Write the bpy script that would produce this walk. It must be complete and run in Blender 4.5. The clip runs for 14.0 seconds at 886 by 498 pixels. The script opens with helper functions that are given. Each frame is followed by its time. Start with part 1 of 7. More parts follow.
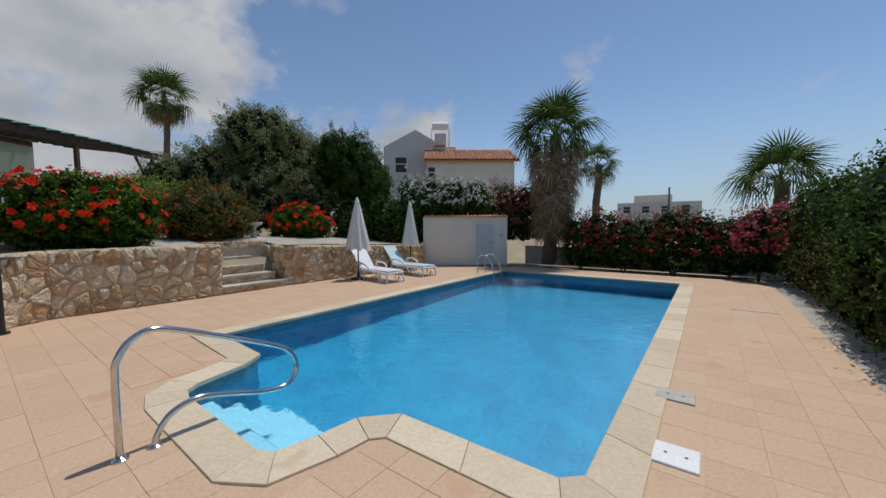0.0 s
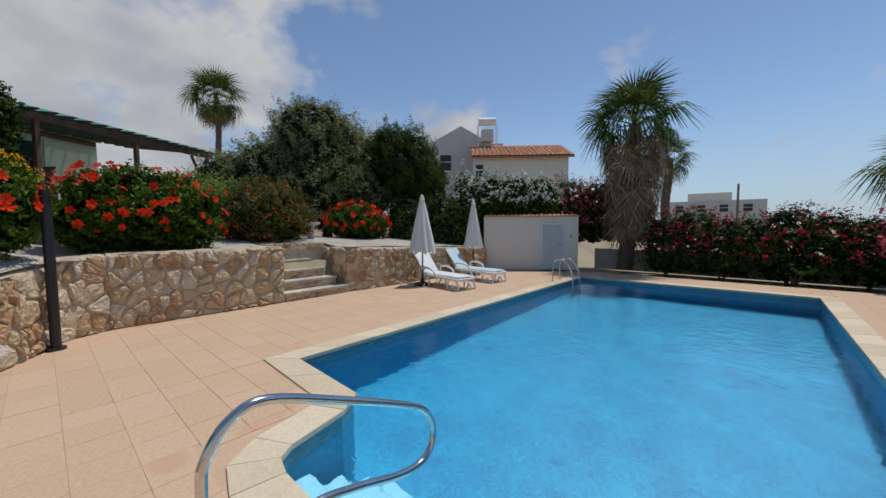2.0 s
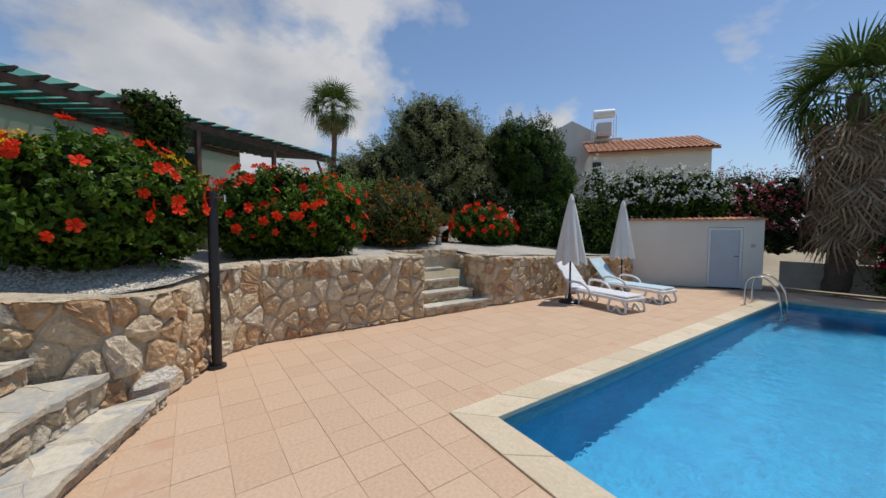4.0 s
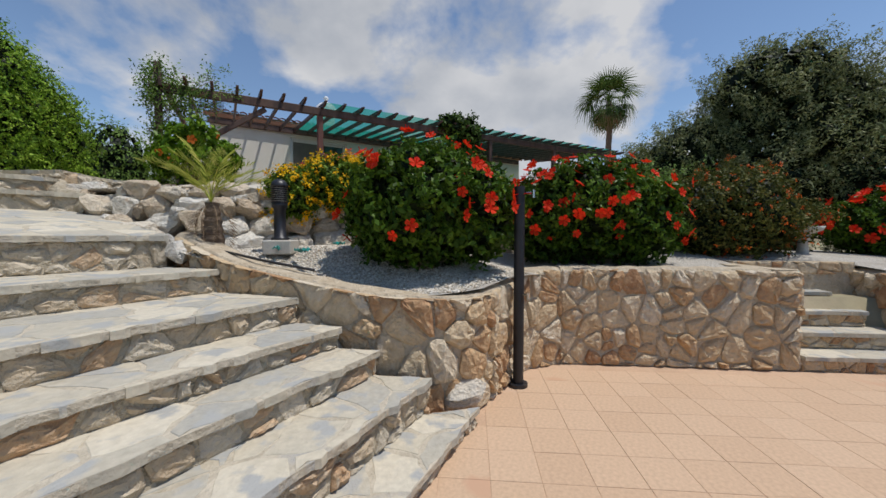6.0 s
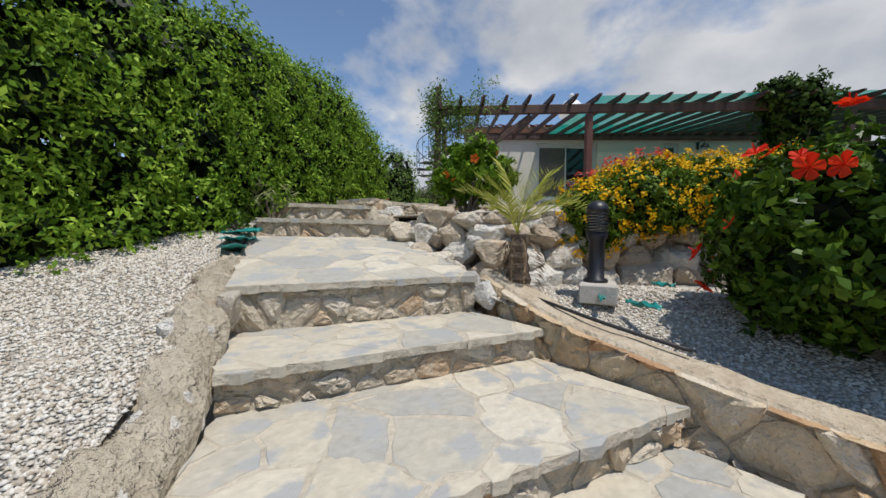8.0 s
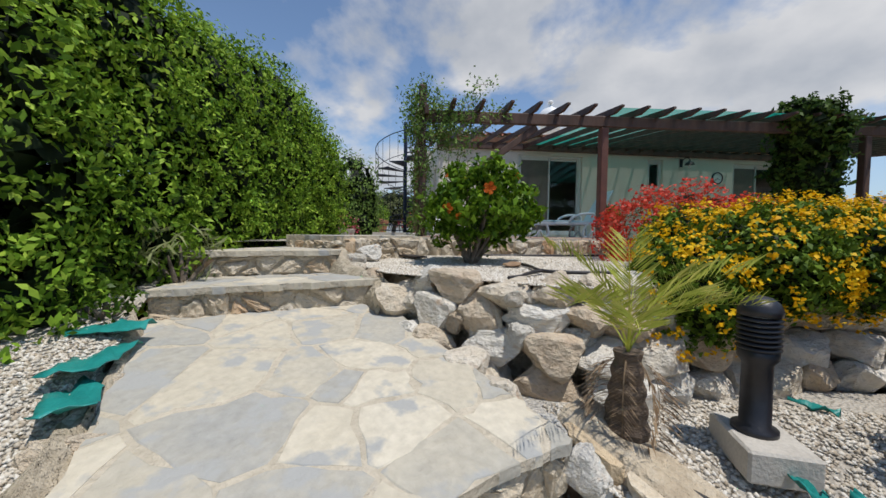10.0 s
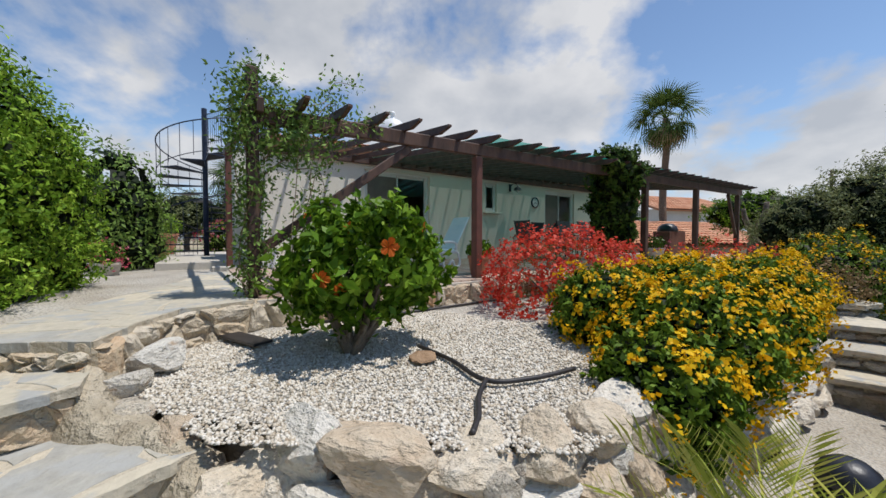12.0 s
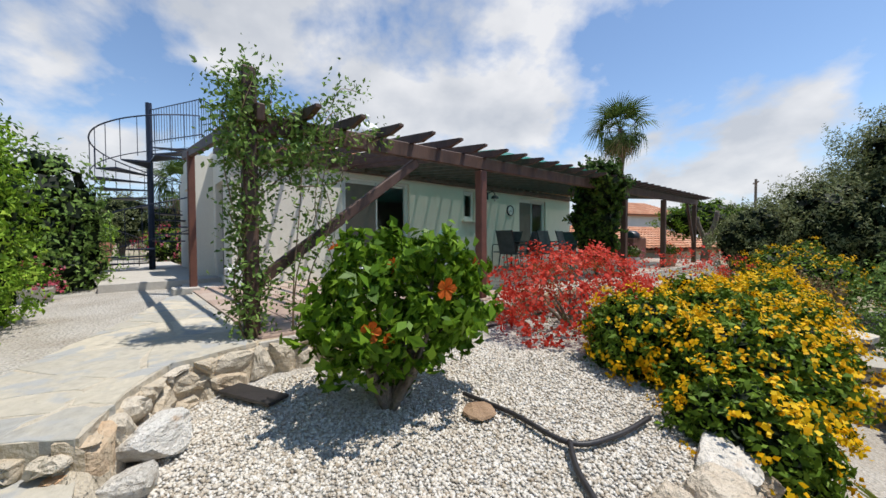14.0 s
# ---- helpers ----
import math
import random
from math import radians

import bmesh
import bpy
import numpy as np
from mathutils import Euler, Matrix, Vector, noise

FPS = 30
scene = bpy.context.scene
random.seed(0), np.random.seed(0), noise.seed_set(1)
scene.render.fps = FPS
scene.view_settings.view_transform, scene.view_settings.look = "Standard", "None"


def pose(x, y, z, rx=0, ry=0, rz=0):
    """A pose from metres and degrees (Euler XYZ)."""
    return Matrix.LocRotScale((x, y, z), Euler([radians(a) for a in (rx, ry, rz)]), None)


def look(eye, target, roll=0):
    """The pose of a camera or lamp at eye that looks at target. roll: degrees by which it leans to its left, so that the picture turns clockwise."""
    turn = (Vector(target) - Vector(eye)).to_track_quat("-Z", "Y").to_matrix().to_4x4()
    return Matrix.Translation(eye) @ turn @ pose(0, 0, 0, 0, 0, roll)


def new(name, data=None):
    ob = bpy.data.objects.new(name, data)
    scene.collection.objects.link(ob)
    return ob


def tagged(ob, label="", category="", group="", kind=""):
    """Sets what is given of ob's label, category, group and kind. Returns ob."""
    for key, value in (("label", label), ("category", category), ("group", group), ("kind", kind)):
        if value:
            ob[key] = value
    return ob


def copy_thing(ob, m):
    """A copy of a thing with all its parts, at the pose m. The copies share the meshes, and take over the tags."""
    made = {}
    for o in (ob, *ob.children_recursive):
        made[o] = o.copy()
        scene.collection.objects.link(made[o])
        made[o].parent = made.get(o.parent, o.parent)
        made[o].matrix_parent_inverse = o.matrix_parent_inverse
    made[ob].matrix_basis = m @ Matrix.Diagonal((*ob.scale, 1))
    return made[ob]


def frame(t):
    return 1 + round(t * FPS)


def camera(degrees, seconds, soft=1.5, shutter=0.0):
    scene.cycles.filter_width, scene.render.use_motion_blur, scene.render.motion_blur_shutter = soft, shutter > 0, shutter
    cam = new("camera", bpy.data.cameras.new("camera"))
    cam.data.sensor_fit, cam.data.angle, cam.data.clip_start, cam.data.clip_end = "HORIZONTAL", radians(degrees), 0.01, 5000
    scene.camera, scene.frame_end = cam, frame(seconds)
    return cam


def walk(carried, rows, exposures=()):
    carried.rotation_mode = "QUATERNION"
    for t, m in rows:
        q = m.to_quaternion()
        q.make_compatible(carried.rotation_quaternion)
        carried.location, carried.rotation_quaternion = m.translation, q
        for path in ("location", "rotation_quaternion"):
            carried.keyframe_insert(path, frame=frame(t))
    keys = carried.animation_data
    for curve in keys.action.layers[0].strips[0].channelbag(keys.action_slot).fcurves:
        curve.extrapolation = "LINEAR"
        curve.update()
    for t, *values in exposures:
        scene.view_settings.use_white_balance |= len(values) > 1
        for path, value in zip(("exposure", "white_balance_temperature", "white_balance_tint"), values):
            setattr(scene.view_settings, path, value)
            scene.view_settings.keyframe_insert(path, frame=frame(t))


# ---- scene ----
cam = camera(102.2, 14.0)
PATH = [
    (0, (0.945, 1.226, 1.575), (-0.245, 2.829, 1.450), -0.4),
    (0.5, (0.640, 1.262, 1.583), (-0.552, 2.864, 1.452), -0.3),
    (1, (0.264, 1.278, 1.588), (-0.954, 2.858, 1.459), -0.2),
    (1.5, (-0.192, 1.300, 1.597), (-1.456, 2.845, 1.470), -0.3),
    (2, (-0.652, 1.425, 1.597), (-1.976, 2.919, 1.473), -0.3),
    (2.2, (-0.820, 1.436, 1.590), (-2.168, 2.907, 1.468), -0.3),
    (4.3, (-2.788, 1.262, 1.646), (-4.476, 2.331, 1.542), 0.1),
    (4.5, (-2.924, 1.242, 1.646), (-4.651, 2.245, 1.541), 0.1),
    (5, (-3.279, 1.192, 1.635), (-5.162, 1.859, 1.543), -0.2),
    (5.5, (-3.525, 1.114, 1.608), (-5.509, 1.355, 1.526), -0.2),
    (6, (-3.769, 1.016, 1.594), (-5.76, 0.85, 1.518), -0.0),
    (6.5, (-3.928, 0.758, 1.565), (-5.834, 0.154, 1.498), 0.2),
    (7, (-4.082, 0.343, 1.63), (-5.825, -0.635, 1.554), 0.3),
    (7.5, (-4.298, -0.048, 1.72), (-5.924, -1.209, 1.646), 0.7),
    (7.7, (-4.383, -0.196, 1.807), (-5.973, -1.406, 1.728), 0.6),
    (9.8, (-5.251, -1.655, 2.498), (-6.941, -2.722, 2.416), 0.6),
    (10, (-5.393, -1.782, 2.544), (-7.138, -2.756, 2.462), 0.8),
    (10.5, (-5.726, -2.076, 2.656), (-7.578, -2.828, 2.58), 0.6),
    (11, (-5.954, -2.315, 2.851), (-7.891, -2.811, 2.781), 0.4),
    (11.5, (-6.267, -2.563, 2.872), (-8.249, -2.824, 2.797), 0.4),
    (12, (-6.442, -2.763, 3.083), (-8.441, -2.798, 3.023), 0.1),
    (12.5, (-6.463, -2.977, 3.156), (-8.459, -2.867, 3.103), 0.2),
    (13, (-6.528, -3.175, 3.19), (-8.519, -3.008, 3.123), 0.0),
    (13.5, (-6.738, -3.329, 3.246), (-8.729, -3.142, 3.182), -0.1),
    (14, (-6.781, -3.4, 3.311), (-8.769, -3.187, 3.258), -0.2),
]
walk(cam, [(t, look(eye, target, roll)) for t, eye, target, roll in PATH],
     [(0.0, -0.58), (2.2, -0.50), (4.5, -0.32), (6, -0.31), (7.5, -0.20), (10, -0.20), (12, -0.10), (13, -0.14), (13.5, -0.13), (14.0, 0.14)])

# ---------------------------------------------------------------- light
SUN_TO = Vector((0.16, 1.0, 2.75)).normalized()
sun = new("sun", bpy.data.lights.new("sun", "SUN"))
sun.data.energy, sun.data.angle, sun.data.color = 4.25, radians(0.6), (1.0, 0.965, 0.92)
sun.matrix_world = look(SUN_TO * 60, (0, 0, 0))

world = bpy.data.worlds.new("world")
scene.world = world
world.use_nodes = True
wn, wl = world.node_tree.nodes, world.node_tree.links
wn.clear()


def wnode(kind, **sets):
    n = wn.new(kind)
    for k, v in sets.items():
        n.inputs[k].default_value = v
    return n


sky = wn.new("ShaderNodeTexSky")
sky.sky_type, sky.sun_disc = "NISHITA", False
sky.sun_elevation = math.asin(SUN_TO.z)
sky.sun_rotation = math.atan2(SUN_TO.x, SUN_TO.y)
sky.altitude = 300.0
sky.air_density, sky.dust_density, sky.ozone_density = 1.0, 0.05, 3.4
coord = wn.new("ShaderNodeTexCoord")
split = wn.new("ShaderNodeSeparateXYZ")
wl.new(coord.outputs["Generated"], split.inputs[0])


def wmath(op, a, b, clamp=False):
    n = wn.new("ShaderNodeMath")
    n.operation, n.use_clamp = op, clamp
    for sock, v in zip(n.inputs, (a, b)):
        if isinstance(v, (int, float)):
            sock.default_value = v
        else:
            wl.new(v, sock)
    return n.outputs[0]


# clouds lie on a flat layer: the direction divided by its height
lift = wmath("ADD", wmath("MAXIMUM", split.outputs["Z"], 0.0), 0.42)
layer = wn.new("ShaderNodeCombineXYZ")
wl.new(wmath("DIVIDE", split.outputs["X"], lift), layer.inputs[0])
wl.new(wmath("DIVIDE", split.outputs["Y"], lift), layer.inputs[1])
layer.inputs[2].default_value = 3.4
puff = wnode("ShaderNodeTexNoise", Scale=2.1, Detail=10.0, Roughness=0.55, Distortion=0.1)
wl.new(layer.outputs[0], puff.inputs["Vector"])
bank = wmath("MULTIPLY", wmath("SUBTRACT", wmath("MULTIPLY", split.outputs["X"], -1.0), 0.54), 0.85)
bank = wmath("MINIMUM", wmath("MAXIMUM", bank, -0.12), 0.11)
clear = wmath("MULTIPLY", wmath("SUBTRACT", wmath("MULTIPLY", split.outputs["Y"], -1.0), 0.42), 0.5)
bank = wmath("SUBTRACT", bank, wmath("MINIMUM", wmath("MAXIMUM", clear, 0.0), 0.09))
cover = wmath("MULTIPLY", wmath("SUBTRACT", wmath("ADD", puff.outputs[0], bank), 0.522), 9.0, True)
shade = wnode("ShaderNodeTexNoise", Scale=3.4, Detail=5.0, Roughness=0.5)
wl.new(layer.outputs[0], shade.inputs["Vector"])
tone = wn.new("ShaderNodeMix")
tone.data_type = "RGBA"
tone.inputs[6].default_value = (4.7, 4.95, 5.4, 1)
tone.inputs[7].default_value = (7.2, 7.2, 7.3, 1)
wl.new(wmath("MULTIPLY", wmath("SUBTRACT", shade.outputs[0], 0.36), 3.6, True), tone.inputs[0])
mixed = wn.new("ShaderNodeMix")
mixed.data_type = "RGBA"
wl.new(wmath("MULTIPLY", cover, 0.93), mixed.inputs[0])
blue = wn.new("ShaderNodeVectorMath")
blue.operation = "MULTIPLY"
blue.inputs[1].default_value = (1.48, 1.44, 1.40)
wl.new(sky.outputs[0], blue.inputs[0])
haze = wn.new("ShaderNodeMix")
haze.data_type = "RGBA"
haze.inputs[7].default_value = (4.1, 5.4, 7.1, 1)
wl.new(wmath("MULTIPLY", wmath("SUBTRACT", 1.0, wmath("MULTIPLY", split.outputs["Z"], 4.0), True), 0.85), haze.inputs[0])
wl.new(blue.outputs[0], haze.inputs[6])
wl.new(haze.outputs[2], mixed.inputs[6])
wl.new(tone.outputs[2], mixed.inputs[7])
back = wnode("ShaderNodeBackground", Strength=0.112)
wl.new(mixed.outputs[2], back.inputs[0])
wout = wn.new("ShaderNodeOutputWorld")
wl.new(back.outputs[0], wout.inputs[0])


# ---------------------------------------------------------------- materials
def material(name, colours, scale=4.0, rough=0.7, bump=0.3, metal=0.0, vary="", fine=60.0, depth=0.01, through_light=0.0,
             spots=None, cells=False, spec=0.5, stretch=None):
    """A surface with colour varied at two scales and fine relief. vary: 'object' or 'island' adds a tone for each piece."""
    m = bpy.data.materials.new(name)
    m.use_nodes = True
    nt, ln = m.node_tree.nodes, m.node_tree.links
    bsdf = nt["Principled BSDF"]
    bsdf.inputs["Roughness"].default_value, bsdf.inputs["Metallic"].default_value = rough, metal
    bsdf.inputs["Specular IOR Level"].default_value = spec
    tc = nt.new("ShaderNodeTexCoord")
    where = tc.outputs["Object"]
    if stretch:
        mp = nt.new("ShaderNodeMapping")
        mp.inputs["Scale"].default_value = stretch
        ln.new(where, mp.inputs[0])
        where = mp.outputs[0]
    big = nt.new("ShaderNodeTexNoise")
    big.inputs["Scale"].default_value, big.inputs["Detail"].default_value = scale, 6.0
    big.inputs["Roughness"].default_value = 0.62
    ln.new(where, big.inputs["Vector"])
    ramp = nt.new("ShaderNodeValToRGB")
    el = ramp.color_ramp.elements
    n = len(colours)
    while len(el) < n:
        el.new(0.5)
    for k, c in enumerate(colours):
        el[k].position = (0.3 + 0.4 * k / max(1, n - 1)) if not vary else k / max(1, n - 1)
        el[k].color = (*c, 1)
    if vary:
        src = nt.new("ShaderNodeObjectInfo").outputs["Random"] if vary == "object" else nt.new("ShaderNodeNewGeometry").outputs["Random Per Island"]
        add = nt.new("ShaderNodeMath")
        add.operation = "MULTIPLY_ADD"
        ln.new(big.outputs[0], add.inputs[0])
        add.inputs[1].default_value = 0.7
        sub = nt.new("ShaderNodeMath")
        sub.operation = "MULTIPLY_ADD"
        ln.new(src, sub.inputs[0])
        sub.inputs[1].default_value, sub.inputs[2].default_value = 0.9, -0.3
        ln.new(sub.outputs[0], add.inputs[2])
        ln.new(add.outputs[0], ramp.inputs[0])
    else:
        ln.new(big.outputs[0], ramp.inputs[0])
    col = ramp.outputs[0]
    small = nt.new("ShaderNodeTexVoronoi" if cells else "ShaderNodeTexNoise")
    small.inputs["Scale"].default_value = fine
    if not cells:
        small.inputs["Detail"].default_value = 4.0
    ln.new(where, small.inputs["Vector"])
    soft = nt.new("ShaderNodeMix")
    soft.data_type, soft.blend_type = "RGBA", "MULTIPLY"
    soft.inputs[0].default_value = 0.5
    tone = nt.new("ShaderNodeMapRange")
    tone.inputs[1].default_value, tone.inputs[2].default_value = (0.0, 0.8) if cells else (0.25, 0.75)
    tone.inputs[3].default_value, tone.inputs[4].default_value = (1.15, 0.35) if cells else (0.7, 1.15)
    ln.new(small.outputs[0], tone.inputs[0])
    ln.new(col, soft.inputs[6])
    ln.new(tone.outputs[0], soft.inputs[7])
    col = soft.outputs[2]
    if spots:
        st = nt.new("ShaderNodeTexNoise")
        st.inputs["Scale"].default_value, st.inputs["Detail"].default_value = spots[1], 5.0
        ln.new(where, st.inputs["Vector"])
        cut = nt.new("ShaderNodeMapRange")
        cut.inputs[1].default_value, cut.inputs[2].default_value = spots[2], spots[2] + 0.08
        ln.new(st.outputs[0], cut.inputs[0])
        sm = nt.new("ShaderNodeMix")
        sm.data_type = "RGBA"
        sm.inputs[7].default_value = (*spots[0], 1)
        ln.new(cut.outputs[0], sm.inputs[0])
        ln.new(col, sm.inputs[6])
        col = sm.outputs[2]
    ln.new(col, bsdf.inputs["Base Color"])
    if bump:
        b = nt.new("ShaderNodeBump")
        b.inputs["Strength"].default_value, b.inputs["Distance"].default_value = bump, depth
        if cells:
            b.invert = True
        ln.new(small.outputs[0], b.inputs["Height"])
        b2 = nt.new("ShaderNodeBump")
        b2.inputs["Strength"].default_value, b2.inputs["Distance"].default_value = bump, depth * 4
        ln.new(big.outputs[0], b2.inputs["Height"])
        ln.new(b.outputs[0], b2.inputs["Normal"])
        ln.new(b2.outputs[0], bsdf.inputs["Normal"])
    if through_light:
        tr = nt.new("ShaderNodeBsdfTranslucent")
        ln.new(col, tr.inputs[0])
        mx = nt.new("ShaderNodeMixShader")
        mx.inputs[0].default_value = through_light
        ln.new(bsdf.outputs[0], mx.inputs[1])
        ln.new(tr.outputs[0], mx.inputs[2])
        ln.new(mx.outputs[0], nt["Material Output"].inputs[0])
    return m


def glass(name, colour=(1, 1, 1), rough=0.0, ior=1.45, ripple=0.0, scale=3.0):
    m = bpy.data.materials.new(name)
    m.use_nodes = True
    nt, ln = m.node_tree.nodes, m.node_tree.links
    b = nt["Principled BSDF"]
    b.inputs["Base Color"].default_value = (*colour, 1)
    b.inputs["Roughness"].default_value, b.inputs["IOR"].default_value = rough, ior
    b.inputs["Transmission Weight"].default_value = 1.0
    if ripple:
        tc = nt.new("ShaderNodeTexCoord")
        n1 = nt.new("ShaderNodeTexNoise")
        n1.inputs["Scale"].default_value, n1.inputs["Detail"].default_value = scale, 3.0
        n1.inputs["Distortion"].default_value = 0.6
        ln.new(tc.outputs["Object"], n1.inputs["Vector"])
        bp = nt.new("ShaderNodeBump")
        bp.inputs["Strength"].default_value, bp.inputs["Distance"].default_value = 1.0, ripple
        ln.new(n1.outputs[0], bp.inputs["Height"])
        ln.new(bp.outputs[0], b.inputs["Normal"])
    return m


TILE = material("terracotta_tile", [(0.55, 0.372, 0.238), (0.57, 0.39, 0.252), (0.59, 0.41, 0.27)], 1.1, 0.75, 0.12, vary="object", fine=38, depth=0.003, spots=((0.53, 0.325, 0.205), 2.3, 0.60))
TILE_FAR = material("terracotta_tiles", [(0.55, 0.372, 0.238), (0.57, 0.39, 0.252), (0.59, 0.41, 0.27)], 1.1, 0.75, 0.12, vary="island", fine=38, depth=0.003, spots=((0.53, 0.325, 0.205), 2.3, 0.60))
GROUT = material("grout", [(0.49, 0.325, 0.21), (0.56, 0.38, 0.25), (0.60, 0.415, 0.28)], 1.7, 0.9, 0.2)
COPING = material("coping_stone", [(0.53, 0.43, 0.29), (0.62, 0.51, 0.355), (0.68, 0.57, 0.41)], 2.6, 0.75, 0.25, vary="object", fine=40, depth=0.004, spots=((0.56, 0.44, 0.29), 3.4, 0.60))
STONE = material("wall_stone", [(0.42, 0.23, 0.12), (0.58, 0.38, 0.21), (0.64, 0.475, 0.29), (0.68, 0.54, 0.36), (0.75, 0.65, 0.50)], 8, 0.9, 1.0, vary="object", fine=24, depth=0.02, spots=((0.54, 0.45, 0.34), 6.0, 0.60), spec=0.2)
MORTAR = material("wall_mortar", [(0.46, 0.365, 0.255), (0.57, 0.47, 0.335), (0.65, 0.555, 0.42)], 9, 0.95, 1.0, fine=40, depth=0.016, spec=0.2)
FLAG = material("flagstone", [(0.375, 0.365, 0.33), (0.455, 0.42, 0.345), (0.52, 0.467, 0.365), (0.575, 0.512, 0.395), (0.62, 0.56, 0.445)], 3.2, 0.9, 0.7, vary="object", fine=20, depth=0.010, spots=((0.385, 0.38, 0.355), 4.6, 0.53), spec=0.2)
FLAG_BED = material("flag_mortar", [(0.44, 0.385, 0.295), (0.53, 0.465, 0.36), (0.58, 0.51, 0.40)], 6, 0.95, 0.9, fine=34, depth=0.012, spots=((0.42, 0.39, 0.34), 2.6, 0.60), spec=0.2)
ROCK = material("boulder", [(0.58, 0.44, 0.30), (0.68, 0.58, 0.44), (0.74, 0.68, 0.58), (0.80, 0.76, 0.68)], 4, 0.9, 0.9, vary="object", fine=13, depth=0.02, spots=((0.55, 0.42, 0.30), 2.6, 0.60))
RISER = material("riser_rubble", [(0.55, 0.34, 0.19), (0.57, 0.45, 0.31), (0.59, 0.505, 0.38), (0.65, 0.575, 0.46)], 9, 0.9, 0.9, vary="object", fine=22, depth=0.018, spots=((0.48, 0.42, 0.325), 5.0, 0.58), spec=0.2)
GRAVEL = material("white_gravel", [(0.45, 0.39, 0.31), (0.57, 0.52, 0.44), (0.64, 0.60, 0.53)], 1.2, 0.85, 1.0, fine=42, depth=0.02, cells=True)
PEBBLE = material("white_pebble", [(0.37, 0.30, 0.215), (0.57, 0.50, 0.40), (0.67, 0.62, 0.53), (0.76, 0.72, 0.645)], 20, 0.85, 0.2, vary="island", spec=0.2)
EARTH = material("dry_earth", [(0.26, 0.20, 0.13), (0.36, 0.29, 0.19), (0.24, 0.23, 0.12)], 0.2, 0.95, 0.5, fine=4, depth=0.05)
WALL = material("cream_render", [(0.74, 0.69, 0.58), (0.80, 0.75, 0.64)], 0.9, 0.85, 0.25, fine=90, depth=0.003)
WHITE = material("white_paint", [(0.76, 0.76, 0.74), (0.82, 0.82, 0.80)], 3, 0.5, 0.05)
PLASTIC = material("white_plastic", [(0.74, 0.75, 0.75), (0.82, 0.82, 0.82)], 5, 0.4, 0.05)
BLUEPLASTIC = material("pale_blue_sling", [(0.45, 0.62, 0.68), (0.60, 0.72, 0.75)], 5, 0.5, 0.1)
WOOD = material("dark_stained_wood", [(0.045, 0.022, 0.014), (0.085, 0.042, 0.026), (0.13, 0.07, 0.045)], 6, 0.6, 0.4, fine=60, depth=0.004, stretch=(1, 1, 0.3))
RUSTWOOD = material("red_brown_post", [(0.11, 0.04, 0.025), (0.17, 0.065, 0.04)], 6, 0.6, 0.3, depth=0.004)
NET = material("green_shade_net", [(0.010, 0.24, 0.18), (0.018, 0.31, 0.235)], 3, 0.8, 0.1, through_light=0.65)
holes = NET.node_tree.nodes.new("ShaderNodeBsdfTransparent")
weave = NET.node_tree.nodes.new("ShaderNodeMixShader")
weave.inputs[0].default_value = 0.22
net_out = NET.node_tree.nodes["Material Output"].inputs[0]
NET.node_tree.links.new(net_out.links[0].from_socket, weave.inputs[1])
NET.node_tree.links.new(holes.outputs[0], weave.inputs[2])
NET.node_tree.links.new(weave.outputs[0], net_out)
KERBMORTAR = material("rough_mortar", [(0.42, 0.35, 0.25), (0.52, 0.445, 0.33), (0.60, 0.52, 0.395)], 7, 0.95, 1.0, fine=26, depth=0.028, spec=0.2)
DULLSTEEL = material("dull_steel", [(0.40, 0.37, 0.32), (0.50, 0.47, 0.42)], 9, 0.6, 0.3, metal=0.2)
BLACK = material("black_metal", [(0.009, 0.009, 0.012), (0.02, 0.02, 0.025)], 8, 0.42, 0.1)
NAVY = material("dark_blue_metal", [(0.008, 0.014, 0.035), (0.014, 0.022, 0.05)], 8, 0.45, 0.1)
STEEL = material("stainless_steel", [(0.55, 0.55, 0.54), (0.68, 0.67, 0.65)], 10, 0.16, 0.02, metal=1.0)
POOLTILE = material("pool_mosaic", [(0.001, 0.205, 0.42), (0.0015, 0.265, 0.49), (0.002, 0.32, 0.55)], 1.6, 0.5, 0.1, fine=28, cells=True, depth=0.002)
POOLSTEP = material("pool_step_mosaic", [(0.20, 0.52, 0.68), (0.24, 0.58, 0.73)], 2, 0.5, 0.05, fine=40, depth=0.001)
POOLBAND = material("pool_band", [(0.06, 0.20, 0.28), (0.12, 0.30, 0.36), (0.25, 0.38, 0.38)], 7, 0.3, 0.1, fine=30, cells=True, depth=0.002, stretch=(1, 1, 6))
WATER = glass("water", (0.84, 0.97, 1.0), 0.0, 1.22, 0.011, 7.0)
GLASS = glass("window_glass", (0.75, 0.85, 0.85), 0.0, 1.45)
DARK = material("dark_interior", [(0.03, 0.03, 0.03), (0.06, 0.06, 0.055)], 2, 0.8, 0.0)
ALU = material("white_aluminium", [(0.70, 0.69, 0.66), (0.78, 0.77, 0.74)], 4, 0.4, 0.0)
SHUTTER = material("grey_brown_blind", [(0.13, 0.11, 0.09), (0.18, 0.15, 0.12)], 3, 0.6, 0.2)
ROOFTILE = material("orange_roof_tile", [(0.50, 0.20, 0.10), (0.60, 0.27, 0.14), (0.66, 0.36, 0.22)], 3, 0.8, 0.3, vary="island", fine=30)
CANVAS = material("cream_canvas", [(0.72, 0.69, 0.63), (0.80, 0.77, 0.71)], 3, 0.85, 0.2, fine=120, depth=0.002)
POT = material("terracotta_pot", [(0.40, 0.17, 0.09), (0.48, 0.23, 0.13)], 6, 0.8, 0.2)
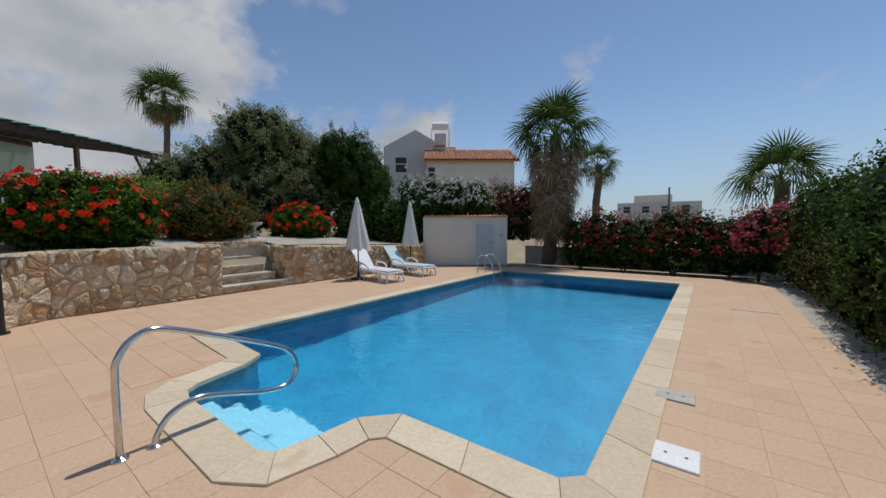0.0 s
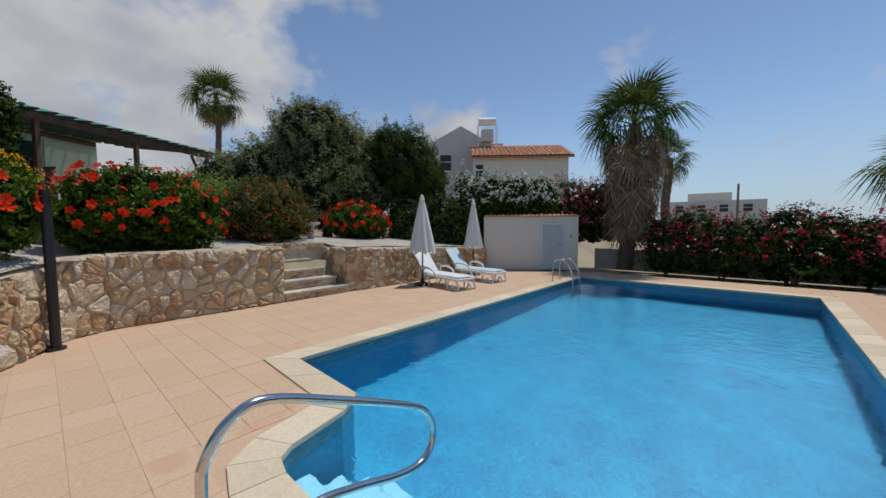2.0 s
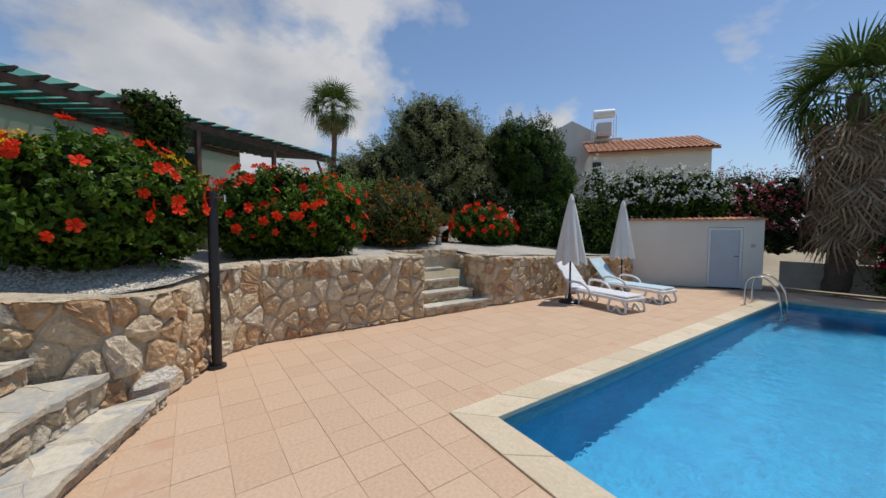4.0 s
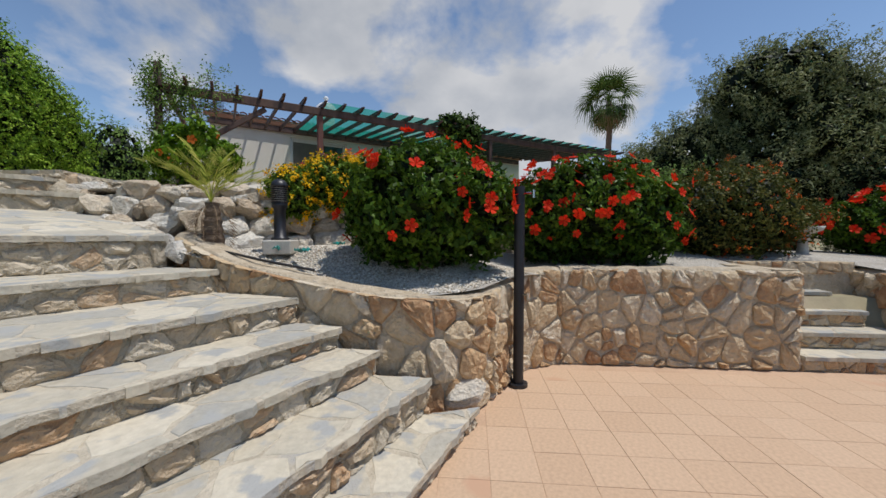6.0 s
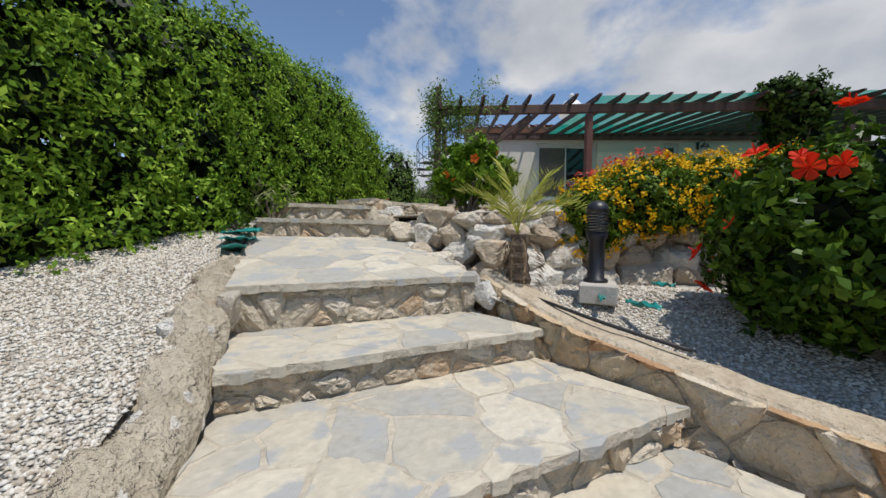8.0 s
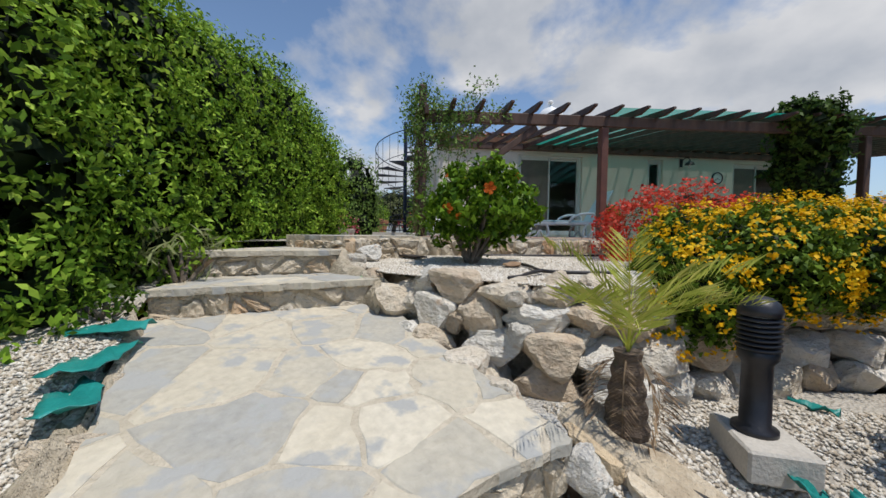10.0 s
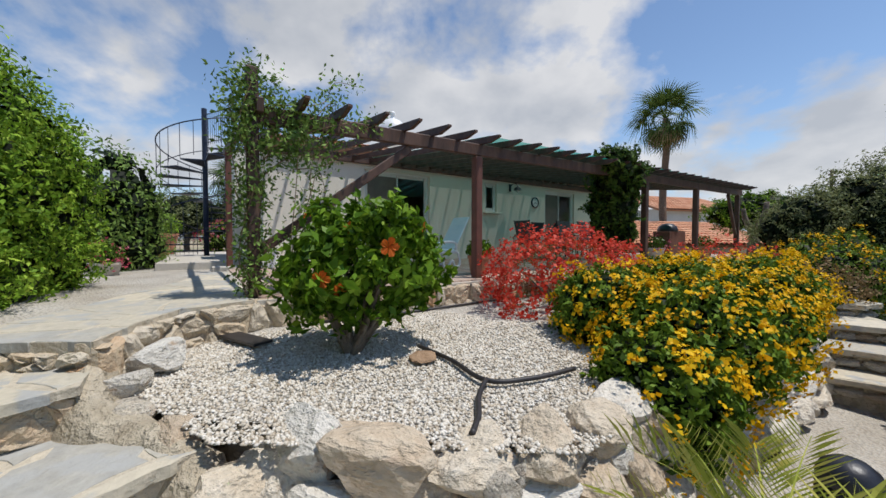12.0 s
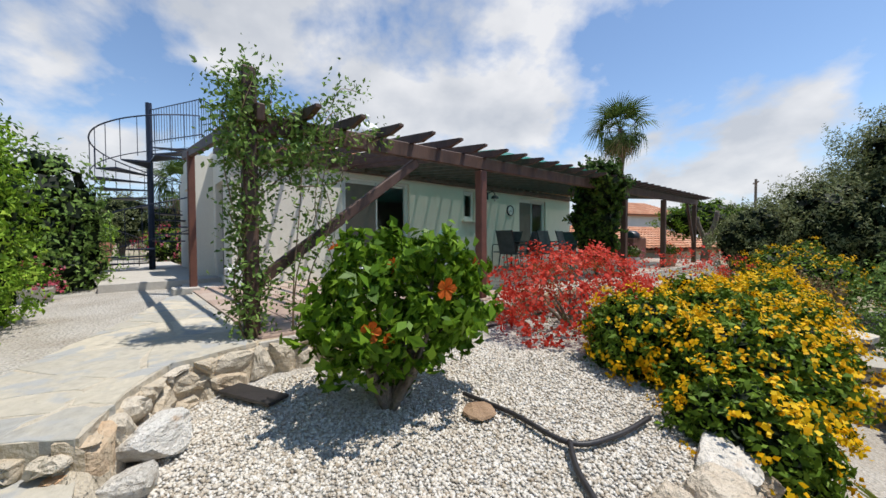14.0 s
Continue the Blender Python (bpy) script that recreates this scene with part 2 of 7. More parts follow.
CONCRETE = material("pale_concrete", [(0.46, 0.42, 0.36), (0.56, 0.52, 0.45)], 4, 0.9, 0.4)
BROWNSTONE = material("brown_stone", [(0.26, 0.16, 0.09), (0.38, 0.25, 0.15)], 9, 0.9, 0.6)
HOSE = material("black_hose", [(0.015, 0.014, 0.014), (0.035, 0.03, 0.03)], 8, 0.5, 0.1)
TEAL = material("green_plastic_sheet", [(0.01, 0.20, 0.18), (0.02, 0.28, 0.25)], 8, 0.45, 0.2)
HILL = material("far_hill", [(0.16, 0.19, 0.20), (0.22, 0.24, 0.24), (0.26, 0.25, 0.22)], 0.01, 0.95, 0.0, fine=0.05)
BARK = material("bark", [(0.10, 0.075, 0.05), (0.19, 0.15, 0.11), (0.25, 0.21, 0.16)], 7, 0.9, 0.9, fine=30, depth=0.02)
PALMBARK = material("palm_trunk", [(0.13, 0.09, 0.06), (0.22, 0.16, 0.11)], 9, 0.9, 0.9, fine=25, depth=0.02, stretch=(1, 1, 3))
FABRIC = material("grey_sling_fabric", [(0.05, 0.055, 0.06), (0.09, 0.095, 0.10)], 8, 0.7, 0.2)


def leafmat(name, cols, light=0.20, rough=0.55):
    return material(name, cols, 1.5, rough, 0.0, vary="island", fine=30, through_light=light, spec=0.14)


L_HEDGE = leafmat("hedge_leaf", [(0.042, 0.092, 0.009), (0.135, 0.255, 0.022), (0.255, 0.42, 0.038), (0.45, 0.60, 0.08)], 0.26)
# near-black leaf colour that paints the shade inside crowns
L_INNER_SHADE = leafmat("inner_shade_foliage", [(0.005, 0.010, 0.003), (0.009, 0.018, 0.005), (0.015, 0.028, 0.007)], 0.05)
L_HIB = leafmat("hibiscus_leaf", [(0.026, 0.060, 0.007), (0.062, 0.125, 0.011), (0.135, 0.225, 0.020)], rough=0.4)
L_HIBLIGHT = leafmat("light_hibiscus_leaf", [(0.050, 0.112, 0.008), (0.13, 0.245, 0.016), (0.25, 0.39, 0.035)], 0.25, 0.4)
L_OLIVE = leafmat("olive_leaf", [(0.090, 0.108, 0.036), (0.165, 0.19, 0.070), (0.28, 0.31, 0.13), (0.42, 0.44, 0.23)], 0.28)
L_DARK = leafmat("dark_leaf", [(0.026, 0.056, 0.008), (0.056, 0.108, 0.015), (0.118, 0.185, 0.030)])
L_LANT = leafmat("lantana_leaf", [(0.046, 0.088, 0.009), (0.108, 0.185, 0.016), (0.20, 0.30, 0.031)])
L_VINE = leafmat("vine_leaf", [(0.087, 0.155, 0.029), (0.174, 0.279, 0.059), (0.278, 0.388, 0.103)])
L_PALM = leafmat("palm_leaf", [(0.040, 0.070, 0.016), (0.075, 0.125, 0.026), (0.145, 0.205, 0.052)])
L_YPALM = leafmat("yellow_green_frond", [(0.243, 0.295, 0.037), (0.417, 0.449, 0.074), (0.573, 0.512, 0.133)])
L_DEAD = leafmat("dead_frond", [(0.17, 0.11, 0.065), (0.29, 0.20, 0.12), (0.44, 0.32, 0.20)])
L_BROWN = leafmat("dry_hedge_leaf", [(0.122, 0.093, 0.037), (0.226, 0.155, 0.066), (0.312, 0.202, 0.103)])
L_RUST = leafmat("rust_green_leaf", [(0.045, 0.062, 0.014), (0.095, 0.110, 0.022), (0.165, 0.145, 0.036)])
F_RED = leafmat("red_petal", [(0.66, 0.012, 0.004), (0.80, 0.028, 0.008), (0.88, 0.065, 0.018)], 0.35)
F_CORAL = leafmat("coral_petal", [(0.50, 0.03, 0.02), (0.68, 0.07, 0.04), (0.75, 0.14, 0.09)], 0.35)
F_YELLOW = leafmat("yellow_petal", [(0.80, 0.38, 0.004), (0.86, 0.50, 0.006), (0.90, 0.60, 0.02)], 0.3)
F_PINK = leafmat("pink_petal", [(0.42, 0.03, 0.06), (0.55, 0.10, 0.14), (0.70, 0.28, 0.32)], 0.35)
F_MAG = leafmat("crimson_petal", [(0.28, 0.012, 0.03), (0.42, 0.02, 0.05), (0.50, 0.06, 0.09)], 0.35)
F_WHITE = leafmat("white_petal", [(0.62, 0.62, 0.56), (0.78, 0.78, 0.74)], 0.35)
F_ORANGE = leafmat("orange_petal", [(0.60, 0.09, 0.01), (0.75, 0.18, 0.03)], 0.35)

# ---------------------------------------------------------------- building helpers
rng = np.random.default_rng(7)
HU, HN, HC = Vector((-0.585, 0.811, 0)), Vector((0.811, 0.585, 0)), -14.68
HOUSE_TURN = math.degrees(math.atan2(HU.y, HU.x))


def hp(u, d, z):
    """A place by the house: u along its front wall, d out from that wall, z up."""
    return HU * u + HN * (HC + d) + Vector((0, 0, z))


def part(name, bm, mat, parent=None, label="", smooth=False):
    me = bpy.data.meshes.new(name)
    bm.to_mesh(me)
    bm.free()
    me.materials.append(mat)
    if smooth:
        me.shade_smooth()
    ob = new(name, me)
    if parent is not None:
        ob.parent = parent
    if label:
        ob["label"] = label
    return ob


def raw(name, verts, faces, mat, parent=None, smooth=False, label=""):
    me = bpy.data.meshes.new(name)
    me.from_pydata([tuple(v) for v in verts], [], faces)
    me.materials.append(mat)
    if smooth:
        me.shade_smooth()
    ob = new(name, me)
    if parent is not None:
        ob.parent = parent
    if label:
        ob["label"] = label
    return ob


def thing(name, label, category, group="", at=None):
    ob = tagged(new(name), label, category, group)
    if at is not None:
        ob.matrix_basis = at if isinstance(at, Matrix) else Matrix.Translation(at)
    return ob


def box(bm, c, s, m=None, bevel=0.0):
    got = bmesh.ops.create_cube(bm, size=1.0)["verts"]
    bmesh.ops.scale(bm, vec=s, verts=got)
    if bevel:
        edges = list({e for v in got for e in v.link_edges})
        res = bmesh.ops.bevel(bm, geom=edges, offset=bevel, segments=1, affect="EDGES")
        got = list({v for f in res["faces"] for v in f.verts} | {v for v in got if v.is_valid})
    bmesh.ops.translate(bm, vec=c, verts=got)
    if m is not None:
        bmesh.ops.transform(bm, matrix=m, verts=got)
    return got


def beam(bm, a, b, w, h, bevel=0.006):
    """A squared bar from a to b, w wide and h high."""
    a, b = Vector(a), Vector(b)
    d = b - a
    up = Vector((0, 0, 1)) if abs(d.normalized().z) < 0.95 else Vector((HU.x, HU.y, 0))
    x = d.normalized()
    y = up.cross(x).normalized()
    z = x.cross(y)
    m = Matrix((x, y, z)).transposed().to_4x4()
    m.translation = (a + b) / 2
    return box(bm, (0, 0, 0), (d.length, w, h), m, bevel)


def rod(bm, a, b, r, n=8, r2=None):
    a, b = Vector(a), Vector(b)
    d = b - a
    m = d.to_track_quat("Z", "Y").to_matrix().to_4x4()
    m.translation = (a + b) / 2
    bmesh.ops.create_cone(bm, cap_ends=True, segments=n, radius1=r, radius2=r if r2 is None else r2, depth=d.length, matrix=m)


def tube(bm, pts, r, n=8, taper=None):
    """A round bar that follows pts."""
    pts = [Vector(p) for p in pts]
    rings = []
    side = None
    for k, p in enumerate(pts):
        d = (pts[min(k + 1, len(pts) - 1)] - pts[max(k - 1, 0)]).normalized()
        if side is None:
            side = d.orthogonal().normalized()
        side = (side - d * side.dot(d)).normalized()
        up = d.cross(side)
        rr = r if taper is None else r + (taper - r) * k / (len(pts) - 1)
        rings.append([bm.verts.new(p + (side * math.cos(a) + up * math.sin(a)) * rr) for a in (2 * math.pi * j / n for j in range(n))])
    for r0, r1 in zip(rings, rings[1:]):
        for j in range(n):
            bm.faces.new((r0[j], r0[(j + 1) % n], r1[(j + 1) % n], r1[j]))
    bm.faces.new(rings[0][::-1])
    bm.faces.new(rings[-1])


def lathe(bm, prof, n=20, m=None):
    rings = [[bm.verts.new(((m or Matrix()) @ Vector((r * math.cos(2 * math.pi * j / n), r * math.sin(2 * math.pi * j / n), z)))) for j in range(n)] for r, z in prof]
    for r0, r1 in zip(rings, rings[1:]):
        for j in range(n):
            bm.faces.new((r0[j], r0[(j + 1) % n], r1[(j + 1) % n], r1[j]))
    bm.faces.new(rings[0][::-1])
    bm.faces.new(rings[-1])


def smoothed(pts, steps=6):
    """A curve through pts."""
    pts = [Vector(p) for p in pts]
    out = []
    for k in range(len(pts) - 1):
        p0, p1, p2, p3 = pts[max(k - 1, 0)], pts[k], pts[k + 1], pts[min(k + 2, len(pts) - 1)]
        for j in range(steps):
            t = j / steps
            out.append(0.5 * ((2 * p1) + (p2 - p0) * t + (2 * p0 - 5 * p1 + 4 * p2 - p3) * t * t + (3 * p1 - p0 - 3 * p2 + p3) * t ** 3))
    return out + [pts[-1]]


def clip(poly, nx, ny, c):
    """The part of a flat polygon where nx x + ny y <= c."""
    out = []
    for (ax, ay), (bx, by) in zip(poly, poly[1:] + poly[:1]):
        da, db = nx * ax + ny * ay - c, nx * bx + ny * by - c
        if da <= 0:
            out.append((ax, ay))
        if da * db < 0:
            t = da / (da - db)
            out.append((ax + (bx - ax) * t, ay + (by - ay) * t))
    return out


def inside(p, poly):
    hit = False
    for (ax, ay), (bx, by) in zip(poly, poly[1:] + poly[:1]):
        if (ay > p[1]) != (by > p[1]) and p[0] < (bx - ax) * (p[1] - ay) / (by - ay) + ax:
            hit = not hit
    return hit


def cells(poly, size, gap, rnd, aspect=1.0, relax=0.85, drop=0.22):
    """Breaks a convex polygon into uneven stones, with joints of that gap between them."""
    xs, ys = [p[0] for p in poly], [p[1] for p in poly]
    seeds = []
    row = 0
    y = min(ys) - size
    while y < max(ys) + size:
        x = min(xs) - size * (1 + 0.5 * (row % 2))
        while x < max(xs) + size:
            if rnd.random() > drop:
                seeds.append((x + rnd.uniform(-relax, relax) * size * aspect * 0.6, y + rnd.uniform(-relax, relax) * size * 0.6))
            x += size * aspect
        y += size
        row += 1
    made = []
    for k, (sx, sy) in enumerate(seeds):
        c = list(poly)
        for j, (ox, oy) in enumerate(seeds):
            if j == k or (ox - sx) ** 2 + (oy - sy) ** 2 > (3.2 * size * aspect) ** 2:
                continue
            nx, ny = ox - sx, oy - sy
            ln = math.hypot(nx, ny)
            c = clip(c, nx / ln, ny / ln, (nx * (ox + sx) + ny * (oy + sy)) / 2 / ln - gap / 2)
            if len(c) < 3:
                break
        if len(c) >= 3:
            area = abs(sum(a[0] * b[1] - b[0] * a[1] for a, b in zip(c, c[1:] + c[:1]))) / 2
            if area > size * size * 0.04:
                clean = [c[0]]
                for p in c[1:]:
                    if math.hypot(p[0] - clean[-1][0], p[1] - clean[-1][1]) > 0.015:
                        clean.append(p)
                if len(clean) >= 3:
                    made.append(clean)
    return made


def stone_piece(name, outline, place, mat, parent, deep, proud, rnd, inset=0.85, chip=0.0, soft=0.0, ragged=0.0, rough=0.0):
    """A stone with a broken rim. outline lies in a flat map; place(a, b, out) gives the world."""
    if ragged:
        loose = []
        for p, q in zip(outline, outline[1:] + outline[:1]):
            ln = math.hypot(q[0] - p[0], q[1] - p[1])
            loose.append(p)
            for t in ((0.33, 0.67) if ln > 0.16 else ()):
                w = rnd.uniform(-ragged, ragged)
                loose.append((p[0] + (q[0] - p[0]) * t - (q[1] - p[1]) / ln * w, p[1] + (q[1] - p[1]) * t + (q[0] - p[0]) / ln * w))
        outline = loose
    if soft:
        outline = [q for a, c in zip(outline, outline[1:] + outline[:1]) for q in ((a[0] * (1 - soft) + c[0] * soft, a[1] * (1 - soft) + c[1] * soft), (a[0] * soft + c[0] * (1 - soft), a[1] * soft + c[1] * (1 - soft)))]
    n = len(outline)
    ca, cb = sum(p[0] for p in outline) / n, sum(p[1] for p in outline) / n
    pts = [(p[0] + rnd.uniform(-chip, chip), p[1] + rnd.uniform(-chip, chip)) for p in outline]
    rings = []
    levels = [(1.0, -deep), (1.0, proud * 0.4), (inset, proud)] + ([(inset * 0.55, proud * 1.2)] if rough else [])
    for shrink, out in levels:
        rings.append([place(ca + (a - ca) * shrink, cb + (b - cb) * shrink, out + (rnd.uniform(-0.25 - rough, 0.25 + rough) * proud if out > 0 else 0)) for a, b in pts])
    verts = [v for r in rings for v in r]
    faces = [tuple(range(n - 1, -1, -1))]
    last = len(levels) - 1
    for k in range(last):
        faces += [(k * n + j, k * n + (j + 1) % n, (k + 1) * n + (j + 1) % n, (k + 1) * n + j) for j in range(n)]
    verts.append(place(ca, cb, proud * rnd.uniform(1.0, 1.5)))
    faces += [(last * n + j, last * n + (j + 1) % n, (last + 1) * n) for j in range(n)]
    return raw(name, verts, faces, mat, parent)


def slab(name, poly, z0, z1, mat, parent=None, kind="", lift=None):
    """A flat polygon given depth, from z0 to z1. lift(x, y) adds height."""
    n = len(poly)
    up = lift or (lambda x, y: 0.0)
    verts = [(x, y, z0) for x, y in poly] + [(x, y, z1 + up(x, y)) for x, y in poly]
    bm = bmesh.new()
    vs = [bm.verts.new(v) for v in verts]
    bm.faces.new(vs[:n])
    bm.faces.new(vs[n:])
    for j in range(n):
        bm.faces.new((vs[j], vs[(j + 1) % n], vs[n + (j + 1) % n], vs[n + j]))
    bmesh.ops.recalc_face_normals(bm, faces=bm.faces)
    ob = part(name, bm, mat, parent)
    return tagged(ob, kind=kind)


# ---------------------------------------------------------------- ground, far and near
def smooth01(t):
    t = min(1.0, max(0.0, t))
    return t * t * (3 - 2 * t)


def land(x, y):
    m = 0.811 * x + 0.585 * y
    h = -0.15 + 2.15 * smooth01((-4.5 - m) / 5.5)
    if x < -8.4 and y > 2:
        h = max(h, 0.75)
    if y < -3.2 and x < -3:
        h = max(h, min(2.0, 0.85 + 0.3 * (-1.6 - y)))
    if -8.2 < x < 2.6 and -9 < y < 14.2:
        h = -2.4
    far = math.hypot(x + 5, y)
    if far > 60:
        h += -4.0 * smooth01((far - 60) / 200)
    return h


axis = [-3000, -1500, -800, -400, -200, -120, -80, -55, -40] + [-30 + 1.0 * k for k in range(0, 61)] + [40, 55, 80, 120, 200, 400, 800, 1500, 3000]
gv = [(x, y, land(x, y)) for y in axis for x in axis]
na = len(axis)
gf = [(j * na + i, j * na + i + 1, (j + 1) * na + i + 1, (j + 1) * na + i) for j in range(na - 1) for i in range(na - 1)]
tagged(raw("ground", gv, gf, EARTH, smooth=True), "dry earth ground that runs out to the hills", "ground", kind="structure")

# far hills beyond the house
hv, hf = [], []
for k in range(61):
    a = radians(70 + 110 * k / 60)
    top = 95 + 55 * noise.noise(Vector((k * 0.13, 2.0, 0))) + 22 * noise.noise(Vector((k * 0.5, 5, 0)))
    top *= smooth01(k / 14)
    for r, z in ((1500, -10), (1800, top * 0.6), (2300, top)):
        hv.append((-r * math.sin(a), r * math.cos(a), z))
for k in range(60):
    for j in range(2):
        hf.append((k * 3 + j, k * 3 + 3 + j, k * 3 + 4 + j, k * 3 + 1 + j))
tagged(raw("backdrop", hv, hf, HILL, smooth=True), "far hazy hills under the sky", "hills", kind="structure")

# ---------------------------------------------------------------- pool
POOL = [(0.40, 3.46), (0.40, 12.62), (-4.80, 12.62), (-4.80, 3.42), (-3.50, 3.34), (-3.33, 3.10), (-3.19, 2.56), (-3.09, 2.43), (-2.9, 2.38), (-1.55, 2.36), (-1.42, 2.44), (-1.34, 2.74), (-1.30, 3.07), (-1.06, 3.32), (0.26, 3.33)]


def offset(poly, w):
    """The polygon moved outwards by w (it runs anticlockwise)."""
    out = []
    n = len(poly)
    for k in range(n):
        a, b, c = Vector(poly[k - 1]), Vector(poly[k]), Vector(poly[(k + 1) % n])
        d0, d1 = (b - a).normalized(), (c - b).normalized()
        n0, n1 = Vector((d0.y, -d0.x)), Vector((d1.y, -d1.x))
        h = (n0 + n1).normalized()
        out.append(tuple(b + h * min(w / max(0.35, h.dot(n0)), w * 1.6)))
    return out


pool = tagged(new("swimming_pool"), "sky-blue tiled swimming pool with recessed corner steps", "swimming pool", kind="structure")
WATERLINE, FLOOR = -0.10, -1.25
n = len(POOL)
verts, faces = [], []
for z in (0.0, -0.22):
    verts += [(x, y, z) for x, y in POOL]
faces = [(j, (j + 1) % n, n + (j + 1) % n, n + j) for j in range(n)]
raw("waterline_band", verts, faces, POOLBAND, pool, label="dark blue mosaic band at the waterline")
verts = []
for z in (-0.22, FLOOR):
    verts += [(x, y, z) for x, y in POOL]
faces = [(j, (j + 1) % n, n + (j + 1) % n, n + j) for j in range(n)] + [tuple(range(n, 2 * n))]
raw("basin", verts, faces, POOLTILE, pool, label="blue mosaic pool basin")
for k in range(4):
    y1 = 2.42 + 0.26 * (k + 1)
    bm = bmesh.new()
    box(bm, (-2.25, (2.40 + y1) / 2, (FLOOR - 0.32 - 0.26 * k) / 2), (1.72, y1 - 2.40, -0.28 - 0.24 * k - FLOOR), bevel=0.02)
    part("pool_step", bm, POOLSTEP, pool, "pale blue underwater step")
raw("water_surface", [(x, y, WATERLINE) for x, y in offset(POOL, -0.003)], [tuple(range(n))], WATER, pool, label="clear rippled water").visible_shadow = False

coping = tagged(new("pool_coping"), "cream stone coping round the pool edge", "coping", kind="structure")
rc = random.Random(3)
OUTER, LIP = offset(POOL, 0.29), offset(POOL, -0.02)
for k in range(n):
    a0, a1, b0, b1 = Vector(LIP[k]), Vector(LIP[(k + 1) % n]), Vector(OUTER[k]), Vector(OUTER[(k + 1) % n])
    count = max(1, round((b1 - b0).length / 0.60))
    for j in range(count):
        s, e = j / count, (j + 1) / count
        g = 0.002 / max(0.2, (b1 - b0).length)
        quad = [a0.lerp(a1, s + g), b0.lerp(b1, s + g), b0.lerp(b1, e - g), a0.lerp(a1, e - g)]
        top = 0.014 + rc.uniform(-0.002, 0.002)
        c = sum(quad, Vector((0, 0))) / 4
        vs = [(*q, -0.03) for q in quad] + [(*q, top - 0.005) for q in quad] + [(*(c + (q - c) * 0.985), top) for q in quad]
        fs = [(3, 2, 1, 0), (8, 9, 10, 11)] + [(r * 4 + i, r * 4 + (i + 1) % 4, r * 4 + 4 + (i + 1) % 4, r * 4 + 4 + i) for r in (0, 1) for i in range(4)]
        raw("coping_stone", vs, fs, COPING, coping)

# ---------------------------------------------------------------- deck of square tiles
DECK = [(2.32, -6.0), (2.32, 13.2), (1.7, 14.2), (-5.2, 14.2), (-8.3, 12.3), (-8.35, 1.8), (-7.6, 1.25), (-7.1, 0.9), (-6.7, 0.3), (-4.2, -0.7), (-3.4, -1.4), (-3.0, -6.0)]
bm = bmesh.new()
hole = offset(POOL, 0.05)
outer = [bm.verts.new((x, y, -0.004)) for x, y in DECK]
inner = [bm.verts.new((x, y, -0.004)) for x, y in hole]
edges = [bm.edges.new((r[j], r[(j + 1) % len(r)])) for r in (outer, inner) for j in range(len(r))]
bmesh.ops.triangle_fill(bm, use_beauty=True, edges=edges)
for f in [f for f in bm.faces if inside(f.calc_center_median()[:2], hole)]:
    bm.faces.remove(f)
deck = tagged(part("pavement", bm, GROUT), "pale terracotta tiled pool deck", "deck", kind="structure")
COVER = [(-5.08, 0.68, 3.07, 12.90), (-3.58, -1.02, 2.09, 3.07)]
TS = 0.335


def deck_tile(i, j):
    """The corners of a tile, cut at the coping and the deck's rim, or None."""
    x0, y0 = -8.4 + TS * i, -5.9 + TS * j
    x1, y1 = x0 + TS - 0.003, y0 + TS - 0.003
    for cx0, cx1, cy0, cy1 in COVER:
        if x1 > cx0 and x0 < cx1 and y1 > cy0 and y0 < cy1:
            cuts = [(max(0, cx0 - x0), (x0, cx0, y0, y1)), (max(0, x1 - cx1), (cx1, x1, y0, y1)), (max(0, cy0 - y0), (x0, x1, y0, cy0)), (max(0, y1 - cy1), (x0, x1, cy1, y1))]
            size, (x0, x1, y0, y1) = max(cuts)
            if size < 0.03:
                return None
    c = [(x0, y0), (x1, y0), (x1, y1), (x0, y1)]
    return c if all(inside(p, DECK) for p in c) else None


far_v, far_f, shared = [], [], {}
full = bpy.data.meshes.new("tile")
full.from_pydata([(x, y, z) for z, g in ((-0.006, 0), (-0.0015, 0), (0, 0.0015)) for x, y in ((g, g), (TS - 0.003 - g, g), (TS - 0.003 - g, TS - 0.003 - g), (g, TS - 0.003 - g))], [],
                 [(8, 9, 10, 11)] + [(r * 4 + i, r * 4 + (i + 1) % 4, r * 4 + 4 + (i + 1) % 4, r * 4 + 4 + i) for r in (0, 1) for i in range(4)])
full.materials.append(TILE)
DECK_NEAR = []
for i in range(33):
    for j in range(62):
        c = deck_tile(i, j)
        if c is None:
            continue
        (x0, y0), (x1, y1) = c[0], c[2]
        whole = abs(x1 - x0 - TS + 0.003) < 1e-6 and abs(y1 - y0 - TS + 0.003) < 1e-6
        if whole and len(DECK_NEAR) < 300 and (-7.9 < x0 < -3.6 and 0.9 < y0 < 8.0 or -3.6 < x0 < 2.0 and 0.5 < y0 < 3.2):
            DECK_NEAR.append((x0, y0))
            continue
        b = len(far_v)
        far_v += [(x, y, -0.006) for x, y in c] + [(x, y, 0.0) for x, y in c]
        far_f += [(b + 4, b + 5, b + 6, b + 7)] + [(b + k, b + (k + 1) % 4, b + 4 + (k + 1) % 4, b + 4 + k) for k in range(4)]
tagged(raw("deck_tiles", far_v, far_f, TILE_FAR, deck), kind="stuff")


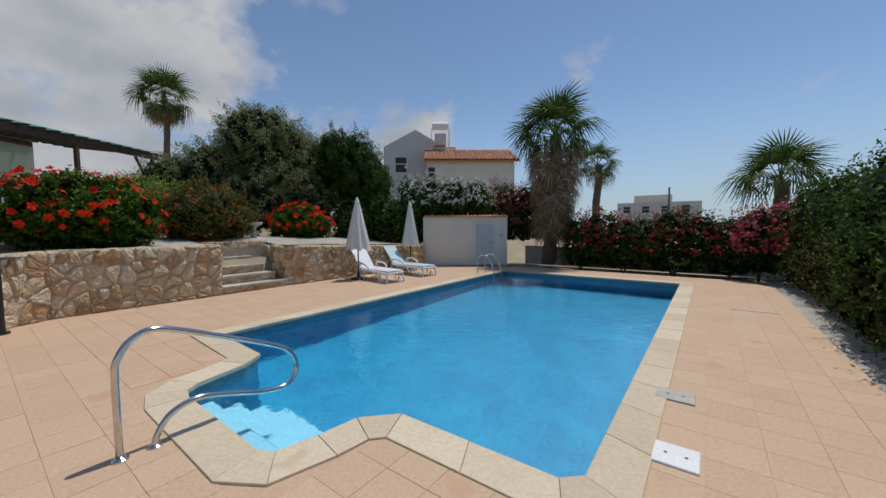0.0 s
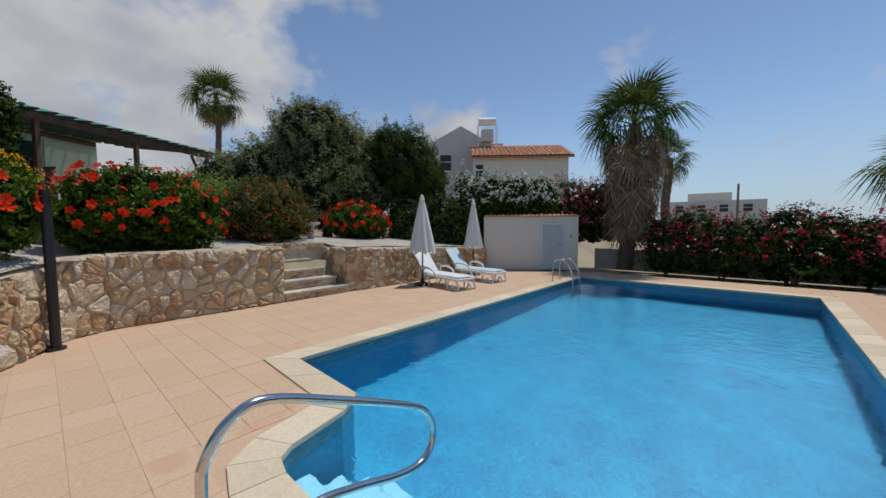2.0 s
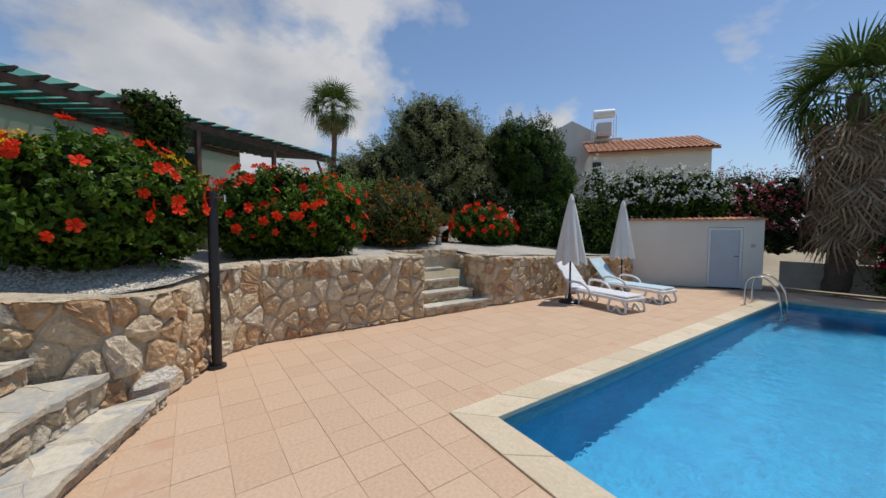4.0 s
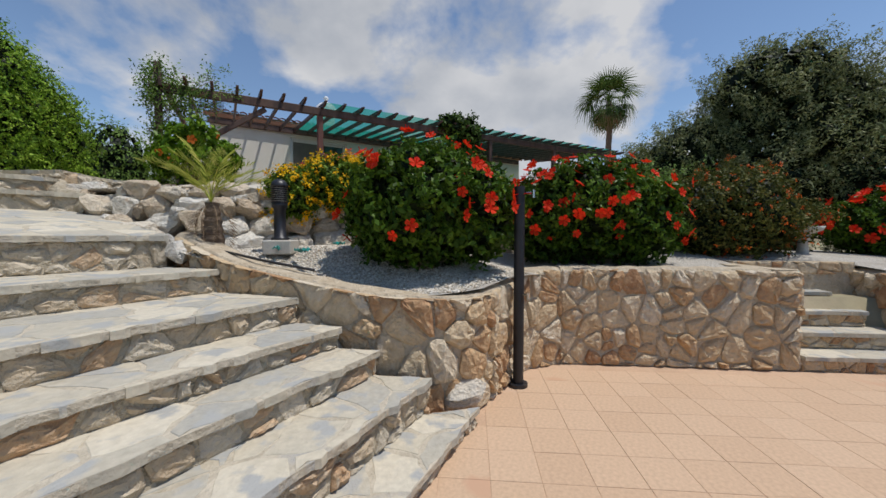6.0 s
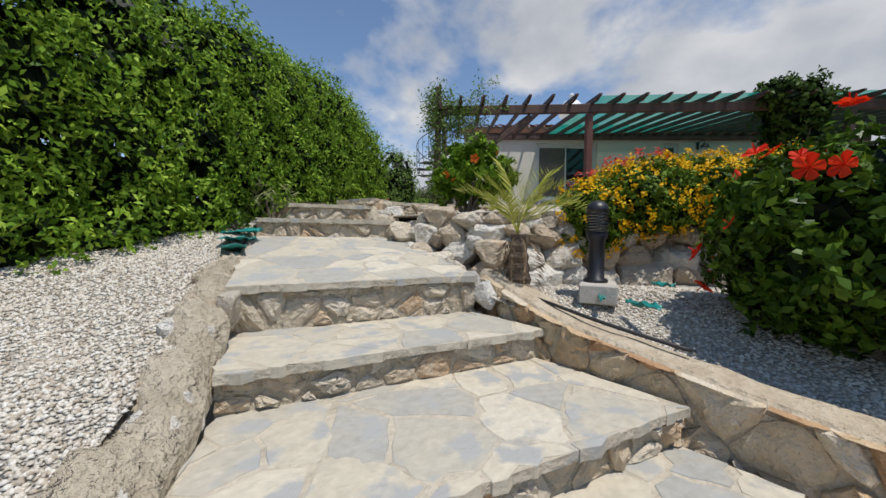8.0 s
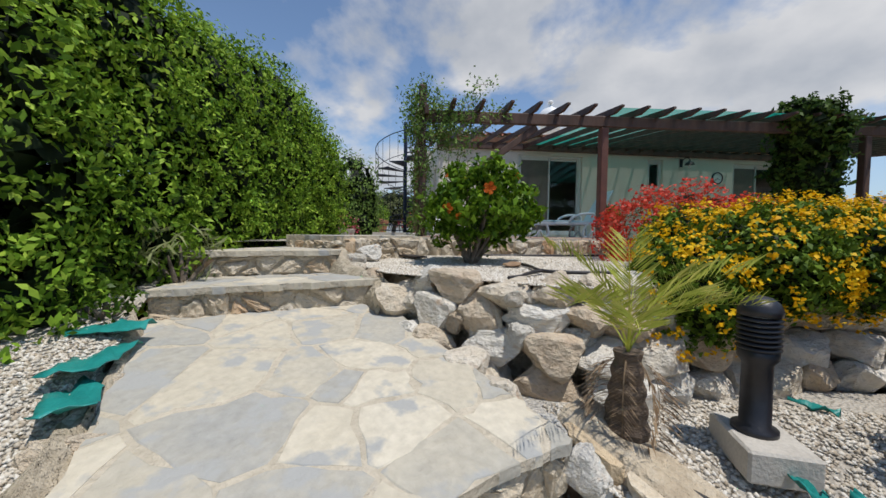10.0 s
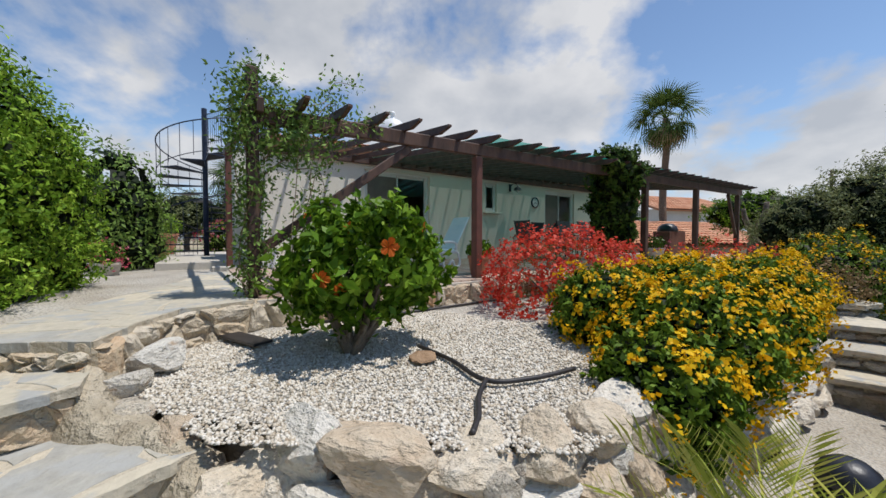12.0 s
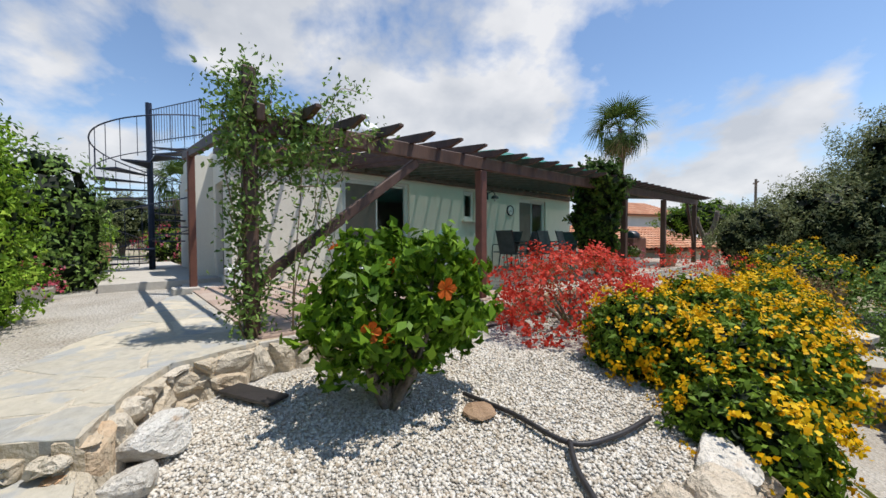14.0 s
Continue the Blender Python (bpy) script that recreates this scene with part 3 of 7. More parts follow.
def pool_lid(name, x0, x1, y0, y1, mat, label):
    ob = thing(name, label, "drain cover", at=((x0 + x1) / 2, (y0 + y1) / 2, 0))
    bm = bmesh.new()
    box(bm, (0, 0, 0.006), (x1 - x0, y1 - y0, 0.02), bevel=0.004)
    part("plate", bm, mat, ob)
    bm = bmesh.new()
    rod(bm, (-0.06, 0, 0.014), (-0.06, 0, 0.019), 0.012, 10)
    part("screw", bm, STEEL, ob)
    bm = bmesh.new()
    rod(bm, (0.06, 0, 0.014), (0.06, 0, 0.019), 0.012, 10)
    part("screw", bm, STEEL, ob)


pool_lid("skimmer_lid", 0.60, 0.90, 4.94, 5.18, DULLSTEEL, "worn stainless steel cover plate set in the deck")
pool_lid("access_lid", 0.68, 0.95, 3.90, 4.17, WHITE, "white plastic access lid set in the deck")
bm = bmesh.new()
box(bm, (1.64, 9.74, 0.004), (0.66, 0.10, 0.008))
tagged(part("drain_grate", bm, CONCRETE), "dull metal drain strip in the tiled deck", "drain")


# ---------------------------------------------------------------- stone walls
def along(path):
    """Arc lengths, and a function that gives place, outward normal and top at a length."""
    pts = [Vector(p) for p in path]
    ls = [0.0]
    for a, b in zip(pts, pts[1:]):
        ls.append(ls[-1] + (b - a).to_2d().length)

    def at(s):
        s = min(max(s, 0), ls[-1] - 1e-6)
        k = max(i for i in range(len(ls) - 1) if ls[i] <= s)
        t = (s - ls[k]) / (ls[k + 1] - ls[k])

        def nrm(q):
            a, b = pts[max(q - 1, 0)], pts[min(q + 1, len(pts) - 1)]
            d = (b - a).to_2d().normalized()
            return Vector((d.y, -d.x, 0))
        return pts[k].lerp(pts[k + 1], t), nrm(k).lerp(nrm(k + 1), t).normalized()
    return ls[-1], at


def stone_wall(name, path, base, thick, label, size=0.21, seed=1, mat=None):
    """A rubble wall. path: points with the wall's top as z, its face to the right of the way."""
    wall = tagged(new(name), label, "stone wall", kind="structure")
    length, at = along(path)
    steps = max(8, int(length / 0.15))
    verts, faces = [], []
    for k in range(steps + 1):
        p, nn = at(length * k / steps)
        for off, z in ((0, base), (0, p.z - 0.05), (-0.06, p.z), (-thick, p.z), (-thick, base)):
            verts.append((p.x + nn.x * off, p.y + nn.y * off, z + 0.018 * noise.noise(Vector((k * 0.7, off * 9, z))) * (z > base)))
    for k in range(steps):
        for j in range(4):
            faces.append((k * 5 + j, k * 5 + 5 + j, k * 5 + 6 + j, k * 5 + 1 + j))
    faces += [(0, 1, 2, 3, 4), tuple(steps * 5 + q for q in (4, 3, 2, 1, 0))]
    raw("mortar_core", verts, faces, MORTAR, wall)
    rnd = random.Random(seed)

    def place(s, z, out):
        p, nn = at(s)
        return Vector((p.x + nn.x * out, p.y + nn.y * out, min(z, p.z - 0.012)))
    a = 0.0
    while a < length - 0.01:
        b = min(length, a + 3.6)
        tops = [at(a)[0].z, at(b)[0].z]
        for c in cells([(a, base + 0.01), (b, base + 0.01), (b, tops[1] - 0.02), (a, tops[0] - 0.02)], size * 0.82, 0.020, rnd, 1.15, 1.0, 0.36):
            stone_piece("stone", c, place, mat or STONE, wall, 0.02, rnd.uniform(0.016, 0.052), rnd, rnd.uniform(0.72, 0.86), 0.012, 0.22, rough=0.10)
        a = b
    return wall


curve = smoothed([(-7.32, -2.15, 1.62), (-7.0, -1.35, 1.36), (-6.82, -0.5, 1.20), (-6.74, 0.15, 1.10), (-6.80, 0.72, 1.06), (-7.02, 1.08, 1.05), (-7.5, 1.33, 1.10), (-8.0, 1.62, 1.17), (-8.27, 2.1, 1.20)], 5)
stone_wall("wall_curved", [(p.x, p.y, p.z) for p in curve], 0.0, 0.30, "low curved garden wall of rough ochre and grey rubble stones", 0.24, 2)
stone_wall("wall_deck", [(-8.27, 2.1, 1.20), (-8.27, 3.4, 1.20), (-8.25, 4.84, 1.19)], 0.0, 0.32, "rubble retaining wall of ochre stones along the pool deck", 0.21, 3)
stone_wall("wall_return", [(-8.25, 4.84, 1.19), (-9.5, 4.86, 1.19)], 0.0, 0.3, "rubble wall end beside the small garden steps", 0.21, 4)
stone_wall("wall_far", [(-9.5, 6.5, 1.12), (-8.75, 6.44, 1.12), (-8.36, 6.5, 1.12), (-8.25, 6.9, 1.10), (-8.22, 9.0, 1.0), (-8.1, 12.2, 0.86)], 0.0, 0.32, "rubble retaining wall of ochre stones behind the loungers", 0.21, 5)


def flagged(name, poly, z, label, size=0.42, thick=0.055, seed=1, lift=None, over=0.0, kind="structure", category="steps", bed=0.12):
    """A paved top of broken flagstones on a mortar bed."""
    up = lift or (lambda x, y: 0.0)
    ob = tagged(new(name), label, category, kind=kind)
    slab("mortar_bed", poly, z - bed, z - 0.010, FLAG_BED, ob, lift=lift)
    rnd = random.Random(seed)
    for c in cells(list(poly), size * 0.78, 0.028, rnd, 1.25, 1.1, 0.38):
        stone_piece("flagstone", c, lambda a, b, out: Vector((a, b, z - 0.012 + out + up(a, b))), FLAG, ob, thick, 0.006, rnd, 0.975, 0.010, 0.0, 0.028)
    return ob


STEPS = [  # height, right end, left end of each front edge
    (0.16, (-6.74, 1.08), (-3.70, -0.12)), (0.45, (-6.60, 0.69), (-3.85, -0.50)), (0.66, (-6.62, 0.26), (-4.05, -0.92)),
    (0.84, (-6.64, -0.07), (-4.30, -1.26)), (1.06, (-6.74, -0.49), (-4.62, -1.52)), (1.28, (-6.95, -1.37), (-5.15, -2.25)),
    (1.60, (-7.13, -2.04), (-5.46, -2.90)), (2.13, (-8.03, -3.87), (-6.55, -4.80)), (2.37, (-8.13, -4.56), (-7.05, -5.28)), (2.52, (-8.36, -4.72), (-8.36, -5.60))]
for k, (z, r, l) in enumerate(STEPS[:9]):
    r2, l2 = STEPS[k + 1][1], STEPS[k + 1][2]
    rv, lv, r2v, l2v = Vector(r), Vector(l), Vector(r2), Vector(l2)
    back_r, back_l = r2v + (r2v - rv).normalized() * 0.12, l2v + (l2v - lv).normalized() * 0.12
    if k == 8:
        back_r, back_l = Vector((-8.55, -4.9)), Vector((-8.45, -5.9))
    lift = None
    if k == 6:  # the sloping landing
        d = (r2v + l2v) / 2 - (rv + lv) / 2
        lift = lambda x, y, o=(rv + lv) / 2, d=d: 0.30 * max(0.0, ((Vector((x, y)) - o).dot(d)) / d.length_squared)
    re_ = random.Random(70 + k)
    across = Vector(((lv - rv).y, -(lv - rv).x)).normalized()
    front = [tuple(rv.lerp(lv, j / 9) + across * re_.uniform(-0.013, 0.013)) for j in range(1, 9)]
    poly = [tuple(rv), *front, tuple(lv), tuple(back_l), tuple(back_r)]
    if sum(a[0] * b[1] - b[0] * a[1] for a, b in zip(poly, poly[1:] + poly[:1])) < 0:
        poly = poly[::-1]
    step = flagged("stone_step", poly, z, "broad garden step of broken pale flagstones over rubble", 0.34 if k != 6 else 0.36, 0.05, 20 + k, lift, bed=0.055)
    # rubble riser, set back under the tread
    below = STEPS[k - 1][0] if k else 0.0
    if k == 7:
        below = 1.88
    d = (lv - rv).normalized()
    nn = Vector((d.y, -d.x))
    if nn.dot((r2v + l2v) / 2 - (rv + lv) / 2) > 0:
        nn = -nn
    face_r, face_l = rv - nn * 0.05, lv - nn * 0.05
    ln = (lv - rv).length
    bm = bmesh.new()
    base_poly = [face_r, face_l, back_l, back_r]
    lo, hi = [bm.verts.new((*p, min(below, 0.0) - 0.05 if k < 7 else 1.2)) for p in base_poly], [bm.verts.new((*p, z - 0.05)) for p in base_poly]
    bm.faces.new(lo), bm.faces.new(hi)
    for j in range(4):
        bm.faces.new((lo[j], lo[(j + 1) % 4], hi[(j + 1) % 4], hi[j]))
    bmesh.ops.recalc_face_normals(bm, faces=bm.faces)
    part("riser_core", bm, KERBMORTAR, step)
    rnd = random.Random(40 + k)
    for c in cells([(0, below), (ln, below), (ln, z - 0.062), (0, z - 0.062)], 0.125, 0.03, rnd, 1.6, 1.05, 0.35):
        stone_piece("riser_stone", c, lambda a, b, out: Vector((*(face_r + d * a + nn * out), b)), RISER, step, 0.02, rnd.uniform(0.004, 0.034), rnd, 0.74, 0.012, 0.18, rough=0.25)

TERRACE_Z = 2.52
flagged("paved_path", [(-8.36, -4.72), (-8.8, -4.86), (-9.27, -4.92), (-9.7, -4.56), (-12.5, -6.55), (-12.25, -6.75), (-10.6, -6.15), (-9.0, -5.75), (-8.3, -5.62)][::-1], TERRACE_Z,
        "curving path of broken pale flagstones", 0.48, 0.05, 61, kind="structure", category="path", bed=0.35)

riser = bpy.data.objects["paved_path"]
rnd = random.Random(62)
for c in cells([(-5.62, 2.33), (-4.74, 2.33), (-4.74, 2.455), (-5.62, 2.455)], 0.12, 0.02, rnd, 1.6):
    stone_piece("riser_stone", c, lambda a, b, out: Vector((-8.33 + out, a, b)), RISER, riser, 0.03, 0.03, rnd, 0.78, 0.01, 0.18, rough=0.2)
stone_wall("wall_path", [(-8.36, -4.70, 2.50), (-8.8, -4.84, 2.50), (-9.27, -4.90, 2.50), (-9.72, -4.50, 2.50), (-11.5, -2.02, 2.50), (-14.4, 2.0, 2.50)], 2.05, 0.10, "low rough stone edge of the path and terrace", 0.20, 9, RISER)

# small garden steps in the wall
for k in range(5):
    x0 = -8.22 - 0.30 * k
    y0, y1 = 4.86 + 0.02, 6.46 - 0.16 * k
    z = 0.19 + 0.21 * k
    st = flagged("garden_step", [(x0, y0), (x0, y1), (x0 - 0.42, y1 + 0.05), (x0 - 0.42, y0)][::-1], z, "narrow rubble garden step with pale stone tread", 0.4, 0.04, 80 + k, bed=0.06)
    bm = bmesh.new()
    box(bm, (x0 - 0.24, (y0 + y1) / 2, (z - 0.05) / 2), (0.40, y1 - y0, z - 0.05))
    part("riser_core", bm, MORTAR, st)
    rnd = random.Random(90 + k)
    for c in cells([(y0, z - 0.2), (y1, z - 0.2), (y1, z - 0.06), (y0, z - 0.06)], 0.14, 0.02, rnd, 1.5):
        stone_piece("riser_stone", c, lambda a, b, out: Vector((x0 - 0.04 + out, a, b)), STONE, st, 0.02, 0.02, rnd, 0.8, 0.006)


bm = bmesh.new()
box(bm, (-9.47, 5.66, 0.98), (0.22, 1.64, 0.46))
part("riser_core", bm, MORTAR, st)
for c in cells([(4.90, 1.04), (6.46, 1.04), (6.46, 1.21), (4.90, 1.21)], 0.17, 0.02, rnd, 1.5):
    stone_piece("riser_stone", c, lambda a, b, out: Vector((-9.36 + out, a, b)), STONE, st, 0.02, 0.02, rnd, 0.8, 0.006)


# ---------------------------------------------------------------- gravel beds
def bed(name, poly, height, label, step=0.22):
    bm = bmesh.new()
    bm.faces.new([bm.verts.new((x, y, 0)) for x, y in poly])
    for k in (0, 1):
        lo, hi = min(p[k] for p in poly), max(p[k] for p in poly)
        for i in range(1, int((hi - lo) / step) + 1):
            co, no = [0, 0, 0], [0, 0, 0]
            co[k], no[k] = lo + i * step, 1
            bmesh.ops.bisect_plane(bm, geom=bm.verts[:] + bm.edges[:] + bm.faces[:], plane_co=co, plane_no=no)
    bmesh.ops.triangulate(bm, faces=[f for f in bm.faces if len(f.verts) > 4])
    for v in bm.verts:
        v.co.z = height(v.co.x, v.co.y) + 0.025 * noise.noise(Vector((v.co.x * 1.4, v.co.y * 1.4, 0)))
    bmesh.ops.recalc_face_normals(bm, faces=bm.faces)
    if sum(f.normal.z for f in bm.faces) < 0:
        bmesh.ops.reverse_faces(bm, faces=bm.faces)
    return tagged(part(name, bm, GRAVEL, smooth=True), label, "gravel", kind="structure")


def pebbles(name, poly, height, count, seed, parent, small=0.010, large=0.022):
    """Loose stones as one scattered mesh."""
    r = np.random.default_rng(seed)
    xs, ys = [p[0] for p in poly], [p[1] for p in poly]
    pts = []
    while len(pts) < count:
        x, y = r.uniform(min(xs), max(xs)), r.uniform(min(ys), max(ys))
        if inside((x, y), poly):
            pts.append((x, y, height(x, y) + 0.025 * noise.noise(Vector((x * 1.4, y * 1.4, 0))) + 0.004))
    pts = np.array(pts)
    shape = np.array([(1, 0, 0), (0.3, 0.95, 0.1), (-0.8, 0.6, -0.1), (-0.8, -0.6, 0.1), (0.3, -0.95, -0.1), (0.1, 0.1, 0.75), (0, 0, -0.6)])
    s = r.uniform(small, large, (count, 1, 1)) * r.uniform(0.7, 1.3, (count, 1, 3))
    a = r.uniform(0, 6.28, count)
    v = shape[None] * s + r.normal(0, 0.002, (count, 7, 3))
    c, sn = np.cos(a)[:, None], np.sin(a)[:, None]
    v = np.stack((v[..., 0] * c - v[..., 1] * sn, v[..., 0] * sn + v[..., 1] * c, v[..., 2]), -1) + pts[:, None]
    tri = np.array([(k, (k + 1) % 5, 5) for k in range(5)] + [((k + 1) % 5, k, 6) for k in range(5)])
    bulk(name, v.reshape(-1, 3), (tri[None] + 7 * np.arange(count)[:, None, None]).reshape(-1, 3), PEBBLE, parent)


def bulk(name, verts, faces, mat, parent=None, label="", smooth=False):
    """One mesh out of arrays: vertices and faces of one size."""
    me = bpy.data.meshes.new(name)
    k = faces.shape[1]
    me.vertices.add(len(verts))
    me.vertices.foreach_set("co", np.ascontiguousarray(verts, dtype=np.float32).ravel())
    me.loops.add(faces.size)
    me.loops.foreach_set("vertex_index", np.ascontiguousarray(faces, dtype=np.int32).ravel())
    me.polygons.add(len(faces))
    me.polygons.foreach_set("loop_start", np.arange(0, faces.size, k, dtype=np.int32))
    me.update(calc_edges=True)
    me.materials.append(mat)
    if smooth:
        me.shade_smooth()
    ob = new(name, me)
    ob["kind"] = "stuff"
    if parent is not None:
        ob.parent = parent
    if label:
        ob["label"] = label
    return ob


def h_low(x, y):
    t = smooth01((-7.0 - x) / 1.4)
    f0 = min(1.5, 1.0 + max(0.0, -0.2 - y) * 0.25) * (1 - t) + 1.45 * t
    f1 = 1.13 + 0.20 * smooth01((-8.6 - x) / 2)
    w = smooth01((y + 0.5) / 2.5)
    return f0 * (1 - w) + f1 * w


LOW = [(-7.35, -2.6), (-7.15, -1.9), (-6.98, -0.9), (-6.86, 0.0), (-6.92, 0.75), (-7.15, 1.12), (-7.7, 1.45), (-8.38, 2.1), (-8.38, 4.75), (-13, 4.75), (-12, 2.4), (-9.2, -0.2), (-8.4, -1.6), (-8.1, -2.4)]
low_bed = bed("gravel_lower", LOW, h_low, "white gravel bed behind the curved stone wall")
FARBED = [(-8.3, 6.5), (-8.25, 12.4), (-14, 16), (-16, 9), (-13, 4.6), (-9.5, 4.6), (-9.4, 6.5)]
bed("gravel_far", FARBED, lambda x, y: 1.10 - 0.038 * max(0.0, y - 6.9) + 0.20 * smooth01((-8.6 - x) / 2), "pale gravel bed behind the long stone wall", 0.35)


def h_up(x, y):
    return 2.19 + 0.05 * smooth01((-8.6 - x) / 1.5)


UP = [(-8.2, -3.9), (-8.02, -3.2), (-8.0, -2.6), (-8.13, -2.0), (-8.6, -1.42), (-9.35, -0.5), (-10.4, 1.2), (-12.0, 3.3), (-14.5, 6.0), (-17.2, 5.4), (-12.2, -1.9), (-10.0, -4.5), (-9.5, -5.05), (-8.6, -5.0), (-8.3, -4.6)]
up_bed = bed("gravel_upper", UP, h_up, "white gravel bed below the terrace")
slab("bed_core", [(-8.25, -3.9), (-8.06, -3.2), (-8.04, -2.6), (-8.17, -1.98), (-8.64, -1.38), (-9.4, -0.45), (-10.45, 1.2), (-12.2, 3.3), (-14.6, 6.0), (-17.2, 5.4), (-12.2, -1.9), (-10.0, -4.5), (-9.0, -4.9)], 1.0, 2.13, KERBMORTAR, up_bed)


def h_left(x, y):
    return 1.06 + 0.3 * ((-1.6 - y) * 0.8 + (-4.4 - x) * 0.25)


LEFT = [(-3.6, -0.5), (-4.2, -1.35), (-4.9, -2.3), (-5.4, -3.0), (-6.5, -4.8), (-7.0, -5.5), (-6.0, -6.2), (-2.0, -5.0), (-2.6, -1.5)]
bed("gravel_strip", [(2.34, 2.0), (4.6, 2.0), (4.6, 14.4), (2.0, 14.4), (2.34, 13.2)], lambda x, y: -0.03, "white gravel strip between deck and hedge", 0.5)
left_bed = bed("gravel_left", LEFT, h_left, "white gravel slope beside the steps")
LEFTUP = [(-8.2, -5.6), (-9.0, -5.74), (-10.6, -6.14), (-12.2, -6.5), (-13.9, -7.4), (-14.8, -9.6), (-18, -11), (-26, -16), (-25, -21), (-16, -14.5), (-10.5, -8.2), (-7.0, -6.4), (-6.9, -5.5)]
leftup_bed = bed("gravel_yard", LEFTUP, lambda x, y: 2.44, "pale gravel yard between hedge and house", 0.3)


# ---------------------------------------------------------------- house
house = tagged(new("house"), "cream rendered single-storey villa with flat parapet roof", "house", kind="structure")
FRONT_OPEN = [(4.76, 6.55, TERRACE_Z + 0.05, 4.68), (8.45, 8.92, 3.86, 4.69), (11.08, 12.68, TERRACE_Z + 0.05, 4.67)]


def wall_with_openings(bm, u0, u1, z0, z1, opens, d0, d1):
    """Wall pieces round openings, between depths d0 and d1."""
    us = sorted({u0, u1, *[o[0] for o in opens], *[o[1] for o in opens]})
    for a, b in zip(us, us[1:]):
        mid = (a + b) / 2
        o = next((o for o in opens if o[0] < mid < o[1]), None)
        for lo, hi in ([(z0, z1)] if o is None else [(z0, o[2]), (o[3], z1)]):
            if hi - lo > 0.001:
                pts = [hp(a, d0, lo), hp(b, d0, lo), hp(b, d1, lo), hp(a, d1, lo)]
                lo_v = [bm.verts.new(p) for p in pts]
                hi_v = [bm.verts.new(p + Vector((0, 0, hi - lo))) for p in pts]
                bm.faces.new(lo_v[::-1]), bm.faces.new(hi_v)
                for j in range(4):
                    bm.faces.new((lo_v[j], lo_v[(j + 1) % 4], hi_v[(j + 1) % 4], hi_v[j]))


bm = bmesh.new()
wall_with_openings(bm, 2.65, 14.4, TERRACE_Z, 5.05, FRONT_OPEN, -0.25, 0.0)
bmesh.ops.remove_doubles(bm, verts=bm.verts, dist=0.001)
part("front_wall", bm, WALL, house)


def side_wall(u0, u1, d0, d1, z1, name):
    bm = bmesh.new()
    wall_with_openings(bm, u0, u1, 2.3, z1, [], d0, d1)
    return part(name, bm, WALL, house)


side_wall(2.65, 2.9, -0.65, -0.25, 5.05, "side_wall")
side_wall(2.65, 2.9, -3.2, -1.35, 5.05, "side_wall")
side_wall(2.65, 2.9, -1.35, -0.65, 2.6, "side_wall")
side_wall(2.65, 2.9, -7.0, -3.95, 5.35, "side_wall")
side_wall(2.65, 2.9, -3.95, -3.2, 2.6, "side_wall")
bm = bmesh.new()
wall_with_openings(bm, 2.65, 2.9, 4.45, 5.05, [], -1.35, -0.65)
wall_with_openings(bm, 2.65, 2.9, 4.45, 5.05, [], -3.95, -3.2)
part("lintel", bm, WALL, house)
side_wall(2.65, 14.4, -7.25, -7.0, 5.05, "back_wall")
side_wall(14.15, 14.4, -7.0, -0.25, 5.05, "side_wall")
bm = bmesh.new()
wall_with_openings(bm, 2.3, 2.65, 4.45, 5.05, [], -3.0, -1.6)
wall_with_openings(bm, 2.3, 2.65, 2.5, 4.45, [], -1.75, -1.6)
part("pier", bm, WALL, house)
bm = bmesh.new()
wall_with_openings(bm, 2.9, 14.15, 2.4, TERRACE_Z + 0.03, [], -7.0, -0.25)
part("indoor_floor", bm, CONCRETE, house)
bm = bmesh.new()
wall_with_openings(bm, 2.66, 14.39, 5.05, 5.17, [], -7.2, -0.01)
wall_with_openings(bm, 4.4, 4.5, TERRACE_Z, 5.05, [], -7.0, -2.5)
part("roof_slab", bm, WALL, house)


def sliding_door(u0, u1, z0, z1, name, label, split_at=0.5, blind=True, n_panels=2):
    ob = tagged(new(name), label, "window", kind="structure")
    bm = bmesh.new()
    t = 0.055
    for a, b in ((hp(u0 + t / 2, -0.10, z0), hp(u0 + t / 2, -0.10, z1)), (hp(u1 - t / 2, -0.10, z0), hp(u1 - t / 2, -0.10, z1))):
        beam(bm, a, b, t, 0.10)
    for z in (z0 + t / 2, z1 - t / 2):
        beam(bm, hp(u0 + t, -0.10, z), hp(u1 - t, -0.10, z), 0.10, t)
    part("window_frame", bm, ALU, ob)
    mid = u0 + (u1 - u0) * split_at
    for q, (a, b) in enumerate(((u0 + t, mid + 0.02), (mid - 0.02, u1 - t))[:n_panels] if n_panels == 2 else ((u0 + t, u1 - t),)):
        d = -0.085 - 0.04 * q
        bm = bmesh.new()
        for u in (a + 0.03, b - 0.03):
            beam(bm, hp(u, d, z0 + t), hp(u, d, z1 - t), 0.06, 0.03, 0.004)
        for z in (z0 + t + 0.03, z1 - t - 0.03):
            beam(bm, hp(a + 0.06, d, z), hp(b - 0.06, d, z), 0.03, 0.06, 0.004)
        sash = part("sash", bm, ALU, ob)
        bm = bmesh.new()
        beam(bm, hp(a + 0.06, d, (z0 + z1) / 2), hp(b - 0.06, d, (z0 + z1) / 2), 0.008, z1 - z0 - 2 * t - 0.12, 0)
        if q == 0 and blind:
            part("insect_screen", bm, SHUTTER, sash, "dark insect screen")
        else:
            pane = part("pane", bm, GLASS, sash)
            pane.visible_shadow = False
    return ob


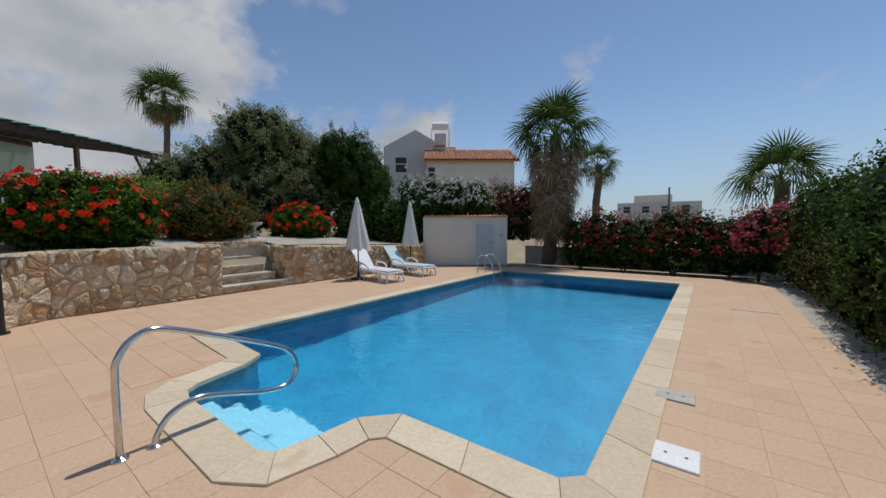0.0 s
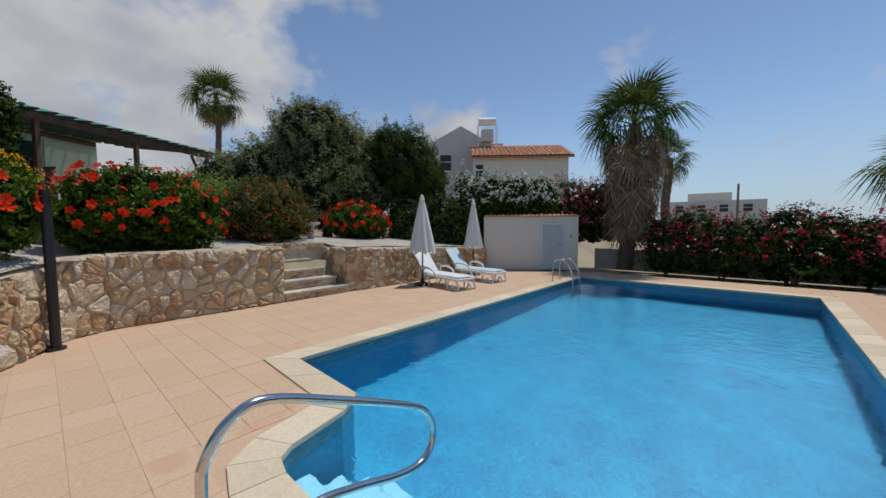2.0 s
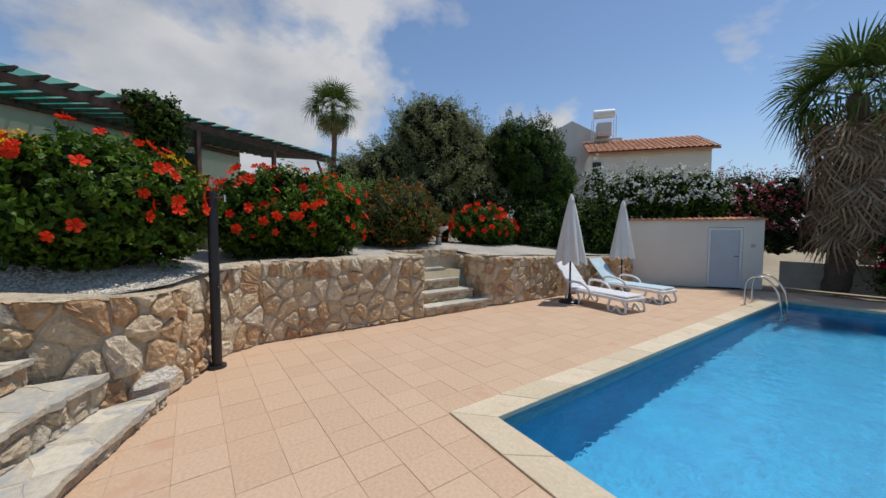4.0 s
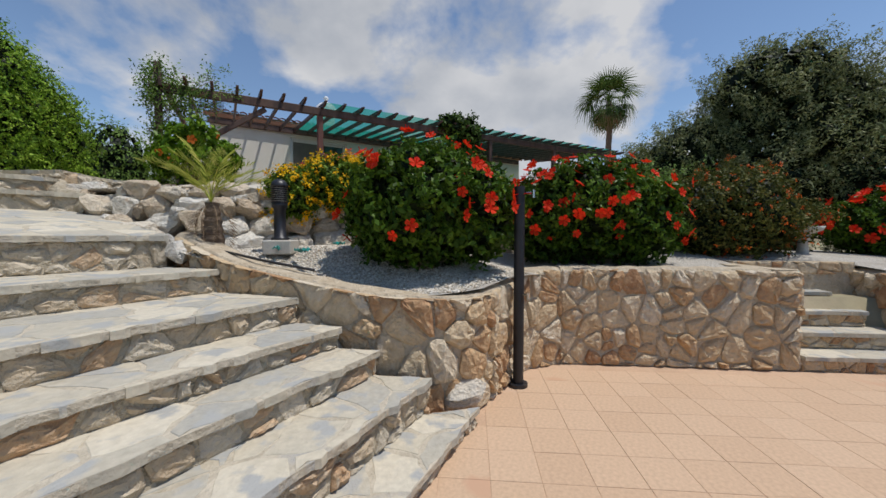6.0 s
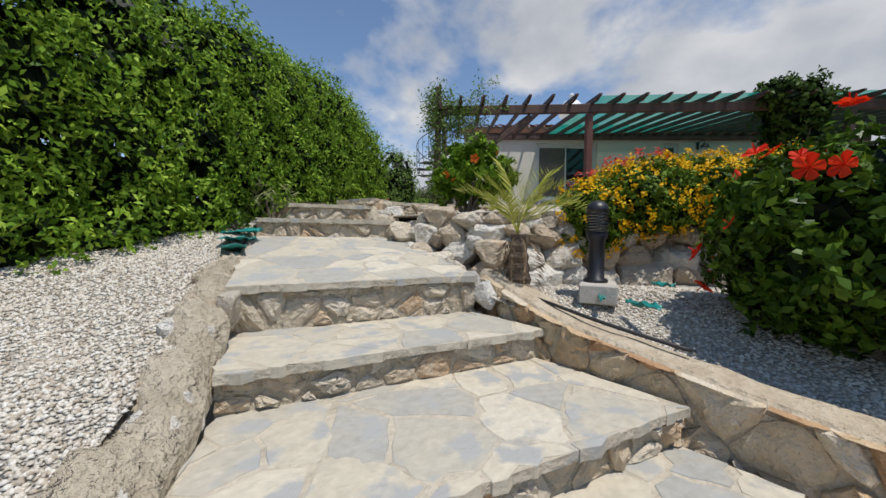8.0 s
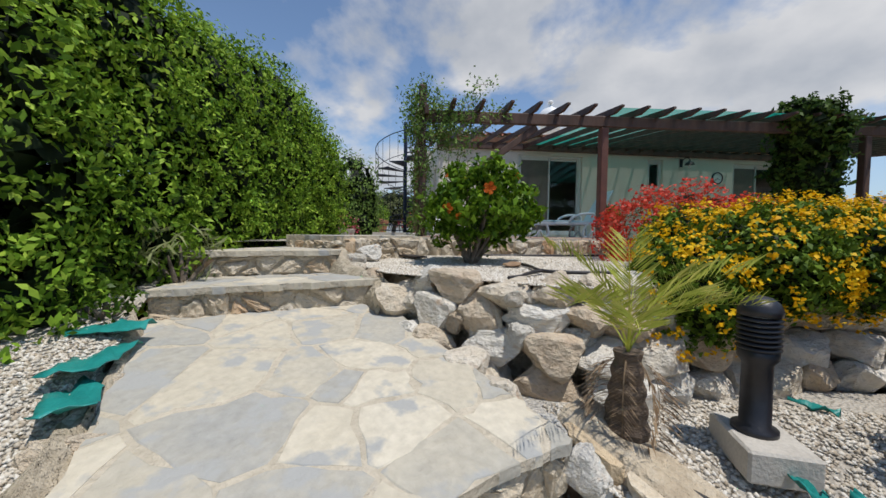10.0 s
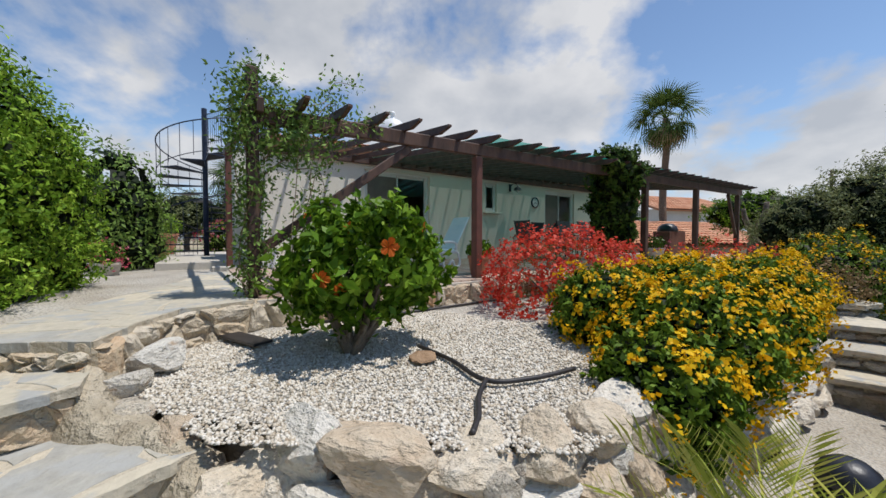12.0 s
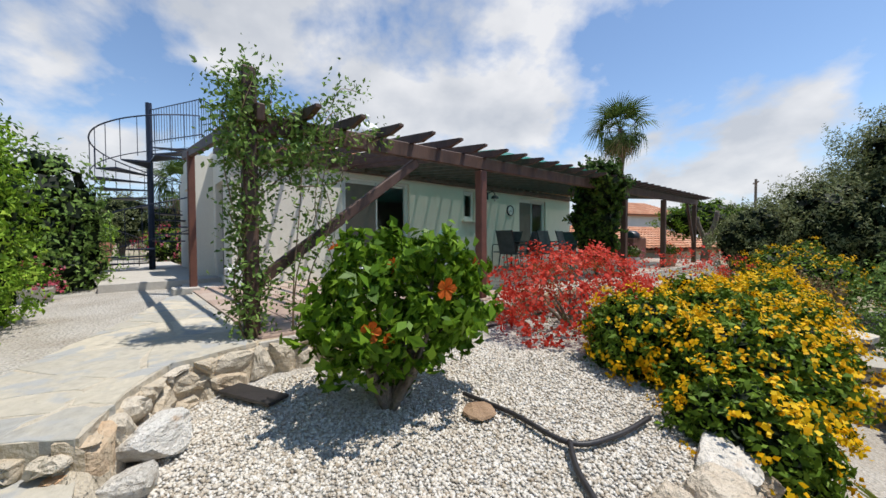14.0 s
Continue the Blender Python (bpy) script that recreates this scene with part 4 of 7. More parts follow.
sliding_door(4.76, 6.55, TERRACE_Z + 0.05, 4.68, "window_1", "white aluminium sliding patio door with dark screen")
sliding_door(8.45, 8.92, 3.86, 4.69, "window_2", "small white kitchen window, dark inside", n_panels=1, blind=False)
sliding_door(11.08, 12.68, TERRACE_Z + 0.05, 4.67, "window_3", "white aluminium sliding patio door onto the terrace")
bm = bmesh.new()
box(bm, (0, 0, 0), (0.62, 0.16, 0.05), Matrix.Translation(hp(8.685, 0.03, 3.83)) @ pose(0, 0, 0, 0, 0, HOUSE_TURN), 0.008)
tagged(part("window_sill", bm, WALL), "cream sill below the small window", "sill", kind="structure")
for d0, d1 in ((-1.35, -0.65), (-3.95, -3.2)):
    bm = bmesh.new()
    wall_with_openings(bm, 2.76, 2.80, 2.6, 4.45, [], d0, d1)
    tagged(part("door_side", bm, SHUTTER), "tall dark side window in the cream wall", "window", kind="structure")

# terrace slab with paving
bm = bmesh.new()
wall_with_openings(bm, 2.0, 17.5, 2.0, TERRACE_Z - 0.02, [], 0.0, 4.15)
wall_with_openings(bm, 0.9, 2.64, 2.0, TERRACE_Z + 0.06, [], -4.2, -0.9)
wall_with_openings(bm, 2.0, 2.64, 2.0, TERRACE_Z - 0.02, [], -0.9, 0.0)
wall_with_openings(bm, 1.0, 2.64, 2.0, TERRACE_Z - 0.04, [], -10.5, -4.2)
terrace = tagged(part("terrace", bm, CONCRETE), "paved terrace slab in front of the villa", "terrace", kind="structure")
rt = random.Random(5)
tv, tf = [], []
for i in range(38):
    for j in range(10):
        u0, d0 = 2.02 + 0.405 * i, 0.03 + 0.405 * j
        b = len(tv)
        for z, g in ((TERRACE_Z - 0.02, 0), (TERRACE_Z, 0.003)):
            tv += [hp(u0 + g, d0 + g, z), hp(u0 + 0.395 - g, d0 + g, z), hp(u0 + 0.395 - g, d0 + 0.395 - g, z), hp(u0 + g, d0 + 0.395 - g, z)]
        tf += [(b + 4, b + 5, b + 6, b + 7)] + [(b + k, b + (k + 1) % 4, b + 4 + (k + 1) % 4, b + 4 + k) for k in range(4)]
TERRATILE = material("terrace_tile", [(0.36, 0.25, 0.19), (0.44, 0.32, 0.25), (0.50, 0.40, 0.32)], 2, 0.7, 0.2, vary="island", fine=40, depth=0.003)
tagged(raw("terrace_tiles", tv, tf, TERRATILE, terrace), kind="stuff")

# ---------------------------------------------------------------- pergola
pergola = thing("pergola", "dark-stained timber pergola with green shade net over the terrace", "pergola")
PZ = lambda u: 4.28 + 0.018 * max(0, u - 2.4)
for u in (4.83, 9.6, 12.25, 15.3):
    bm = bmesh.new()
    beam(bm, hp(u, 3.93, TERRACE_Z), hp(u, 3.93, PZ(u) - 0.09), 0.12, 0.12, 0.012)
    part("post", bm, RUSTWOOD if u < 9 else WOOD, pergola)
bm = bmesh.new()
beam(bm, hp(2.0, 3.93, TERRACE_Z - 0.02), hp(2.0, 3.93, 4.72), 0.11, 0.11, 0.012)
part("corner_post", bm, WOOD, pergola, "dark post wrapped in climbing vine")
bm = bmesh.new()
beam(bm, hp(2.05, 0.25, TERRACE_Z + 0.02), hp(2.05, 0.25, 4.72), 0.10, 0.10, 0.012)
part("post", bm, RUSTWOOD, pergola)
bm = bmesh.new()
for a, b in ((2.0, 8.9), (8.9, 15.6)):
    beam(bm, hp(a, 3.93, PZ(a)), hp(b, 3.93, PZ(b)), 0.08, 0.165, 0.01)
part("front_beam", bm, WOOD, pergola)
bm = bmesh.new()
beam(bm, hp(2.6, 0.06, 4.86), hp(14.3, 0.06, 4.86), 0.07, 0.16, 0.01)
part("wall_beam", bm, WOOD, pergola)
bm = bmesh.new()
beam(bm, hp(2.05, 4.1, 4.33), hp(2.05, -0.5, 4.78), 0.07, 0.14, 0.01)
part("end_beam", bm, WOOD, pergola)
for a, b in ((hp(2.05, 3.9, 2.95), hp(3.75, 3.9, 4.20)), (hp(15.2, 3.93, 3.2), hp(14.5, 3.93, 4.40))):
    bm = bmesh.new()
    beam(bm, a, b, 0.07, 0.10, 0.01)
    part("brace", bm, WOOD, pergola)


def rafter_mesh(length, rise):
    bm = bmesh.new()
    prof = [(0.0, -0.045), (length - 0.20, -0.045), (length, 0.02), (length, 0.045), (0.0, 0.045)]
    rings = [[bm.verts.new((s, d, z - rise * d / length)) for d, z in prof] for s in (-0.024, 0.024)]
    bm.faces.new(rings[0]), bm.faces.new(rings[1][::-1])
    for j in range(5):
        bm.faces.new((rings[0][j], rings[1][j], rings[1][(j + 1) % 5], rings[0][(j + 1) % 5]))
    bmesh.ops.recalc_face_normals(bm, faces=bm.faces)
    me = bpy.data.meshes.new("rafter")
    bm.to_mesh(me)
    bm.free()
    me.materials.append(WOOD)
    return me


rafter = rafter_mesh(4.34, 0.46)
HM = Matrix((HU, HN, Vector((0, 0, 1)))).transposed().to_4x4()
u, k = 2.42, 0
while u < 15.6:
    ob = new("rafter", rafter)
    ob.parent = pergola
    ob.matrix_basis = Matrix.Translation(hp(u, 0.0, PZ(u) + 0.55)) @ HM
    u += 0.41
nv, nf = [], []
for i in range(26):
    for j in range(9):
        uu, d = 4.9 + 10.4 * i / 25, 0.1 + 4.0 * j / 8
        nv.append(hp(uu, d, PZ(uu) + 0.62 - 0.46 * d / 4.34 + 0.02 * math.sin(uu * 15.3)))
for i in range(25):
    for j in range(8):
        nf.append((i * 9 + j, i * 9 + j + 1, i * 9 + j + 10, i * 9 + j + 9))
raw("shade_net", nv, nf, NET, pergola, True, "green woven shade netting")

# ---------------------------------------------------------------- plants: helpers
def leaf_cloud(name, pts, nrm, size, mat, parent, rnd, width=0.45, spread=0.8, label=""):
    """Many small folded leaves as one mesh. pts, nrm: places and the ways they face."""
    n = len(pts)
    d = nrm + rnd.normal(0, spread, (n, 3))
    d /= np.linalg.norm(d, axis=1)[:, None] + 1e-9
    t = np.cross(d, rnd.normal(0, 1, (n, 3)))
    t /= np.linalg.norm(t, axis=1)[:, None] + 1e-9
    b = np.cross(d, t)
    s = (size * rnd.uniform(0.6, 1.3, n))[:, None]
    v = np.stack((pts - t * s * 0.5, pts + b * s * width * 0.5 + d * s * 0.10, pts + t * s * 0.5 - d * s * 0.05, pts - b * s * width * 0.5 + d * s * 0.10), 1)
    return bulk(name, v.reshape(-1, 3), np.arange(4 * n).reshape(-1, 4), mat, parent, label)


def blob_points(blobs, count, rnd, lump=0.16, freq=1.6, inner=0.35, floor=None, clump=0.0):
    """Points in the outer shell of a heap of ellipsoids (centre, radii), with an uneven outline; and their outward ways."""
    areas = np.array([b[1][0] * b[1][1] + b[1][1] * b[1][2] + b[1][0] * b[1][2] for b in blobs])
    out_p, out_n = [], []
    got = 0
    while got < count:
        which = rnd.choice(len(blobs), size=count, p=areas / areas.sum())
        c = np.array([b[0] for b in blobs], dtype=float)[which]
        r = np.array([b[1] for b in blobs], dtype=float)[which]
        d = rnd.normal(0, 1, (count, 3))
        d /= np.linalg.norm(d, axis=1)[:, None]
        q = c * freq + d * 2.1
        wob = 1 + lump * (np.sin(q[:, 0] * 3.1 + q[:, 1] * 1.7) * np.cos(q[:, 2] * 2.9 + q[:, 0]) + 0.6 * np.sin(q[:, 1] * 6.3 + q[:, 2] * 5.1 + q[:, 0] * 4.0) + 0.45 * np.sin(q[:, 0] * 13 + q[:, 2] * 9) * np.sin(q[:, 1] * 12 - q[:, 2] * 7))
        depth = 1 - np.abs(rnd.normal(0, inner * 0.4, count))
        p = c + d * r * (wob * depth)[:, None]
        keep = depth > 0.15
        if clump:
            f = 6.28 / clump
            x, y, z = p[:, 0] * f, p[:, 1] * f, p[:, 2] * f
            g = np.sin(x + 1.3 * np.sin(0.7 * y)) * np.sin(y + 1.1 * np.sin(0.8 * z)) + np.sin(z + 1.2 * np.sin(0.9 * x)) * np.sin(0.6 * x - 0.7 * y)
            pit = np.clip(0.25 - g, 0.0, 1.1)
            p = p - d * (clump * 0.55 * pit)[:, None]
            keep &= rnd.uniform(0, 1, count) > 0.55 * pit
        for bc, br in blobs:
            e = (((p - np.array(bc)) / (np.array(br) * 0.72)) ** 2).sum(1) < 1
            keep &= ~(e & (rnd.uniform(0, 1, count) < 0.93))
        if floor is not None:
            keep &= p[:, 2] > floor
        nn = d / r
        nn /= np.linalg.norm(nn, axis=1)[:, None]
        out_p.append(p[keep])
        out_n.append(nn[keep])
        got += keep.sum()
    return np.concatenate(out_p)[:count], np.concatenate(out_n)[:count]


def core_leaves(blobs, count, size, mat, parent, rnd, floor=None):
    """Inner foliage that closes a crown, its shade put into a near-black colour."""
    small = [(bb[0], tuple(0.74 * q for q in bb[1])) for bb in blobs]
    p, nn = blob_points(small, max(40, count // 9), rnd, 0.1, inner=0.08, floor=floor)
    leaf_cloud("inner_leaves", p, nn, size * 3.0, L_INNER_SHADE, parent, rnd, 0.9, 0.35)


def limbs(name, base, targets, r, mat, parent, sub=0):
    bm = bmesh.new()
    base = Vector(base)
    for t in targets:
        t = Vector(t)
        mid = base.lerp(t, 0.5) + Vector((random.uniform(-0.1, 0.1), random.uniform(-0.1, 0.1), 0.08)) * (t - base).length * 0.5
        tube(bm, smoothed([base, mid, t], 4), r, 7, r * 0.25)
    return part(name, bm, mat, parent, smooth=True)


def flower_mesh(name, mat, r):
    """Five broad petals round a stamen."""
    bm = bmesh.new()
    for k in range(5):
        a = 2 * math.pi * k / 5
        ring = [bm.verts.new((0, 0, 0))]
        for da, rr, z in ((-0.55, 0.7, 0.28), (-0.35, 1.0, 0.20), (0.05, 1.05, 0.32), (0.42, 0.95, 0.18), (0.6, 0.65, 0.25)):
            ring.append(bm.verts.new((r * rr * math.cos(a + da), r * rr * math.sin(a + da), r * z)))
        for j in range(1, 5):
            bm.faces.new((ring[0], ring[j], ring[j + 1]))
    rod(bm, (0, 0, 0), (0, 0.12 * r, r * 0.95), r * 0.06, 5)
    me = bpy.data.meshes.new(name)
    bm.to_mesh(me)
    bm.free()
    me.materials.append(mat)
    return me


def bush(name, label, blobs, count, size, mat, seed, base, flowers=None, lump=0.14, width=0.5, floor=None, category="bush", stem=0.03, inner=0.35, spread=0.8, group="", solid=True):
    """A shrub: stems, a crown of leaves, and flowers given as (mesh, number, least height share)."""
    rnd = np.random.default_rng(seed)
    random.seed(seed)
    ob = thing(name, label, category, group)
    p, nn = blob_points(blobs, count, rnd, lump, inner=inner, floor=floor, clump=size * 3.6)
    leaf_cloud("leaves", p, nn, size, mat, ob, rnd, width, spread)
    if solid:
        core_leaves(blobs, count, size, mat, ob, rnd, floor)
    limbs("branch_work", base, [Vector(b[0]) + Vector((0, 0, b[1][2] * 0.3)) for b in blobs] + [Vector(b[0]) + Vector((b[1][0] * 0.5 * sx, b[1][1] * 0.5 * sy, 0)) for b in blobs[:2] for sx in (-1, 1) for sy in (-1, 1)], stem, BARK, ob)
    for mesh, number, jut in flowers or ():
        fp, fn = blob_points(blobs, number * 3, rnd, lump, inner=0.02, floor=floor)
        picked = [i for i in range(len(fp)) if fn[i][2] > -0.45][:number]
        for i in picked:
            f = new("flower", mesh)
            f.parent = ob
            way = Vector(fn[i]) + Vector(rnd.normal(0, 0.35, 3))
            f.matrix_basis = Matrix.Translation(Vector(fp[i]) + Vector(fn[i]) * jut) @ way.to_track_quat("Z", "Y").to_matrix().to_4x4() @ Matrix.Scale(rnd.uniform(0.75, 1.15), 4)
    return ob


HIBRED = flower_mesh("red_flower", F_RED, 0.068)
HIBORANGE = flower_mesh("orange_flower", F_ORANGE, 0.058)
HIBSMALL = flower_mesh("small_red_flower", F_RED, 0.072)
HIBBIG = flower_mesh("broad_red_flower", F_RED, 0.085)

# hibiscus bushes behind the stone walls
bush("hibiscus_bush", "round glossy hibiscus bush covered in red flowers", [((-7.78, 0.45, 1.93), (0.68, 0.76, 0.72)), ((-7.88, 0.95, 1.86), (0.55, 0.60, 0.60)), ((-7.9, 0.05, 1.90), (0.54, 0.52, 0.62))], 16000, 0.08, L_HIB, 11, (-7.8, 0.45, 1.1), [(HIBRED, 64, 0.07)], group="hibiscus bushes")
bush("hibiscus_bush", "broad dark hibiscus bush with many red flowers", [((-9.3, 2.65, 1.95), (0.85, 0.95, 0.78)), ((-9.3, 3.35, 1.85), (0.7, 0.7, 0.68)), ((-9.3, 2.1, 1.85), (0.7, 0.62, 0.68))], 19000, 0.08, L_HIB, 12, (-9.3, 2.7, 1.2), [(HIBSMALL, 125, 0.07)], group="hibiscus bushes")
rust = [((-10.4, 5.55, 1.95), (0.95, 1.0, 0.85)), ((-10.75, 5.95, 1.8), (0.8, 0.65, 0.7)), ((-10.3, 4.9, 1.85), (0.75, 0.7, 0.72))]
rust_bush = bush("lantana_bush", "olive-green shrub with small rust-orange blooms", rust, 30000, 0.055, L_RUST, 13, (-10.4, 5.5, 1.0), lump=0.2)
bush("hibiscus_bush", "small hibiscus bush with red flowers by the birdbath", [((-10.7, 8.4, 1.75), (0.75, 0.95, 0.62)), ((-10.7, 9.0, 1.65), (0.6, 0.6, 0.5))], 17000, 0.075, L_HIB, 14, (-10.7, 8.5, 1.0), [(HIBBIG, 95, 0.07)], group="hibiscus bushes")
bush("hibiscus_bush", "young light-green hibiscus bush with a few orange flowers on white gravel", [((-9.17, -3.45, 2.84), (0.43, 0.45, 0.42)), ((-9.3, -3.15, 2.84), (0.34, 0.36, 0.33)), ((-9.05, -3.72, 2.77), (0.30, 0.32, 0.30)), ((-9.2, -3.6, 3.15), (0.25, 0.28, 0.22)), ((-9.05, -3.2, 3.12), (0.22, 0.22, 0.24))], 5200, 0.095, L_HIBLIGHT, 15, (-9.13, -3.51, 2.15), [(HIBORANGE, 7, 0.03)], lump=0.34, group="hibiscus bushes", inner=0.8, solid=False)


def heads(parent, blobs, number, seed, mat, r, petals=9, lump=0.14, floor=None, label=""):
    """Small flower clusters over a shrub, as one scattered mesh."""
    rnd = np.random.default_rng(seed)
    p, nn = blob_points(blobs, number, rnd, lump, inner=0.02, floor=floor)
    p = p + nn * 0.05
    pts = np.repeat(p, petals, 0) + rnd.normal(0, r, (number * petals, 3))
    leaf_cloud("blossom", pts, np.repeat(nn, petals, 0), r * 1.5, mat, parent, rnd, 0.9, 0.5, label)


heads(rust_bush, rust, 420, 44, F_ORANGE, 0.016, 8, 0.2, None, "small rust-orange blossom")
yb = [((-9.05, -1.05, 2.34), (0.60, 0.55, 0.42)), ((-9.6, -0.75, 2.45), (0.60, 0.55, 0.44)), ((-8.6, -1.5, 2.12), (0.42, 0.40, 0.42)), ((-9.6, -1.35, 2.42), (0.50, 0.50, 0.42)), ((-10.2, -0.35, 2.5), (0.50, 0.45, 0.42)), ((-10.0, 0.15, 2.45), (0.55, 0.55, 0.45)), ((-10.6, 0.85, 2.45), (0.55, 0.6, 0.42)), ((-9.35, -0.5, 2.36), (0.5, 0.5, 0.42))]
lan = bush("lantana_bush", "sprawling yellow-flowered lantana bush over a rock edge", yb, 46000, 0.055, L_LANT, 16, (-9.3, -0.7, 2.1), lump=0.12)
heads(lan, yb, 1350, 17, F_YELLOW, 0.021, 10, 0.12, 1.75, "bunches of yellow blossom")
rb = [((-11.05, -1.35, 2.62), (0.72, 0.82, 0.50)), ((-11.6, -0.8, 2.62), (0.58, 0.68, 0.42)), ((-10.6, -1.75, 2.55), (0.5, 0.5, 0.42))]
cor = bush("coral_bush", "arching coral-red firecracker bush by the terrace", rb, 5000, 0.055, L_RUST, 18, (-11.1, -1.3, 2.15), lump=0.25, width=0.12, inner=0.8, solid=False)
heads(cor, rb, 1150, 19, F_CORAL, 0.03, 7, 0.25, None, "sprays of coral-red blossom")

# ---------------------------------------------------------------- hedges, trees and palms
def hedge(name, label, spine, depth, count, size, mat, seed, base, lump=0.10, width=0.45, extra=None, category="hedge"):
    """A clipped hedge: overlapping blobs along a spine of (x, y, foot, top)."""
    rnd = np.random.default_rng(seed)
    ob = thing(name, label, category)
    blobs = []
    for (x, y, lo, hi) in spine:
        rz = (hi - lo) / 2
        blobs.append(((x, y, lo + rz * 0.30), (depth * 0.98, depth * 0.98, rz * 0.6)))
        blobs.append(((x, y, lo + rz * 0.80), (depth, depth, rz * 0.85)))
        blobs.append(((x, y, lo + rz * 1.25), (depth * 0.93, depth * 0.93, rz * 0.75)))
    p, nn = blob_points(blobs, count, rnd, lump, inner=0.28, floor=None, clump=0.34)
    lo = np.array([min(spine, key=lambda s: (s[0] - a) ** 2 + (s[1] - b) ** 2)[2] for a, b in p[:, :2]])
    keep = p[:, 2] > lo - 0.02
    leaf_cloud("leaves", p[keep], nn[keep], size, mat, ob, rnd, width, 0.75)
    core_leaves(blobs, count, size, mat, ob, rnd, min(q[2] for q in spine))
    for x, y, lo, hi in spine[::2]:
        limbs("stem", (x, y, lo - 0.4), [(x + random.uniform(-0.4, 0.4), y + random.uniform(-0.4, 0.4), lo + (hi - lo) * 0.8) for _ in range(3)], 0.035, BARK, ob)
    return ob, blobs


spine = []
for k in range(10):
    t = k / 11.2
    fx, fy = -3.5 + (-12.1 + 3.4) * t, -4.22 + (-9.12 + 4.45) * t
    foot = 1.35 + 1.1 * smooth01(t * 1.4)
    top = 4.50 + 0.72 * smooth01(t * 1.5) + 0.08 * math.sin(k * 2.1) - (0.35 if k == 9 else 0.0)
    spine.append((fx, fy, foot, top))
hedge("hedge", "tall clipped evergreen hedge beside the garden steps", spine, 0.88, 125000, 0.066, L_HEDGE, 31, 1.5, 0.17)
hedge("hedge", "leafy light-green hedge along the gravel yard", [(-13.6, -9.6, 2.4, 5.0), (-15.0, -10.9, 2.4, 4.6), (-16.6, -12.4, 2.4, 4.2), (-18.4, -14.2, 2.4, 3.8), (-20.5, -16.5, 2.4, 3.8)], 0.95, 16000, 0.10, L_VINE, 32, 2.4, 0.2)
hedge("hedge", "dense evergreen hedge beside the tiled pool deck", [(3.36 + 0.15 * math.sin(k), 3.0 + 1.05 * k, 0.0, 2.75 + 0.12 * math.sin(k * 2.3)) for k in range(12)], 0.85, 36000, 0.085, L_DARK, 33, 0.0, 0.18)
ob, _ = hedge("hedge", "brown dry underside growth of the deck hedge", [(2.98, 5.0 + 1.1 * k, 0.05, 1.5) for k in range(8)], 0.5, 7000, 0.07, L_BROWN, 34, 0.0, 0.3, 0.2)
ob, bl = hedge("bougainvillea_hedge", "dark bougainvillea hedge with crimson bracts along the back wall", [(-3.0 + 0.75 * k, 15.5, 0.1, 2.0 + 0.2 * math.sin(k * 1.9)) for k in range(7)], 0.75, 17000, 0.085, L_DARK, 35, 0.0, 0.2)
heads(ob, bl, 380, 36, F_MAG, 0.05, 6, 0.2, 0.7, "crimson bracts")
ob, bl = hedge("oleander_bush", "oleander bush with pink blossom at the deck corner", [(2.15, 14.9, 0.3, 2.05), (2.8, 14.7, 0.3, 2.15)], 0.65, 5200, 0.09, L_DARK, 37, 0.0, 0.2, 0.3, category="bush")
heads(ob, bl, 430, 38, F_PINK, 0.055, 6, 0.2, 0.8, "clusters of pink blossom")
ob, bl = hedge("oleander_bush", "white-flowering oleander leaning over the pool shed", [(-9.2, 12.6, 0.9, 3.4), (-8.6, 13.3, 0.9, 3.7), (-7.9, 13.8, 1.3, 3.6), (-7.2, 14.6, 1.9, 3.5), (-9.9, 13.4, 0.9, 3.9)], 0.75, 15000, 0.11, L_HIB, 39, 0.0, 0.22, 0.3, category="bush")
heads(ob, bl, 460, 40, F_WHITE, 0.05, 6, 0.2, 2.5, "clusters of white blossom")
ob, bl = hedge("oleander_bush", "pink-flowering oleander behind the pool shed", [(-6.6, 15.9, 1.0, 3.6), (-5.6, 16.5, 1.0, 3.5)], 0.9, 9000, 0.10, L_RUST, 41, 0.0, 0.22, 0.3, category="bush")
heads(ob, bl, 380, 42, F_PINK, 0.045, 6, 0.2, 1.6, "clusters of pink blossom")
hedge("shrub", "dark evergreen shrub in the shade of the trees", [(-9.6, 11.6, 0.8, 2.8), (-9.3, 12.2, 0.8, 2.9), (-10.6, 10.6, 0.8, 2.7)], 0.85, 9000, 0.10, L_DARK, 43, 0.0, 0.2, 0.4, category="bush")


def tree(name, label, base, blobs, count, size, mat, seed, trunk, lump=0.2, width=0.3):
    rnd = np.random.default_rng(seed)
    random.seed(seed)
    ob = thing(name, label, "tree")
    p, nn = blob_points(blobs, count, rnd, lump, inner=0.4, clump=0.75)
    leaf_cloud("crown", p, nn, size, mat, ob, rnd, width, 0.9)
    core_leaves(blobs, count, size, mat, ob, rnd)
    fork = Vector(base) + Vector((0.1, 0.1, (min(b[0][2] for b in blobs) - base[2]) * 0.55))
    bm = bmesh.new()
    tube(bm, smoothed([base, Vector(base).lerp(fork, 0.5) + Vector((0.05, -0.05, 0)), fork], 4), trunk, 10, trunk * 0.8)
    part("trunk", bm, BARK, ob, smooth=True)
    for b in blobs:
        limbs("limb", fork, [b[0]], trunk * 0.5, BARK, ob)
    return ob


